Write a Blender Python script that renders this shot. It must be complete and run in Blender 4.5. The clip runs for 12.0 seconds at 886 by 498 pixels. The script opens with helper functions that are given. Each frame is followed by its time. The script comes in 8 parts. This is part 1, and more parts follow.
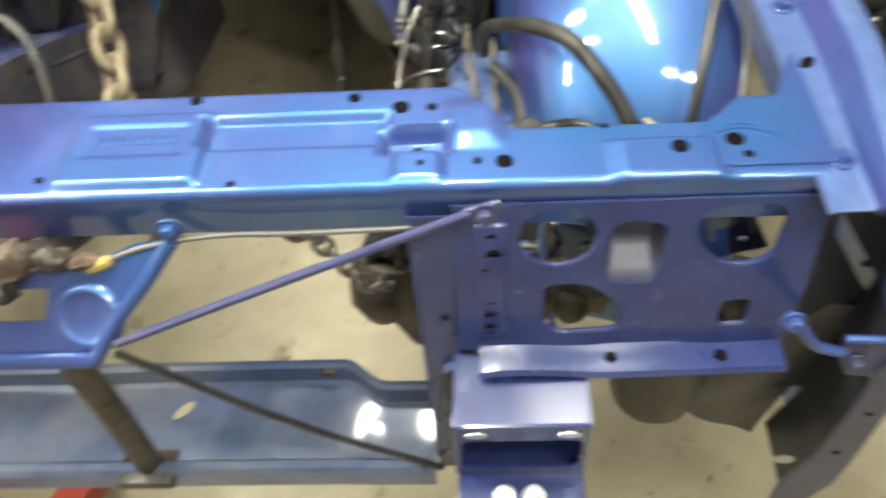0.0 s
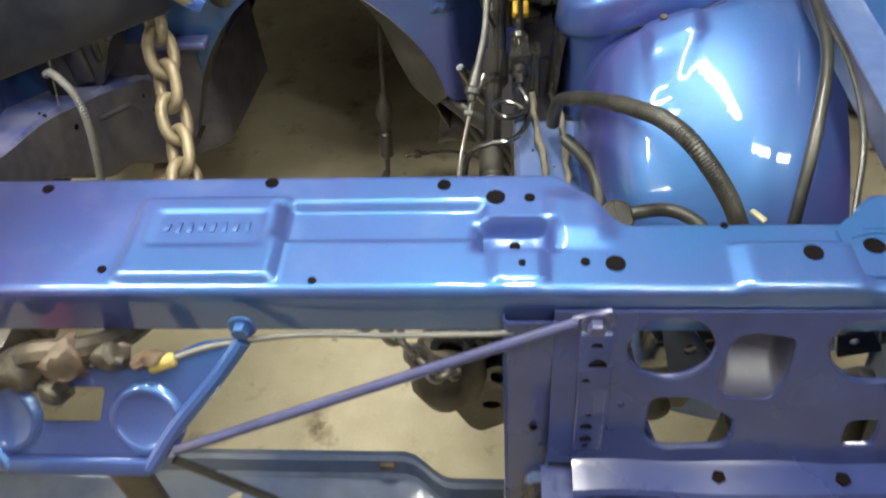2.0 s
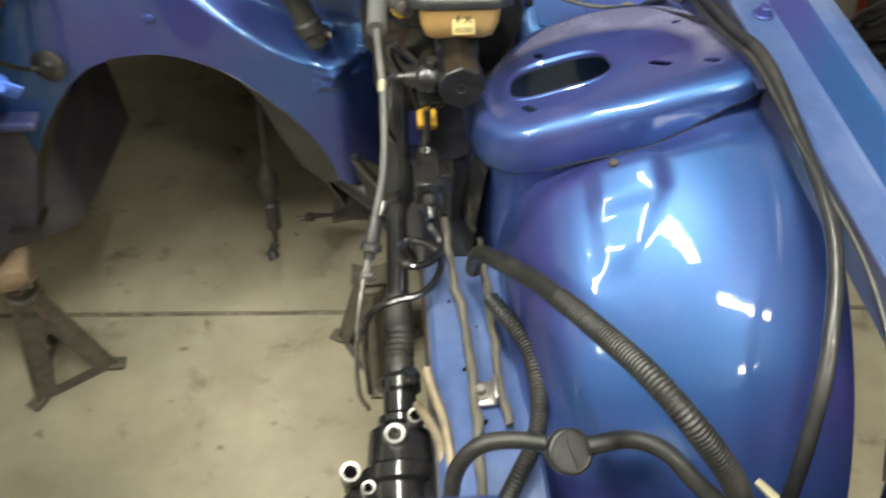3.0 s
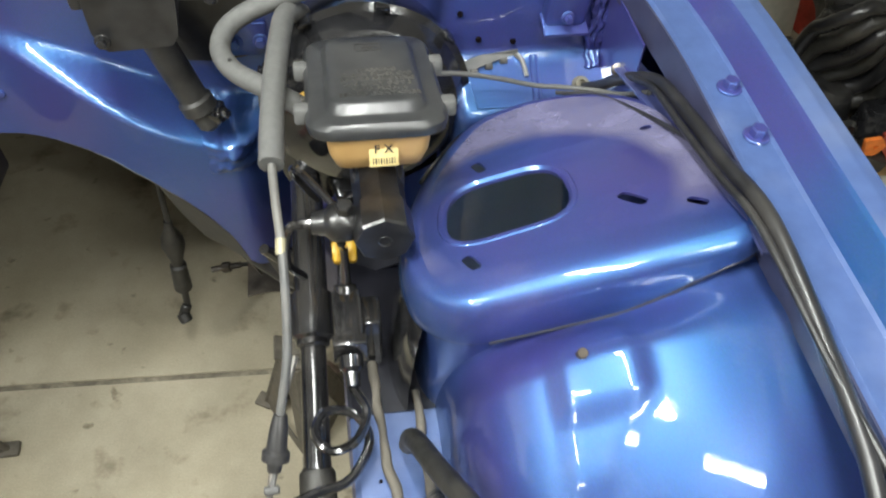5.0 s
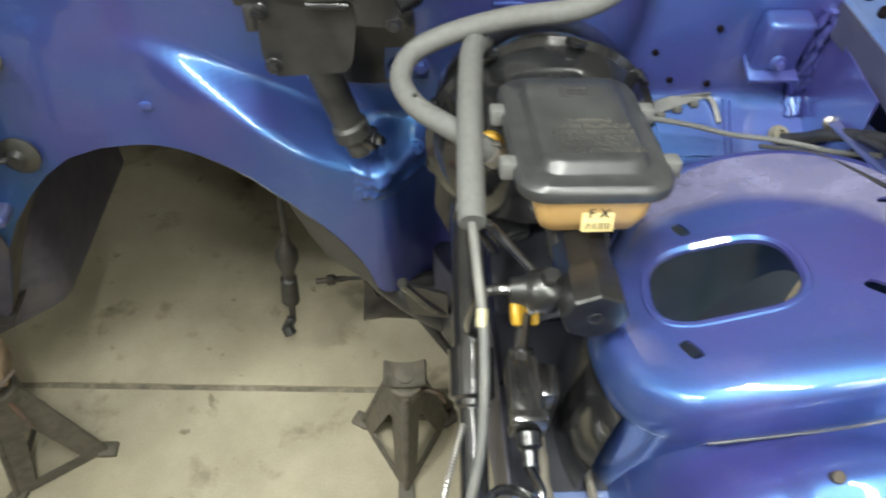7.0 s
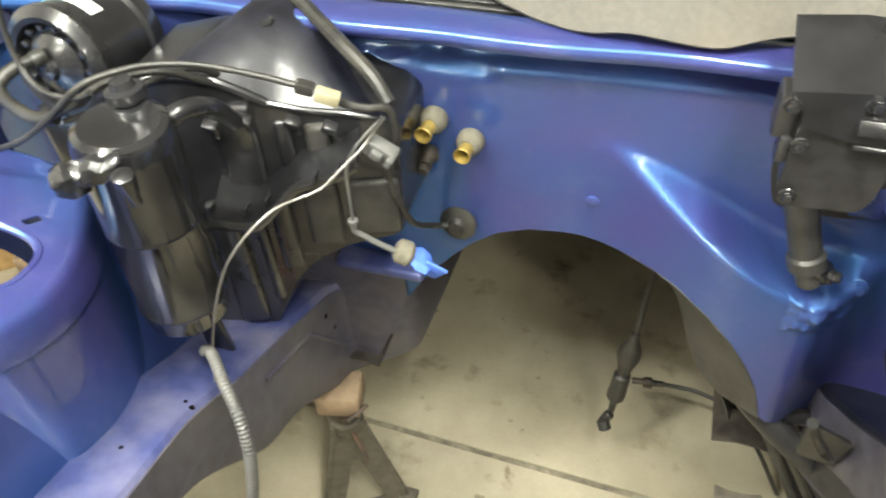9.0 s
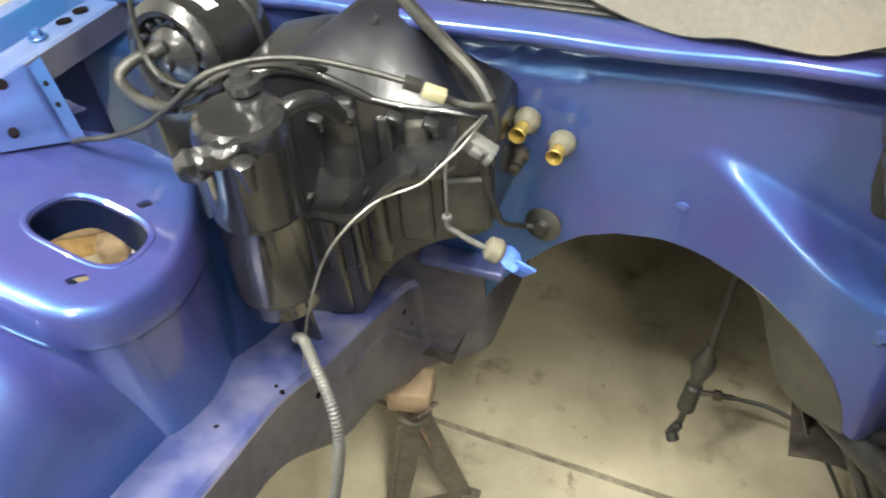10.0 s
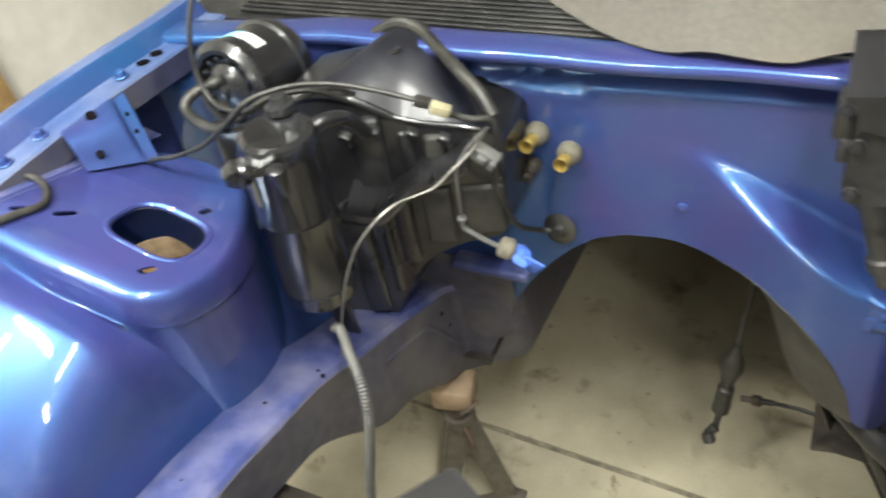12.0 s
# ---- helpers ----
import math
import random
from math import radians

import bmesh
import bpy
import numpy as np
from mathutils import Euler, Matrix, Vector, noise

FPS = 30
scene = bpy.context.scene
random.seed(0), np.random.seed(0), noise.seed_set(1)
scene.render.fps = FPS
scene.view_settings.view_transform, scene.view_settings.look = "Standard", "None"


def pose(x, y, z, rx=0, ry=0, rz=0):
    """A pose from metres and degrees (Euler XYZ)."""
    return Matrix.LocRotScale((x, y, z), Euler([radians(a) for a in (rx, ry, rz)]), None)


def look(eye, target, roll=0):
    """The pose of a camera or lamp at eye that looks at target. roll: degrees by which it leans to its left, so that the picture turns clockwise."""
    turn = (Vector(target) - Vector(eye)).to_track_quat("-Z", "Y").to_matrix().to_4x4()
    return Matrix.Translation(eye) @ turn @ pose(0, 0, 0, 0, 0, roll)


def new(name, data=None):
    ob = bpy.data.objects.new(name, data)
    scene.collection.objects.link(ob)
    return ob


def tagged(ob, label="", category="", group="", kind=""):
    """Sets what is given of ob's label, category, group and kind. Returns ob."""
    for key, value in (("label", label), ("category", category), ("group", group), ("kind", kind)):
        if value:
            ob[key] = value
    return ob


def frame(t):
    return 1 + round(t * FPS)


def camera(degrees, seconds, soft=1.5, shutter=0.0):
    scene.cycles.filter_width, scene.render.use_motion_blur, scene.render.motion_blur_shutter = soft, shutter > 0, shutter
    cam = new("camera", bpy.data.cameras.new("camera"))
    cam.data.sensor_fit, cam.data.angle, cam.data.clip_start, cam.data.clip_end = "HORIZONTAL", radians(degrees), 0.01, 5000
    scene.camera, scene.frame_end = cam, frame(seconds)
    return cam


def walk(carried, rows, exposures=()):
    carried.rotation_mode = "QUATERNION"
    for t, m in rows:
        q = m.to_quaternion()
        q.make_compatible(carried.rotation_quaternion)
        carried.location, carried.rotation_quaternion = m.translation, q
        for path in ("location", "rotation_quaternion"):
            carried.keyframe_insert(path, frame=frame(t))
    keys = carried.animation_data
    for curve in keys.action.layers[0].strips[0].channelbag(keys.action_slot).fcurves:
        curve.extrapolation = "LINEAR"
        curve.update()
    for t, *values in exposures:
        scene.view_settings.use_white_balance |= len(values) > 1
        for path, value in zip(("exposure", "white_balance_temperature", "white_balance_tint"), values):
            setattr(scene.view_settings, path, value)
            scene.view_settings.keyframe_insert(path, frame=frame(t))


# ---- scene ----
cam = camera(59.9, 12.0, 2.0, 0.5)
PATH = [
    (0, (0.481, 0.206, 1.699), (0.377, 1.46, 0.144), -5.3),
    (0.1, (0.494, 0.203, 1.694), (0.475, 1.467, 0.163), -3.4),
    (0.3, (0.505, 0.210, 1.685), (0.600, 1.480, 0.158), -0.7),
    (0.5, (0.513, 0.216, 1.685), (0.623, 1.493, 0.15), -1.0),
    (0.7, (0.499, 0.224, 1.690), (0.641, 1.505, 0.163), -0.7),
    (1, (0.471, 0.235, 1.703), (0.624, 1.522, 0.18), -0.6),
    (1.2, (0.455, 0.247, 1.708), (0.593, 1.548, 0.214), -0.3),
    (1.3, (0.448, 0.253, 1.707), (0.547, 1.560, 0.232), -0.9),
    (1.5, (0.412, 0.247, 1.708), (0.413, 1.586, 0.223), -2.7),
    (1.7, (0.392, 0.262, 1.697), (0.298, 1.602, 0.196), -4.0),
    (2, (0.404, 0.29, 1.685), (0.264, 1.626, 0.204), -4.7),
    (2.2, (0.4, 0.341, 1.691), (0.266, 1.666, 0.2), -4.8),
    (2.4, (0.386, 0.404, 1.678), (0.295, 1.736, 0.19), -2.9),
    (2.5, (0.403, 0.443, 1.682), (0.315, 1.77, 0.188), -3.8),
    (2.6, (0.407, 0.485, 1.676), (0.352, 1.813, 0.182), -2.8),
    (2.8, (0.413, 0.57, 1.665), (0.424, 1.893, 0.165), -1.4),
    (3, (0.403, 0.633, 1.661), (0.513, 1.935, 0.147), 1.3),
    (3.2, (0.398, 0.663, 1.651), (0.615, 1.933, 0.121), 4.3),
    (4.8, (0.432, 0.879, 1.651), (0.709, 2.096, 0.088), 5.2),
    (5, (0.441, 0.909, 1.654), (0.701, 2.116, 0.08), 4.7),
    (5.3, (0.440, 0.947, 1.644), (0.695, 2.153, 0.063), 4.5),
    (5.5, (0.419, 0.975, 1.634), (0.677, 2.178, 0.057), 5.0),
    (5.7, (0.400, 0.995, 1.623), (0.643, 2.192, 0.056), 5.1),
    (6, (0.384, 1.004, 1.613), (0.588, 2.212, 0.032), 5.0),
    (6.2, (0.380, 1.005, 1.611), (0.569, 2.214, 0.031), 4.9),
    (6.5, (0.38, 1.005, 1.616), (0.535, 2.218, 0.033), 3.9),
    (6.8, (0.354, 1.008, 1.616), (0.482, 2.226, 0.035), 3.5),
    (7, (0.33, 1.013, 1.626), (0.438, 2.231, 0.044), 3.1),
    (7.2, (0.304, 1.017, 1.628), (0.366, 2.258, 0.054), 2.3),
    (7.5, (0.253, 1.018, 1.635), (0.23, 2.299, 0.099), 1.1),
    (7.7, (0.218, 1.013, 1.645), (0.132, 2.318, 0.132), 0.6),
    (9.3, (0.034, 0.984, 1.667), (-0.461, 2.279, 0.225), -4.3),
    (9.5, (0.026, 0.977, 1.669), (-0.493, 2.266, 0.231), -4.6),
    (10, (0.009, 0.957, 1.67), (-0.56, 2.235, 0.241), -5.0),
    (10.2, (-0.004, 0.941, 1.670), (-0.604, 2.205, 0.254), -5.6),
    (10.5, (-0.013, 0.929, 1.671), (-0.697, 2.161, 0.251), -7.5),
    (10.8, (-0.015, 0.925, 1.673), (-0.759, 2.130, 0.247), -8.6),
    (11, (-0.018, 0.918, 1.676), (-0.776, 2.11, 0.259), -8.9),
    (11.2, (-0.006, 0.911, 1.686), (-0.798, 2.102, 0.262), -9.5),
    (11.5, (0.028, 0.907, 1.709), (-0.787, 2.091, 0.318), -10.3),
    (11.8, (0.095, 0.880, 1.721), (-0.727, 2.115, 0.347), -10.8),
    (12, (0.143, 0.876, 1.718), (-0.641, 2.131, 0.372), -11.3),
]
EXPOSURES = [(0, 0.38, 6800, 3), (1.5, 0.26, 6800, 3), (3.0, -0.06, 6650, 3), (5.0, 0.06, 6150, 6), (6.0, 0.16, 6150, 5), (6.5, 0.22, 6200, 4), (7.5, 0.40, 6250, 3), (9.5, 0.84, 6700, 3), (11.0, 0.44, 6400, 5), (12.0, 0.40, 6400, 5)]
walk(cam, [(t, look(eye, target, roll)) for t, eye, target, roll in PATH], EXPOSURES)

# ---- world, lights, exposure ----
scene.view_settings.exposure = 0.0
world = bpy.data.worlds.new("garage_world")
scene.world = world
world.use_nodes = True
world.node_tree.nodes["Background"].inputs[0].default_value = (0.55, 0.62, 0.75, 1)
world.node_tree.nodes["Background"].inputs[1].default_value = 0.15


def lamp(name, x, y, z, sx, sy, watts, color, turn=0.0):
    """A ceiling lamp's light: an area that shines down."""
    d = bpy.data.lights.new(name, "AREA")
    d.shape, d.size, d.size_y, d.energy, d.color = "RECTANGLE", sx, sy, watts, color
    ob = new(name, d)
    ob.matrix_world = pose(x, y, z, 0, 0, turn)
    return ob


ROOM = (-2.2, 4.6, -3.6, 5.4, 2.75)
FIXTURES = [(0.37, 1.06, 104, 34, 0.95, 0.06), (-0.62, 0.90, -14, 34, 0.85, 0.06), (1.00, 0.06, -20, 16, 0.75, 0.08), (1.45, -0.95, 0, 16, 1.10, 0.06), (-1.08, 0.54, 65, 28, 0.58, 0.06), (-1.40, -0.56, 8, 7, 1.05, 0.06)]
for fx, fy, turn, watts, length, width in FIXTURES:
    lamp("ceiling_tube_light", fx, fy, 2.60, length, width, watts, (1.0, 0.97, 0.90), turn)

# ---- materials ----


def nodes_of(name):
    m = bpy.data.materials.new(name)
    m.use_nodes = True
    nt = m.node_tree
    return m, nt, nt.nodes, nt.links, nt.nodes["Principled BSDF"]


def material(name, color, rough=0.5, metal=0.0, vary=0.25, scale=30.0, bump=0.0, coat=0.0, stain=None, stain_amount=0.5, stain_scale=6.0, coat_rough=0.05, bump_scale=None):
    """A surface with fine grain, slow change of tone, and stains of a second colour."""
    m, nt, nd, ln, p = nodes_of(name)
    co = nd.new("ShaderNodeTexCoord")
    fine = nd.new("ShaderNodeTexNoise")
    fine.inputs["Scale"].default_value, fine.inputs["Detail"].default_value = scale, 6
    slow = nd.new("ShaderNodeTexNoise")
    slow.inputs["Scale"].default_value, slow.inputs["Detail"].default_value = stain_scale, 5
    for n in (fine, slow):
        ln.new(co.outputs["Object"], n.inputs["Vector"])
    ramp = nd.new("ShaderNodeValToRGB")
    ramp.color_ramp.elements[0].position, ramp.color_ramp.elements[1].position = 0.3, 0.7
    lo = [c * (1 - vary) for c in color]
    hi = [min(1, c * (1 + vary)) for c in color]
    ramp.color_ramp.elements[0].color, ramp.color_ramp.elements[1].color = (*lo, 1), (*hi, 1)
    ln.new(fine.outputs["Fac"], ramp.inputs["Fac"])
    last = ramp.outputs["Color"]
    if stain:
        edge = nd.new("ShaderNodeValToRGB")
        edge.color_ramp.elements[0].position, edge.color_ramp.elements[1].position = 0.48, 0.70
        edge.color_ramp.elements[1].color = (stain_amount,) * 3 + (1,)
        ln.new(slow.outputs["Fac"], edge.inputs["Fac"])
        mix = nd.new("ShaderNodeMixRGB")
        mix.inputs["Color2"].default_value = (*stain, 1)
        ln.new(edge.outputs["Color"], mix.inputs["Fac"])
        ln.new(last, mix.inputs["Color1"])
        last = mix.outputs["Color"]
    ln.new(last, p.inputs["Base Color"])
    p.inputs["Metallic"].default_value = metal
    rr = nd.new("ShaderNodeMapRange")
    rr.inputs["To Min"].default_value, rr.inputs["To Max"].default_value = max(0.02, rough * 0.75), min(1, rough * 1.3)
    ln.new(slow.outputs["Fac"], rr.inputs["Value"])
    ln.new(rr.outputs["Result"], p.inputs["Roughness"])
    p.inputs["Coat Weight"].default_value, p.inputs["Coat Roughness"].default_value = coat, coat_rough
    if bump:
        b = nd.new("ShaderNodeBump")
        b.inputs["Strength"].default_value, b.inputs["Distance"].default_value = bump, 0.002
        src = fine
        if bump_scale:
            src = nd.new("ShaderNodeTexNoise")
            src.inputs["Scale"].default_value, src.inputs["Detail"].default_value = bump_scale, 4
            ln.new(co.outputs["Object"], src.inputs["Vector"])
        ln.new(src.outputs["Fac"], b.inputs["Height"])
        ln.new(b.outputs["Normal"], p.inputs["Normal"])
        if coat:
            ln.new(b.outputs["Normal"], p.inputs["Coat Normal"])
    return m


def car_paint():
    """Metallic blue lacquer: blue to violet clouds, fine flake, orange peel, hazy overspray and dust."""
    m, nt, nd, ln, p = nodes_of("blue_metallic_paint")
    co = nd.new("ShaderNodeTexCoord")
    slow = nd.new("ShaderNodeTexNoise")
    slow.inputs["Scale"].default_value, slow.inputs["Detail"].default_value = 3.2, 3
    flake = nd.new("ShaderNodeTexVoronoi")
    flake.inputs["Scale"].default_value = 900
    dust = nd.new("ShaderNodeTexNoise")
    dust.inputs["Scale"].default_value, dust.inputs["Detail"].default_value, dust.inputs["Roughness"].default_value = 9, 9, 0.7
    peel = nd.new("ShaderNodeTexNoise")
    peel.inputs["Scale"].default_value, peel.inputs["Detail"].default_value = 160, 2
    for n in (slow, flake, dust, peel):
        ln.new(co.outputs["Object"], n.inputs["Vector"])
    ramp = nd.new("ShaderNodeValToRGB")
    ramp.color_ramp.elements[0].position, ramp.color_ramp.elements[1].position = 0.35, 0.68
    ramp.color_ramp.elements[0].color, ramp.color_ramp.elements[1].color = (*PAINT_VIOLET, 1), (*PAINT_BLUE, 1)
    ln.new(slow.outputs["Fac"], ramp.inputs["Fac"])
    spark = nd.new("ShaderNodeMixRGB")
    spark.blend_type = "MULTIPLY"
    spark.inputs["Fac"].default_value = 0.25
    ln.new(ramp.outputs["Color"], spark.inputs["Color1"])
    ln.new(flake.outputs["Color"], spark.inputs["Color2"])
    dr = nd.new("ShaderNodeValToRGB")
    dr.color_ramp.elements[0].position, dr.color_ramp.elements[1].position = 0.54, 0.80
    dr.color_ramp.elements[1].color = (0.24, 0.24, 0.24, 1)
    ln.new(dust.outputs["Fac"], dr.inputs["Fac"])
    mix = nd.new("ShaderNodeMixRGB")
    mix.inputs["Color2"].default_value = (0.22, 0.21, 0.30, 1)
    ln.new(dr.outputs["Color"], mix.inputs["Fac"])
    ln.new(spark.outputs["Color"], mix.inputs["Color1"])
    ln.new(mix.outputs["Color"], p.inputs["Base Color"])
    p.inputs["Metallic"].default_value = 0.25
    mica = nd.new("ShaderNodeBsdfPrincipled")
    mica.inputs["Base Color"].default_value = (*PAINT_MICA, 1)
    mica.inputs["Metallic"].default_value, mica.inputs["Roughness"].default_value = 1.0, 0.45
    blend = nd.new("ShaderNodeMixShader")
    blend.inputs["Fac"].default_value = 0.13
    ln.new(p.outputs["BSDF"], blend.inputs[1])
    ln.new(mica.outputs["BSDF"], blend.inputs[2])
    ln.new(blend.outputs["Shader"], nd["Material Output"].inputs["Surface"])
    rr = nd.new("ShaderNodeMapRange")
    rr.inputs["To Min"].default_value, rr.inputs["To Max"].default_value = 0.30, 0.50
    ln.new(dust.outputs["Fac"], rr.inputs["Value"])
    ln.new(rr.outputs["Result"], p.inputs["Roughness"])
    p.inputs["Specular IOR Level"].default_value = 0.2
    p.inputs["Coat Weight"].default_value = 1.0
    p.inputs["Coat Roughness"].default_value = 0.035
    b = nd.new("ShaderNodeBump")
    b.inputs["Strength"].default_value, b.inputs["Distance"].default_value = 0.10, 0.0006
    ln.new(peel.outputs["Fac"], b.inputs["Height"])
    wave = nd.new("ShaderNodeTexNoise")
    wave.inputs["Scale"].default_value, wave.inputs["Detail"].default_value = 24, 3
    ln.new(co.outputs["Object"], wave.inputs["Vector"])
    w = nd.new("ShaderNodeBump")
    w.inputs["Strength"].default_value, w.inputs["Distance"].default_value = 0.06, 0.003
    ln.new(wave.outputs["Fac"], w.inputs["Height"])
    ln.new(w.outputs["Normal"], b.inputs["Normal"])
    ln.new(b.outputs["Normal"], p.inputs["Normal"])
    ln.new(b.outputs["Normal"], p.inputs["Coat Normal"])
    ln.new(b.outputs["Normal"], mica.inputs["Normal"])
    return m


def concrete():
    m, nt, nd, ln, p = nodes_of("worn_concrete")
    co = nd.new("ShaderNodeTexCoord")

    def noise_tex(scale, detail, rough=0.5):
        n = nd.new("ShaderNodeTexNoise")
        n.inputs["Scale"].default_value, n.inputs["Detail"].default_value, n.inputs["Roughness"].default_value = scale, detail, rough
        ln.new(co.outputs["Object"], n.inputs["Vector"])
        return n.outputs["Fac"]

    def ramp(src, a, b, ca, cb):
        r = nd.new("ShaderNodeValToRGB")
        r.color_ramp.elements[0].position, r.color_ramp.elements[1].position = a, b
        r.color_ramp.elements[0].color, r.color_ramp.elements[1].color = (*ca, 1), (*cb, 1)
        ln.new(src, r.inputs["Fac"])
        return r.outputs["Color"]

    def mul(a, b):
        x = nd.new("ShaderNodeMixRGB")
        x.blend_type = "MULTIPLY"
        x.inputs["Fac"].default_value = 1
        ln.new(a, x.inputs["Color1"])
        ln.new(b, x.inputs["Color2"])
        return x.outputs["Color"]

    c = ramp(noise_tex(5, 8, 0.65), 0.3, 0.7, (0.30, 0.268, 0.195), (0.42, 0.38, 0.28))
    c = mul(c, ramp(noise_tex(240, 3), 0.3, 0.7, (0.86, 0.86, 0.86), (1, 1, 1)))
    c = mul(c, ramp(noise_tex(7.0, 4, 0.6), 0.26, 0.42, (0.42, 0.38, 0.33), (1, 1, 1)))
    c = mul(c, ramp(noise_tex(16.0, 3, 0.5), 0.24, 0.33, (0.35, 0.32, 0.28), (1, 1, 1)))
    c = mul(c, ramp(noise_tex(2.1, 3, 0.5), 0.35, 0.6, (0.82, 0.80, 0.76), (1, 1, 1)))
    ln.new(c, p.inputs["Base Color"])
    p.inputs["Roughness"].default_value = 0.75
    b = nd.new("ShaderNodeBump")
    b.inputs["Strength"].default_value, b.inputs["Distance"].default_value = 0.3, 0.003
    ln.new(noise_tex(60, 8, 0.7), b.inputs["Height"])
    ln.new(b.outputs["Normal"], p.inputs["Normal"])
    return m


PAINT_BLUE, PAINT_VIOLET, PAINT_MICA = (0.021, 0.068, 0.212), (0.056, 0.044, 0.198), (0.025, 0.34, 0.66)
PAINT = car_paint()
CONCRETE = concrete()
BLACK_GLOSS = material("black_gloss_plastic", (0.011, 0.011, 0.0125), 0.28, 0, 0.4, 26, 0.06, 0.45, (0.022, 0.022, 0.024), 0.5, 9, 0.05)
BLACK_SATIN = material("black_satin_plastic", (0.016, 0.016, 0.017), 0.36, 0, 0.35, 60, 0.2, 0.15, (0.05, 0.047, 0.043), 0.6, 12)
BLACK_METAL = material("black_enamelled_metal", (0.010, 0.010, 0.011), 0.18, 0, 0.4, 40, 0.4, 0.9, (0.035, 0.032, 0.028), 0.5, 14, 0.06)
RUBBER = material("black_rubber", (0.017, 0.0165, 0.015), 0.46, 0, 0.35, 80, 0.4, 0, (0.05, 0.046, 0.037), 0.6, 16)
GREY_RUBBER = material("grey_foam_rubber", (0.085, 0.085, 0.082), 0.72, 0, 0.10, 140, 0.25, 0, (0.105, 0.102, 0.095), 0.25, 9)
GREASE = material("greasy_dirty_iron", (0.036, 0.031, 0.026), 0.5, 0.3, 0.5, 45, 0.6, 0.2, (0.095, 0.072, 0.048), 0.7, 18)
STEEL = material("dull_steel", (0.30, 0.29, 0.275), 0.38, 0.85, 0.2, 60, 0.15, 0, (0.25, 0.2, 0.15), 0.4, 20)
WIRE_GREY = material("pale_grey_cable_sheath", (0.075, 0.075, 0.073), 0.5, 0, 0.15, 60, 0.1, 0, (0.15, 0.14, 0.12), 0.5, 14)
CHAIN = material("dull_galvanised_chain", (0.22, 0.18, 0.12), 0.5, 0.4, 0.3, 70, 0.4, 0, (0.12, 0.09, 0.06), 0.6, 25)
RESERVOIR = material("yellowed_translucent_plastic", (0.46, 0.29, 0.11), 0.4, 0, 0.12, 20, 0.05, 0, (0.45, 0.27, 0.10), 0.5, 15)
BRASS = material("yellow_brass_tube", (0.36, 0.26, 0.07), 0.45, 0.5, 0.2, 60, 0.1, 0, (0.35, 0.25, 0.06), 0.5, 30)
CLAY = material("grey_beige_foam_seal", (0.115, 0.105, 0.078), 0.85, 0, 0.2, 90, 0.5)
YELLOW = material("yellow_plastic", (0.55, 0.32, 0.015), 0.4, 0, 0.12, 60)
CREAM = material("cream_plastic", (0.27, 0.245, 0.155), 0.45, 0, 0.1, 60)
LABEL = material("yellowed_paper_label", (0.62, 0.50, 0.22), 0.6, 0, 0.08, 60)
WHITE_LABEL = material("white_label", (0.75, 0.76, 0.74), 0.5, 0, 0.06, 60)
CYAN_LABEL = material("pale_cyan_label", (0.25, 0.55, 0.66), 0.5, 0, 0.06, 60)
INK = material("black_ink", (0.02, 0.02, 0.02), 0.6)
TAPE = material("blue_masking_tape", (0.07, 0.16, 0.60), 0.7, 0, 0.15, 80, 0.3)
WOOD = material("pale_pine_board", (0.40, 0.26, 0.11), 0.65, 0, 0.3, 22, 0.3, 0, (0.22, 0.13, 0.06), 0.6, 9)
BRICK_WOOD = material("reddish_wood_block", (0.25, 0.18, 0.115), 0.75, 0, 0.3, 30, 0.4, 0, (0.45, 0.33, 0.22), 0.6, 12)
WALL_WHITE = material("white_painted_wall", (0.80, 0.78, 0.72), 0.7, 0, 0.06, 12, 0.1, 0, (0.55, 0.52, 0.46), 0.4, 2)
BOUNCE_PALE = material("pale_bounce_wall", (0.55, 0.53, 0.49), 0.6, 0, 0.06, 12, 0.1, 0, (0.44, 0.42, 0.38), 0.5, 3)
CEILING = material("off_white_ceiling", (0.82, 0.81, 0.78), 0.8, 0, 0.05, 12)
CLOTH = material("grey_beige_dust_sheet", (0.085, 0.079, 0.068), 0.9, 0, 0.12, 120, 0.4, 0, (0.12, 0.10, 0.075), 0.5, 7)
JOINT_DIRT = material("dirt_in_floor_joint", (0.17, 0.15, 0.11), 0.9, 0, 0.4, 60, 0.5, 0, (0.07, 0.06, 0.045), 0.8, 9)
RUST = material("rusty_steel", (0.075, 0.056, 0.043), 0.65, 0.3, 0.4, 50, 0.5, 0, (0.125, 0.072, 0.045), 0.7, 16)
STAND_PAINT = material("worn_dark_jack_stand_paint", (0.085, 0.076, 0.060), 0.65, 0.1, 0.3, 50, 0.3, 0, (0.13, 0.11, 0.08), 0.6, 18)
RED = material("red_enamel", (0.30, 0.035, 0.02), 0.45, 0, 0.25, 40, 0.1, 0.2, (0.2, 0.05, 0.03), 0.5, 12)
ORANGE = material("orange_enamel", (0.75, 0.20, 0.03), 0.45, 0, 0.2, 40)
BRIGHT = material("bright_zinc", (0.62, 0.62, 0.62), 0.25, 0.9, 0.15, 60)
# Black for discs that stand for holes: their darkness is painted
HOLE_SHADE = material("hole_shade_black", (0.006, 0.005, 0.006), 1.0)
HOLE_SHADE.node_tree.nodes["Principled BSDF"].inputs["Specular IOR Level"].default_value = 0.0
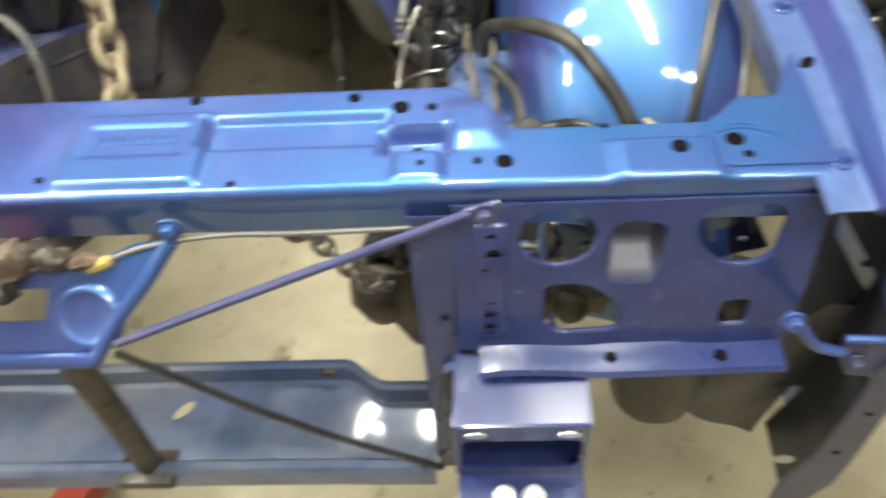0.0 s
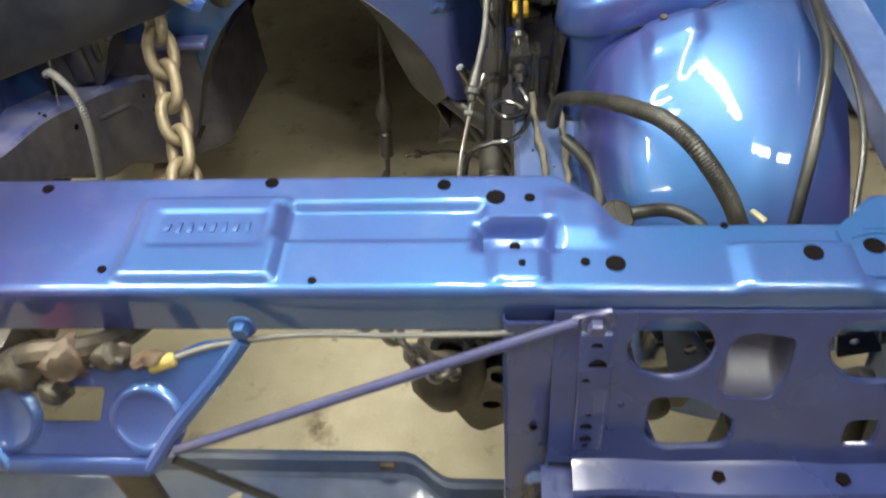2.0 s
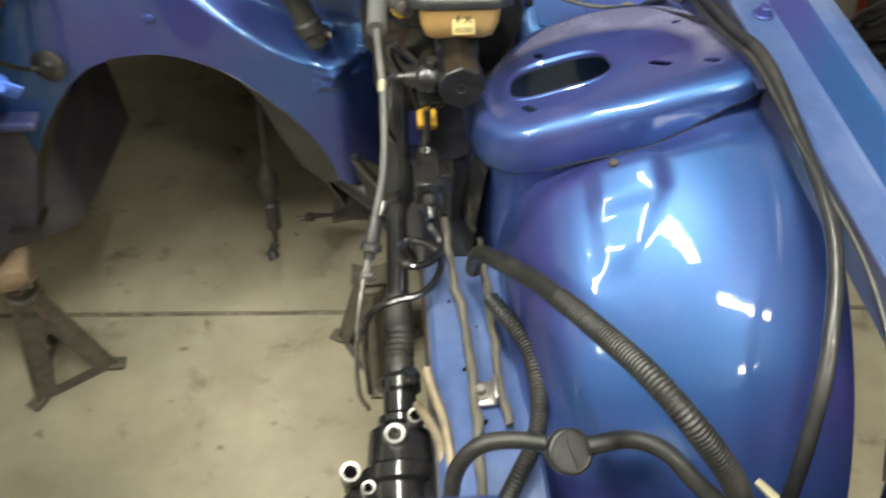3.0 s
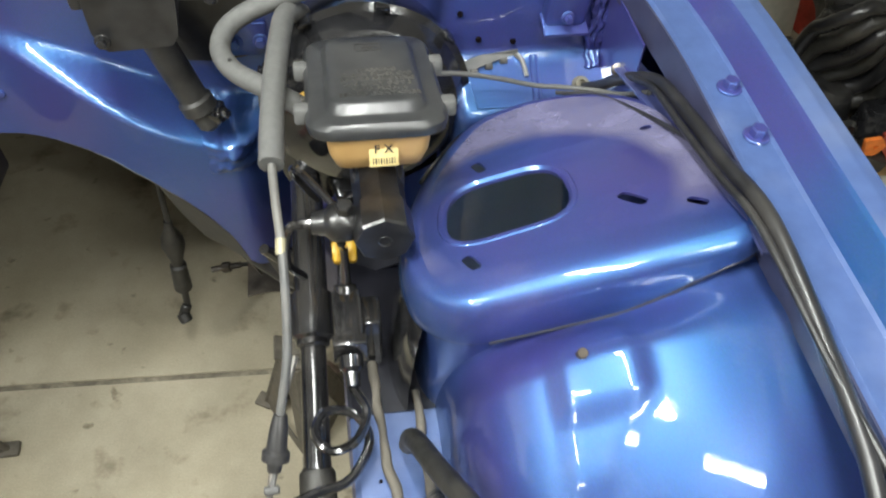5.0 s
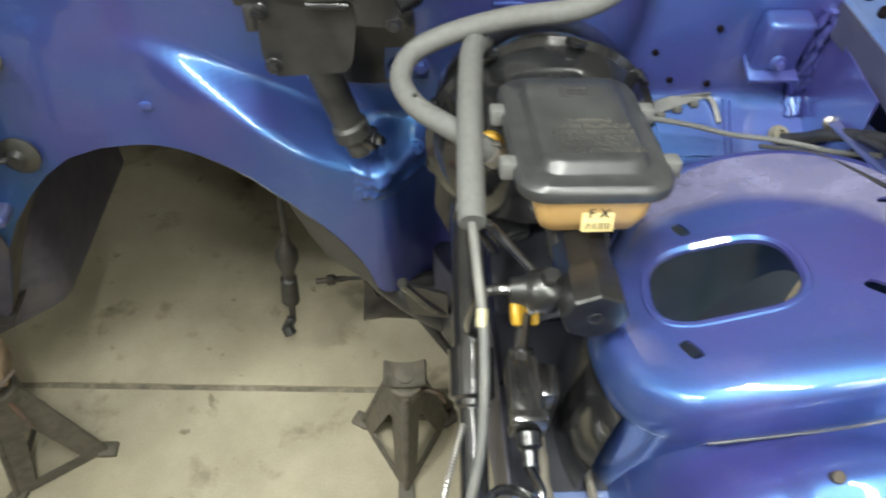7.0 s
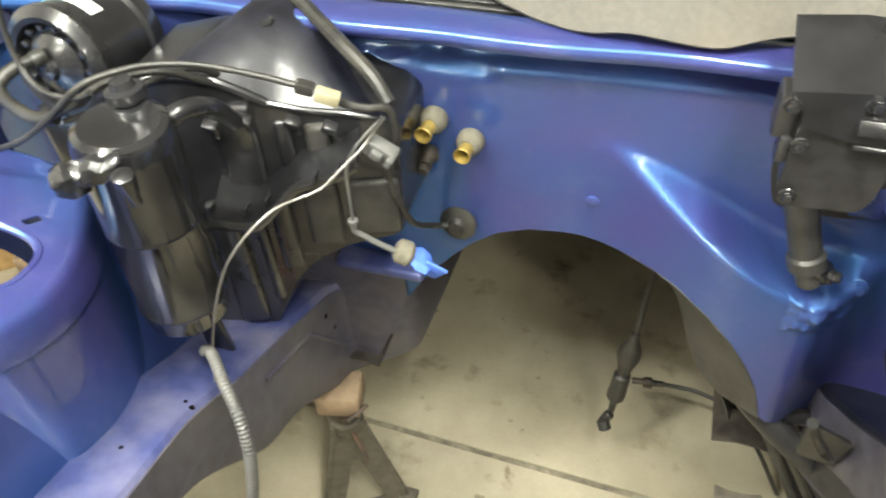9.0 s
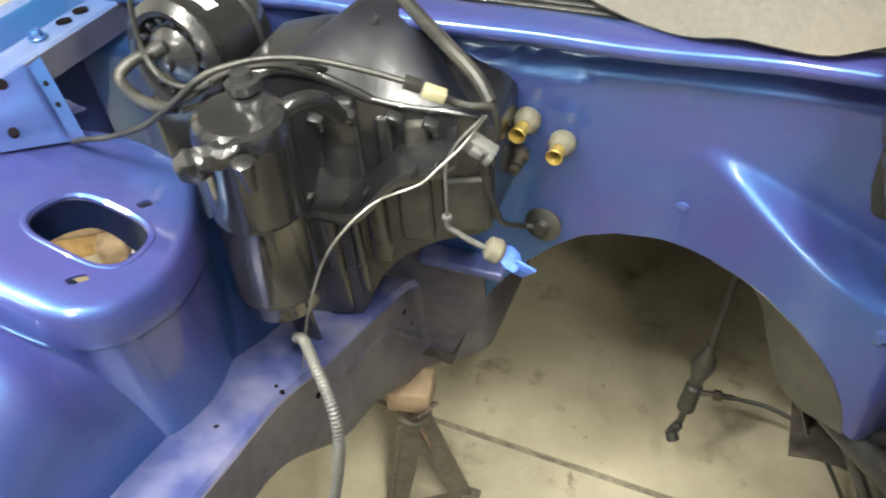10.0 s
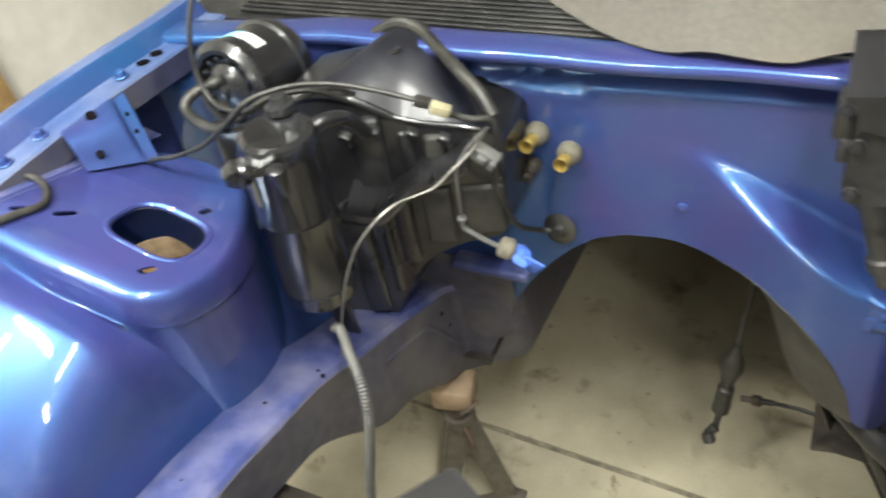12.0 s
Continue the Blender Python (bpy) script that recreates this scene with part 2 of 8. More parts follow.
# Darker than the main blue, for front panels, uprights, horns and sills
PAINT_DULL = material("darker_blue_paint", (0.018, 0.027, 0.100), 0.26, 0.05, 0.15, 30, 0.06, 0.5, (0.030, 0.040, 0.112), 0.6, 7, 0.06)
DUSTY_BLACK = material("dusty_matt_black_plastic", (0.030, 0.029, 0.027), 0.5, 0, 0.35, 45, 0.3, 0, (0.085, 0.080, 0.070), 0.7, 11)
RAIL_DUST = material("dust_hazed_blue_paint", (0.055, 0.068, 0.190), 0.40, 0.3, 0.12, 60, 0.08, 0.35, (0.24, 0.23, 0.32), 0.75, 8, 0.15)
# Paler blue for tops: ceiling sheen put into the colour, plus rail dust
TOP_SHEEN_DUST = material("dust_and_sheen_top_paint", (0.070, 0.115, 0.270), 0.36, 0.3, 0.10, 60, 0.06, 0.6, (0.165, 0.205, 0.33), 0.7, 7, 0.10)
NOSE_DULL = material("dull_dark_blue_paint", (0.036, 0.038, 0.075), 0.45, 0.1, 0.2, 30, 0.12, 0.2, (0.10, 0.095, 0.11), 0.6, 7, 0.2)
TRAY_DUST = material("dust_covered_blue_paint", (0.060, 0.085, 0.165), 0.34, 0.15, 0.15, 50, 0.08, 0.6, (0.15, 0.165, 0.20), 0.8, 6, 0.08)
PALE_PANEL = material("cream_painted_board", (0.42, 0.40, 0.32), 0.6, 0, 0.1, 40, 0.1, 0, (0.30, 0.28, 0.22), 0.6, 6)
BOOSTER_BLACK = material("black_gloss_lacquer", (0.010, 0.010, 0.011), 0.18, 0, 0.4, 26, 0.40, 0.8, (0.030, 0.029, 0.028), 0.5, 9, 0.05)
DIRTY_YELLOW = material("dirty_yellow_plastic", (0.30, 0.23, 0.07), 0.6, 0, 0.3, 60, 0.3, 0, (0.12, 0.09, 0.05), 0.7, 30)
ROD_BLUE = material("dark_blue_rod_paint", (0.036, 0.040, 0.110), 0.35, 0.2, 0.2, 50, 0.1, 0.4, (0.05, 0.045, 0.06), 0.6, 12)
# Blue-black; on rail, web and lamp pocket it also holds their shade
BLUE_BLACK = material("matt_blue_black", (0.0065, 0.007, 0.012), 0.45, 0, 0.4, 40, 0.4, 0.2, (0.018, 0.018, 0.026), 0.5, 12, 0.15)
LID_DUST = material("dusty_black_lid_plastic", (0.026, 0.027, 0.028), 0.36, 0, 0.25, 60, 0.15, 0.25, (0.048, 0.048, 0.048), 0.6, 14, 0.2)
DULL_SIDE_BLUE = material("dull_dark_blue_underside", (0.050, 0.047, 0.066), 0.5, 0, 0.3, 40, 0.3, 0.1, (0.090, 0.082, 0.078), 0.7, 9)


def film_material(name, color, most):
    """Dust lying on the paint in soft patches."""
    m, nt, nd, ln, p = nodes_of(name)
    p.inputs["Base Color"].default_value = (*color, 1)
    p.inputs["Roughness"].default_value = 0.8
    co = nd.new("ShaderNodeTexCoord")
    n = nd.new("ShaderNodeTexNoise")
    n.inputs["Scale"].default_value, n.inputs["Detail"].default_value, n.inputs["Roughness"].default_value = 22, 7, 0.65
    ln.new(co.outputs["Object"], n.inputs["Vector"])
    r = nd.new("ShaderNodeMapRange")
    r.inputs["From Min"].default_value, r.inputs["From Max"].default_value = 0.12, 0.62
    r.inputs["To Max"].default_value = most
    ln.new(n.outputs["Fac"], r.inputs["Value"])
    # thick towards the rear and sides of the tower, rubbed off round the opening
    off = nd.new("ShaderNodeVectorMath")
    off.operation = "SUBTRACT"
    off.inputs[1].default_value = (0.630, 1.372, 1.160)
    ln.new(co.outputs["Object"], off.inputs[0])
    flat = nd.new("ShaderNodeVectorMath")
    flat.operation = "MULTIPLY"
    flat.inputs[1].default_value = (0.92, 1.0, 0.0)
    ln.new(off.outputs["Vector"], flat.inputs[0])
    far = nd.new("ShaderNodeVectorMath")
    far.operation = "LENGTH"
    ln.new(flat.outputs["Vector"], far.inputs[0])
    edge = nd.new("ShaderNodeMapRange")
    edge.interpolation_type = "SMOOTHSTEP"
    edge.inputs["From Min"].default_value, edge.inputs["From Max"].default_value = 0.098, 0.124
    ln.new(far.outputs["Value"], edge.inputs["Value"])
    split = nd.new("ShaderNodeSeparateXYZ")
    ln.new(co.outputs["Object"], split.inputs[0])
    back = nd.new("ShaderNodeMapRange")
    back.interpolation_type = "SMOOTHSTEP"
    back.inputs["From Min"].default_value, back.inputs["From Max"].default_value = 1.285, 1.37
    ln.new(split.outputs["Y"], back.inputs["Value"])
    amount = nd.new("ShaderNodeMath")
    amount.operation = "MULTIPLY"
    ln.new(edge.outputs["Result"], amount.inputs[0])
    ln.new(back.outputs["Result"], amount.inputs[1])
    total = nd.new("ShaderNodeMath")
    total.operation = "MULTIPLY"
    ln.new(amount.outputs[0], total.inputs[0])
    ln.new(r.outputs["Result"], total.inputs[1])
    clear = nd.new("ShaderNodeBsdfTransparent")
    mix = nd.new("ShaderNodeMixShader")
    ln.new(total.outputs[0], mix.inputs["Fac"])
    ln.new(clear.outputs["BSDF"], mix.inputs[1])
    ln.new(p.outputs["BSDF"], mix.inputs[2])
    ln.new(mix.outputs["Shader"], nd["Material Output"].inputs["Surface"])
    return m


DUST_FILM = film_material("lavender_dust_film", (0.155, 0.150, 0.26), 0.75)
SMOOTH_BLACK = material("smooth_black_lacquer", (0.009, 0.009, 0.010), 0.14, 0, 0.3, 26, 0.015, 0.5, (0.020, 0.020, 0.022), 0.5, 9, 0.03)
UNDERBODY = material("dusty_grey_brown_underseal", (0.085, 0.076, 0.062), 0.7, 0, 0.3, 30, 0.3, 0, (0.13, 0.115, 0.09), 0.6, 8)
CAST_BLACK = material("black_cast_iron_paint", (0.009, 0.009, 0.0095), 0.30, 0, 0.4, 55, 0.5, 0.4, (0.024, 0.023, 0.021), 0.6, 22, 0.10)
STRAP = material("faded_blue_strap", (0.10, 0.16, 0.24), 0.8, 0, 0.2, 90, 0.3)
TUBE_GLOW = bpy.data.materials.new("glowing_lamp_tube")
TUBE_GLOW.use_nodes = True
TUBE_GLOW.node_tree.nodes["Principled BSDF"].inputs["Emission Color"].default_value = (1, 0.97, 0.92, 1)
TUBE_GLOW.node_tree.nodes["Principled BSDF"].inputs["Emission Strength"].default_value = 26

# ---- building helpers ----
from mathutils.geometry import tessellate_polygon


def finish(me, angle=32):
    bm = bmesh.new()
    bm.from_mesh(me)
    for fc in bm.faces:
        fc.smooth = True
    for e in bm.edges:
        e.smooth = not (len(e.link_faces) == 2 and e.calc_face_angle(0) > radians(angle))
    bm.to_mesh(me)
    bm.free()


def thing(name, label, category, at=(0, 0, 0), group="", kind=""):
    ob = new(name)
    ob.empty_display_size = 0.05
    ob.location = at
    return tagged(ob, label, category, group, kind)


def part(name, bm, material_, parent=None, label="", angle=32):
    """Links a bmesh, in world places, as one mesh under a thing or a part."""
    me = bpy.data.meshes.new(name)
    bmesh.ops.recalc_face_normals(bm, faces=bm.faces)
    bm.to_mesh(me)
    bm.free()
    finish(me, angle)
    me.materials.append(material_)
    ob = new(name, me)
    if parent:
        ob.parent = parent
        if parent.type == "EMPTY":
            ob.matrix_parent_inverse = Matrix.Translation(-parent.location)
    return tagged(ob, label)


def solo(name, bm, material_, label, category, group="", kind="", angle=32):
    """A thing that is one mesh."""
    return tagged(part(name, bm, material_, None, "", angle), label, category, group, kind)


def add(bm, other):
    me = bpy.data.meshes.new("tmp")
    other.to_mesh(me)
    other.free()
    bm.from_mesh(me)
    bpy.data.meshes.remove(me)


def box(bm, c, s, bevel=0.003, rot=None, seg=2):
    o = bmesh.new()
    bmesh.ops.create_cube(o, size=1)
    bmesh.ops.scale(o, vec=s, verts=o.verts)
    if bevel:
        bmesh.ops.bevel(o, geom=list(o.edges), offset=min(bevel, min(s) * 0.45), segments=seg, affect="EDGES", profile=0.5)
    m = Matrix.Translation(c) @ (rot or Matrix())
    bmesh.ops.transform(o, matrix=m, verts=o.verts)
    add(bm, o)
    return bm


def axes_of(d):
    d = Vector(d).normalized()
    a = d.orthogonal().normalized()
    if abs(d.z) < 0.95:
        a = d.cross(Vector((0, 0, 1))).normalized()
    return a, d.cross(a).normalized()


def lathe(bm, p0, d, profile, n=24, flat=1.0):
    """Rings round the axis from p0 along d: profile of (distance along, radius)."""
    p0, d = Vector(p0), Vector(d).normalized()
    a, b = axes_of(d)
    rings = []
    for h, r in profile:
        rings.append([bm.verts.new(p0 + d * h + (a * math.cos(t) + b * math.sin(t) * flat) * max(r, 1e-5)) for t in (2 * math.pi * k / n for k in range(n))])
    for q, w in zip(rings, rings[1:]):
        for k in range(n):
            bm.faces.new((q[k], q[(k + 1) % n], w[(k + 1) % n], w[k]))
    for ring, rev in ((rings[0], True), (rings[-1], False)):
        bm.faces.new(ring[::-1] if rev else ring)
    return bm


def cyl(bm, p0, p1, r, r1=None, n=16, bevel=0.0):
    d = Vector(p1) - Vector(p0)
    r1 = r if r1 is None else r1
    L = d.length
    e = min(bevel, L * 0.4, r * 0.5)
    prof = [(0, r - e), (e, r), (L - e, r1), (L, r1 - e)] if e > 0 else [(0, r), (L, r1)]
    return lathe(bm, p0, d, prof, n)


def spline(pts, step=0.01):
    """A smooth line through the points."""
    P = [Vector(p) for p in pts]
    P = [2 * P[0] - P[1]] + P + [2 * P[-1] - P[-2]]
    out = []
    for i in range(1, len(P) - 2):
        a, b, c, d = P[i - 1 : i + 3]
        n = max(2, int((c - b).length / step))
        for k in range(n):
            t = k / n
            out.append(0.5 * (2 * b + (c - a) * t + (2 * a - 5 * b + 4 * c - d) * t * t + (3 * b - a - 3 * c + d) * t**3))
    out.append(P[-2])
    return out


def tube(bm, pts, r, n=10, step=0.01, rib=0.0, pitch=0.004, smooth=True, flat=1.0):
    """A tube along a line; rib: the depth of corrugations."""
    line = spline(pts, min(step, pitch / 2) if rib else step) if smooth else [Vector(p) for p in pts]
    rings, up = [], None
    for i, p in enumerate(line):
        d = (line[min(i + 1, len(line) - 1)] - line[max(i - 1, 0)]).normalized()
        if up is None:
            up = axes_of(d)[0]
        up = (up - d * up.dot(d)).normalized()
        side = d.cross(up)
        rr = r - (rib if i % 2 else 0)
        rings.append([bm.verts.new(p + (up * math.cos(t) + side * math.sin(t) * flat) * rr) for t in (2 * math.pi * k / n for k in range(n))])
    for q, w in zip(rings, rings[1:]):
        for k in range(n):
            bm.faces.new((q[k], q[(k + 1) % n], w[(k + 1) % n], w[k]))
    bm.faces.new(rings[0][::-1])
    bm.faces.new(rings[-1])
    return bm


def surf(bm, fn, nu, nv, thick=0.0, closed=False):
    """A sheet from fn(u, v), u and v from 0 to 1, with a thickness."""
    o = bmesh.new()
    g = [[o.verts.new(fn(i / nu, j / nv)) for j in range(nv + 1)] for i in range(nu + (0 if closed else 1))]
    m = len(g)
    for i in range(nu):
        for j in range(nv):
            o.faces.new((g[i][j], g[(i + 1) % m][j], g[(i + 1) % m][j + 1], g[i][j + 1]))
    if thick:
        bmesh.ops.recalc_face_normals(o, faces=o.faces)
        bmesh.ops.solidify(o, geom=list(o.faces), thickness=thick)
    add(bm, o)
    return bm


def plate(bm, outline, holes, thick, fn):
    """A flat sheet with holes: loops of (a, b), laid into the world by fn(a, b, depth)."""
    loops = [outline] + list(holes)
    tris = tessellate_polygon([[Vector((a, b, 0)) for a, b in lp] for lp in loops])
    flat = [p for lp in loops for p in lp]
    top = [bm.verts.new(fn(a, b, 0)) for a, b in flat]
    low = [bm.verts.new(fn(a, b, thick)) for a, b in flat]
    for t in tris:
        try:
            bm.faces.new([top[k] for k in t])
            bm.faces.new([low[k] for k in reversed(t)])
        except ValueError:
            pass
    s = 0
    for lp in loops:
        n = len(lp)
        for k in range(n):
            i, j = s + k, s + (k + 1) % n
            bm.faces.new((top[i], top[j], low[j], low[i]))
        s += n
    return bm


def ring(cx, cy, rx, ry=None, n=28, turn=0.0, power=1.0):
    """A loop: an ellipse, squarer with a smaller power."""
    ry = ry or rx
    out = []
    for k in range(n):
        t = 2 * math.pi * k / n
        x = math.copysign(abs(math.cos(t)) ** power, math.cos(t)) * rx
        y = math.copysign(abs(math.sin(t)) ** power, math.sin(t)) * ry
        out.append((cx + x * math.cos(turn) - y * math.sin(turn), cy + x * math.sin(turn) + y * math.cos(turn)))
    return out


def rounded(pts, r, n=6):
    """A polygon with rounded corners."""
    out = []
    N = len(pts)
    for i in range(N):
        p, a, b = Vector(pts[i]), Vector(pts[i - 1]), Vector(pts[(i + 1) % N])
        rr = min(r, (a - p).length * 0.45, (b - p).length * 0.45)
        s, e = p + (a - p).normalized() * rr, p + (b - p).normalized() * rr
        for k in range(n + 1):
            t = k / n
            out.append(tuple((1 - t) ** 2 * s + 2 * t * (1 - t) * p + t * t * e))
    return out


def sst(a, b, x):
    t = max(0.0, min(1.0, (x - a) / (b - a)))
    return t * t * (3 - 2 * t)


def bump2(x, y, x0, x1, y0, y1, e=0.006):
    """1 inside a rectangle, falling off over e at its edges."""
    return sst(x0 - e, x0 + e, x) * (1 - sst(x1 - e, x1 + e, x)) * sst(y0 - e, y0 + e, y) * (1 - sst(y1 - e, y1 + e, y))


def bolt(bm, p, d, r=0.009, washer=True):
    d = Vector(d).normalized()
    p = Vector(p)
    if washer:
        cyl(bm, p, p + d * 0.003, r * 1.6, n=20, bevel=0.001)
    o = bmesh.new()
    lathe(o, p + d * 0.003, d, [(0, r), (0.007, r), (0.0085, r * 0.85)], 6)
    add(bm, o)
    return bm


def lay(bm_text, size, at, turn, thick=0.0008):
    """Raised letters of the built-in font as a bmesh."""
    cu = bpy.data.curves.new("letters", "FONT")
    cu.body, cu.size, cu.extrude, cu.align_x, cu.align_y = bm_text, size, thick, "CENTER", "CENTER"
    ob = bpy.data.objects.new("letters", cu)
    scene.collection.objects.link(ob)
    me = bpy.data.meshes.new_from_object(ob.evaluated_get(bpy.context.evaluated_depsgraph_get()))
    bpy.data.objects.remove(ob)
    bpy.data.curves.remove(cu)
    o = bmesh.new()
    o.from_mesh(me)
    bpy.data.meshes.remove(me)
    bmesh.ops.transform(o, matrix=Matrix.Translation(at) @ turn, verts=o.verts)
    return o

# ---- the garage ----
X0, X1, Y0, Y1, ZC = ROOM


def slab(name, c, s, mat, label, cat, bevel=0.0):
    return solo(name, box(bmesh.new(), c, s, bevel), mat, label, cat, kind="structure")


floor = thing("floor", "worn beige concrete garage floor with a sawn joint and stains", "floor", (0, 0, 0), kind="structure")


JY = 1.865
for lo, hi in ((Y0, JY - 0.008), (JY + 0.008, Y1)):
    b = bmesh.new()
    x_a, x_b = X0, X1
    quad = [(x_a, lo if lo == Y0 else lo - 0.045 * x_a), (x_b, lo if lo == Y0 else lo - 0.045 * x_b), (x_b, hi if hi == Y1 else hi - 0.045 * x_b), (x_a, hi if hi == Y1 else hi - 0.045 * x_a)]
    plate(b, quad, [], -0.12, lambda p, q, w: (p, q, w))
    part("concrete_slab", b, CONCRETE, floor)
b = bmesh.new()
box(b, ((X0 + X1) / 2, JY, -0.070), (X1 - X0, 0.5, 0.13), 0)
part("joint_filler", b, JOINT_DIRT, floor, "dirt packed in the floor joint")

slab("wall_east", (X1 + 0.06, (Y0 + Y1) / 2, ZC / 2), (0.12, Y1 - Y0, ZC), WALL_WHITE, "plain off-white painted garage wall", "wall")
slab("wall_west", (X0 - 0.06, (Y0 + Y1) / 2, ZC / 2), (0.12, Y1 - Y0, ZC), WALL_WHITE, "plain off-white painted garage wall", "wall")
slab("wall_north", ((X0 + X1) / 2, Y1 + 0.06, ZC / 2), (X1 - X0 + 0.24, 0.12, ZC), WALL_WHITE, "plain off-white painted garage wall", "wall")
# Unseen closing wall, kept pale to bounce light towards the firewall
slab("wall_south", ((X0 + X1) / 2, Y0 - 0.06, ZC / 2), (X1 - X0 + 0.24, 0.12, ZC), BOUNCE_PALE, "plain pale unseen wall that bounces light", "wall")
slab("ceiling", ((X0 + X1) / 2, (Y0 + Y1) / 2, ZC + 0.06), (X1 - X0 + 0.24, Y1 - Y0 + 0.24, 0.12), CEILING, "plain off-white garage ceiling", "ceiling")

for fx, fy, turn, watts, length, width in FIXTURES:
    r = pose(0, 0, 0, 0, 0, turn)
    fix = thing("tube_light_fixture", "white ceiling fixture with two glowing tubes", "lamp", (fx, fy, ZC), "ceiling lights")
    b = bmesh.new()
    box(b, Vector((fx, fy, ZC - 0.03)), (length + 0.08, width + 0.06, 0.055), 0.01, r)
    part("housing", b, CEILING, fix)
    for s in (-0.4 * width, 0.4 * width):
        b = bmesh.new()
        a = r @ Vector((-length / 2, s, 0)) + Vector((fx, fy, ZC - 0.085))
        c = r @ Vector((length / 2, s, 0)) + Vector((fx, fy, ZC - 0.085))
        cyl(b, a, c, 0.016, n=12, bevel=0.003)
        part("tube", b, TUBE_GLOW, fix, "glowing white tube")

# ---- the car body ----
car = thing("car_body", "stripped metallic blue car body with an empty engine bay on stands", "car", (0, 1.2, 0.38))
SUP_Z = 1.19


def support_height(x, y):
    """Pressings in the top of the radiator support."""
    a = abs(x)
    h = -0.008 * bump2(a, y, 0.205, 0.392, 0.748, 0.792, 0.005)
    h += 0.007 * bump2(x, y, 0.075, 0.212, 0.700, 0.797, 0.004)
    h -= 0.002 * bump2(x, y, 0.095, 0.195, 0.735, 0.778, 0.003)
    h -= 0.020 * bump2(a, y, 0.388, 0.452, 0.734, 0.770, 0.005)
    h += 0.004 * bump2(a, y, 0.40, 0.444, 0.697, 0.735, 0.004)
    h += 0.006 * bump2(a, y, 0.452, 0.50, 0.745, 0.80, 0.012)
    h += 0.005 * sst(0.595, 0.615, a) * (1 - sst(0.735, 0.742, y)) * (1 - sst(0.69, 0.71, a))
    return h


def support_line(x, v):
    a = abs(x)
    rear = 0.830 if a < 0.452 else (0.830 - 0.066 * sst(0.452, 0.522, a))
    rear += 0.035 * sst(0.70, 0.74, a)
    low = 1.133
    pts = [(rear + 0.001, SUP_Z - 0.016), (rear, SUP_Z - 0.004), (rear - 0.004, SUP_Z)]
    if v < 0.1:
        k = v / 0.1 * 2
        i = min(1, int(k))
        f = k - i
        return pts[i][0] + (pts[i + 1][0] - pts[i][0]) * f, pts[i][1] + (pts[i + 1][1] - pts[i][1]) * f
    if v < 0.84:
        y = rear - 0.004 + (0.696 - rear + 0.004) * (v - 0.1) / 0.74
        return y, SUP_Z + support_height(x, y)
    if v < 0.92:
        t = (v - 0.84) / 0.08 * math.pi / 2
        return 0.696 - 0.006 * math.sin(t), SUP_Z + support_height(x, 0.696) - 0.006 * (1 - math.cos(t))
    t = (v - 0.92) / 0.08
    return 0.690 + 0.004 * t, SUP_Z - 0.006 + (low - SUP_Z + 0.006) * t


def support_fn(u, v):
    x = -0.79 + 1.58 * u
    y, z = support_line(x, v)
    return x, y, z


sup = part("radiator_support", surf(bmesh.new(), support_fn, 340, 74, -0.0022), PAINT, car, "blue pressed-steel crossbar with an embossed plate", 50)
for hx, hy, r in ((0.403, 0.798, 0.011), (0.434, 0.797, 0.006), (0.503, 0.717, 0.0105), (0.478, 0.719, 0.005), (0.248, 0.699, 0.0045), (0.664, 0.724, 0.010), (0.715, 0.731, 0.012), (0.723, 0.712, 0.006), (0.19, 0.82, 0.008), (0.355, 0.815, 0.008), (0.06, 0.712, 0.005), (0.425, 0.715, 0.004), (0.42, 0.755, 0.006), (-0.03, 0.815, 0.007), (0.60, 0.76, 0.004)):
    b = bmesh.new()
    z = SUP_Z + support_height(hx, hy)
    r *= 0.8
    lathe(b, (hx, hy, z - 0.003), (0, 0, 1), [(0, r), (0.0064, r), (0.0067, r * 0.96)], 20)
    part("bolt_hole", b, HOLE_SHADE, sup)
for i, w in enumerate((0.006, 0.004, 0.008, 0.004, 0.010, 0.006, 0.004, 0.008)):
    b = bmesh.new()
    box(b, (0.108 + i * 0.0105, 0.757, SUP_Z + 0.0080), (0.0045, 0.012 if i % 3 else 0.009, 0.002), 0.0006, pose(0, 0, 0, 0, 0, 6 * ((i % 3) - 1)))
    part("embossed_mark", b, PAINT, sup)

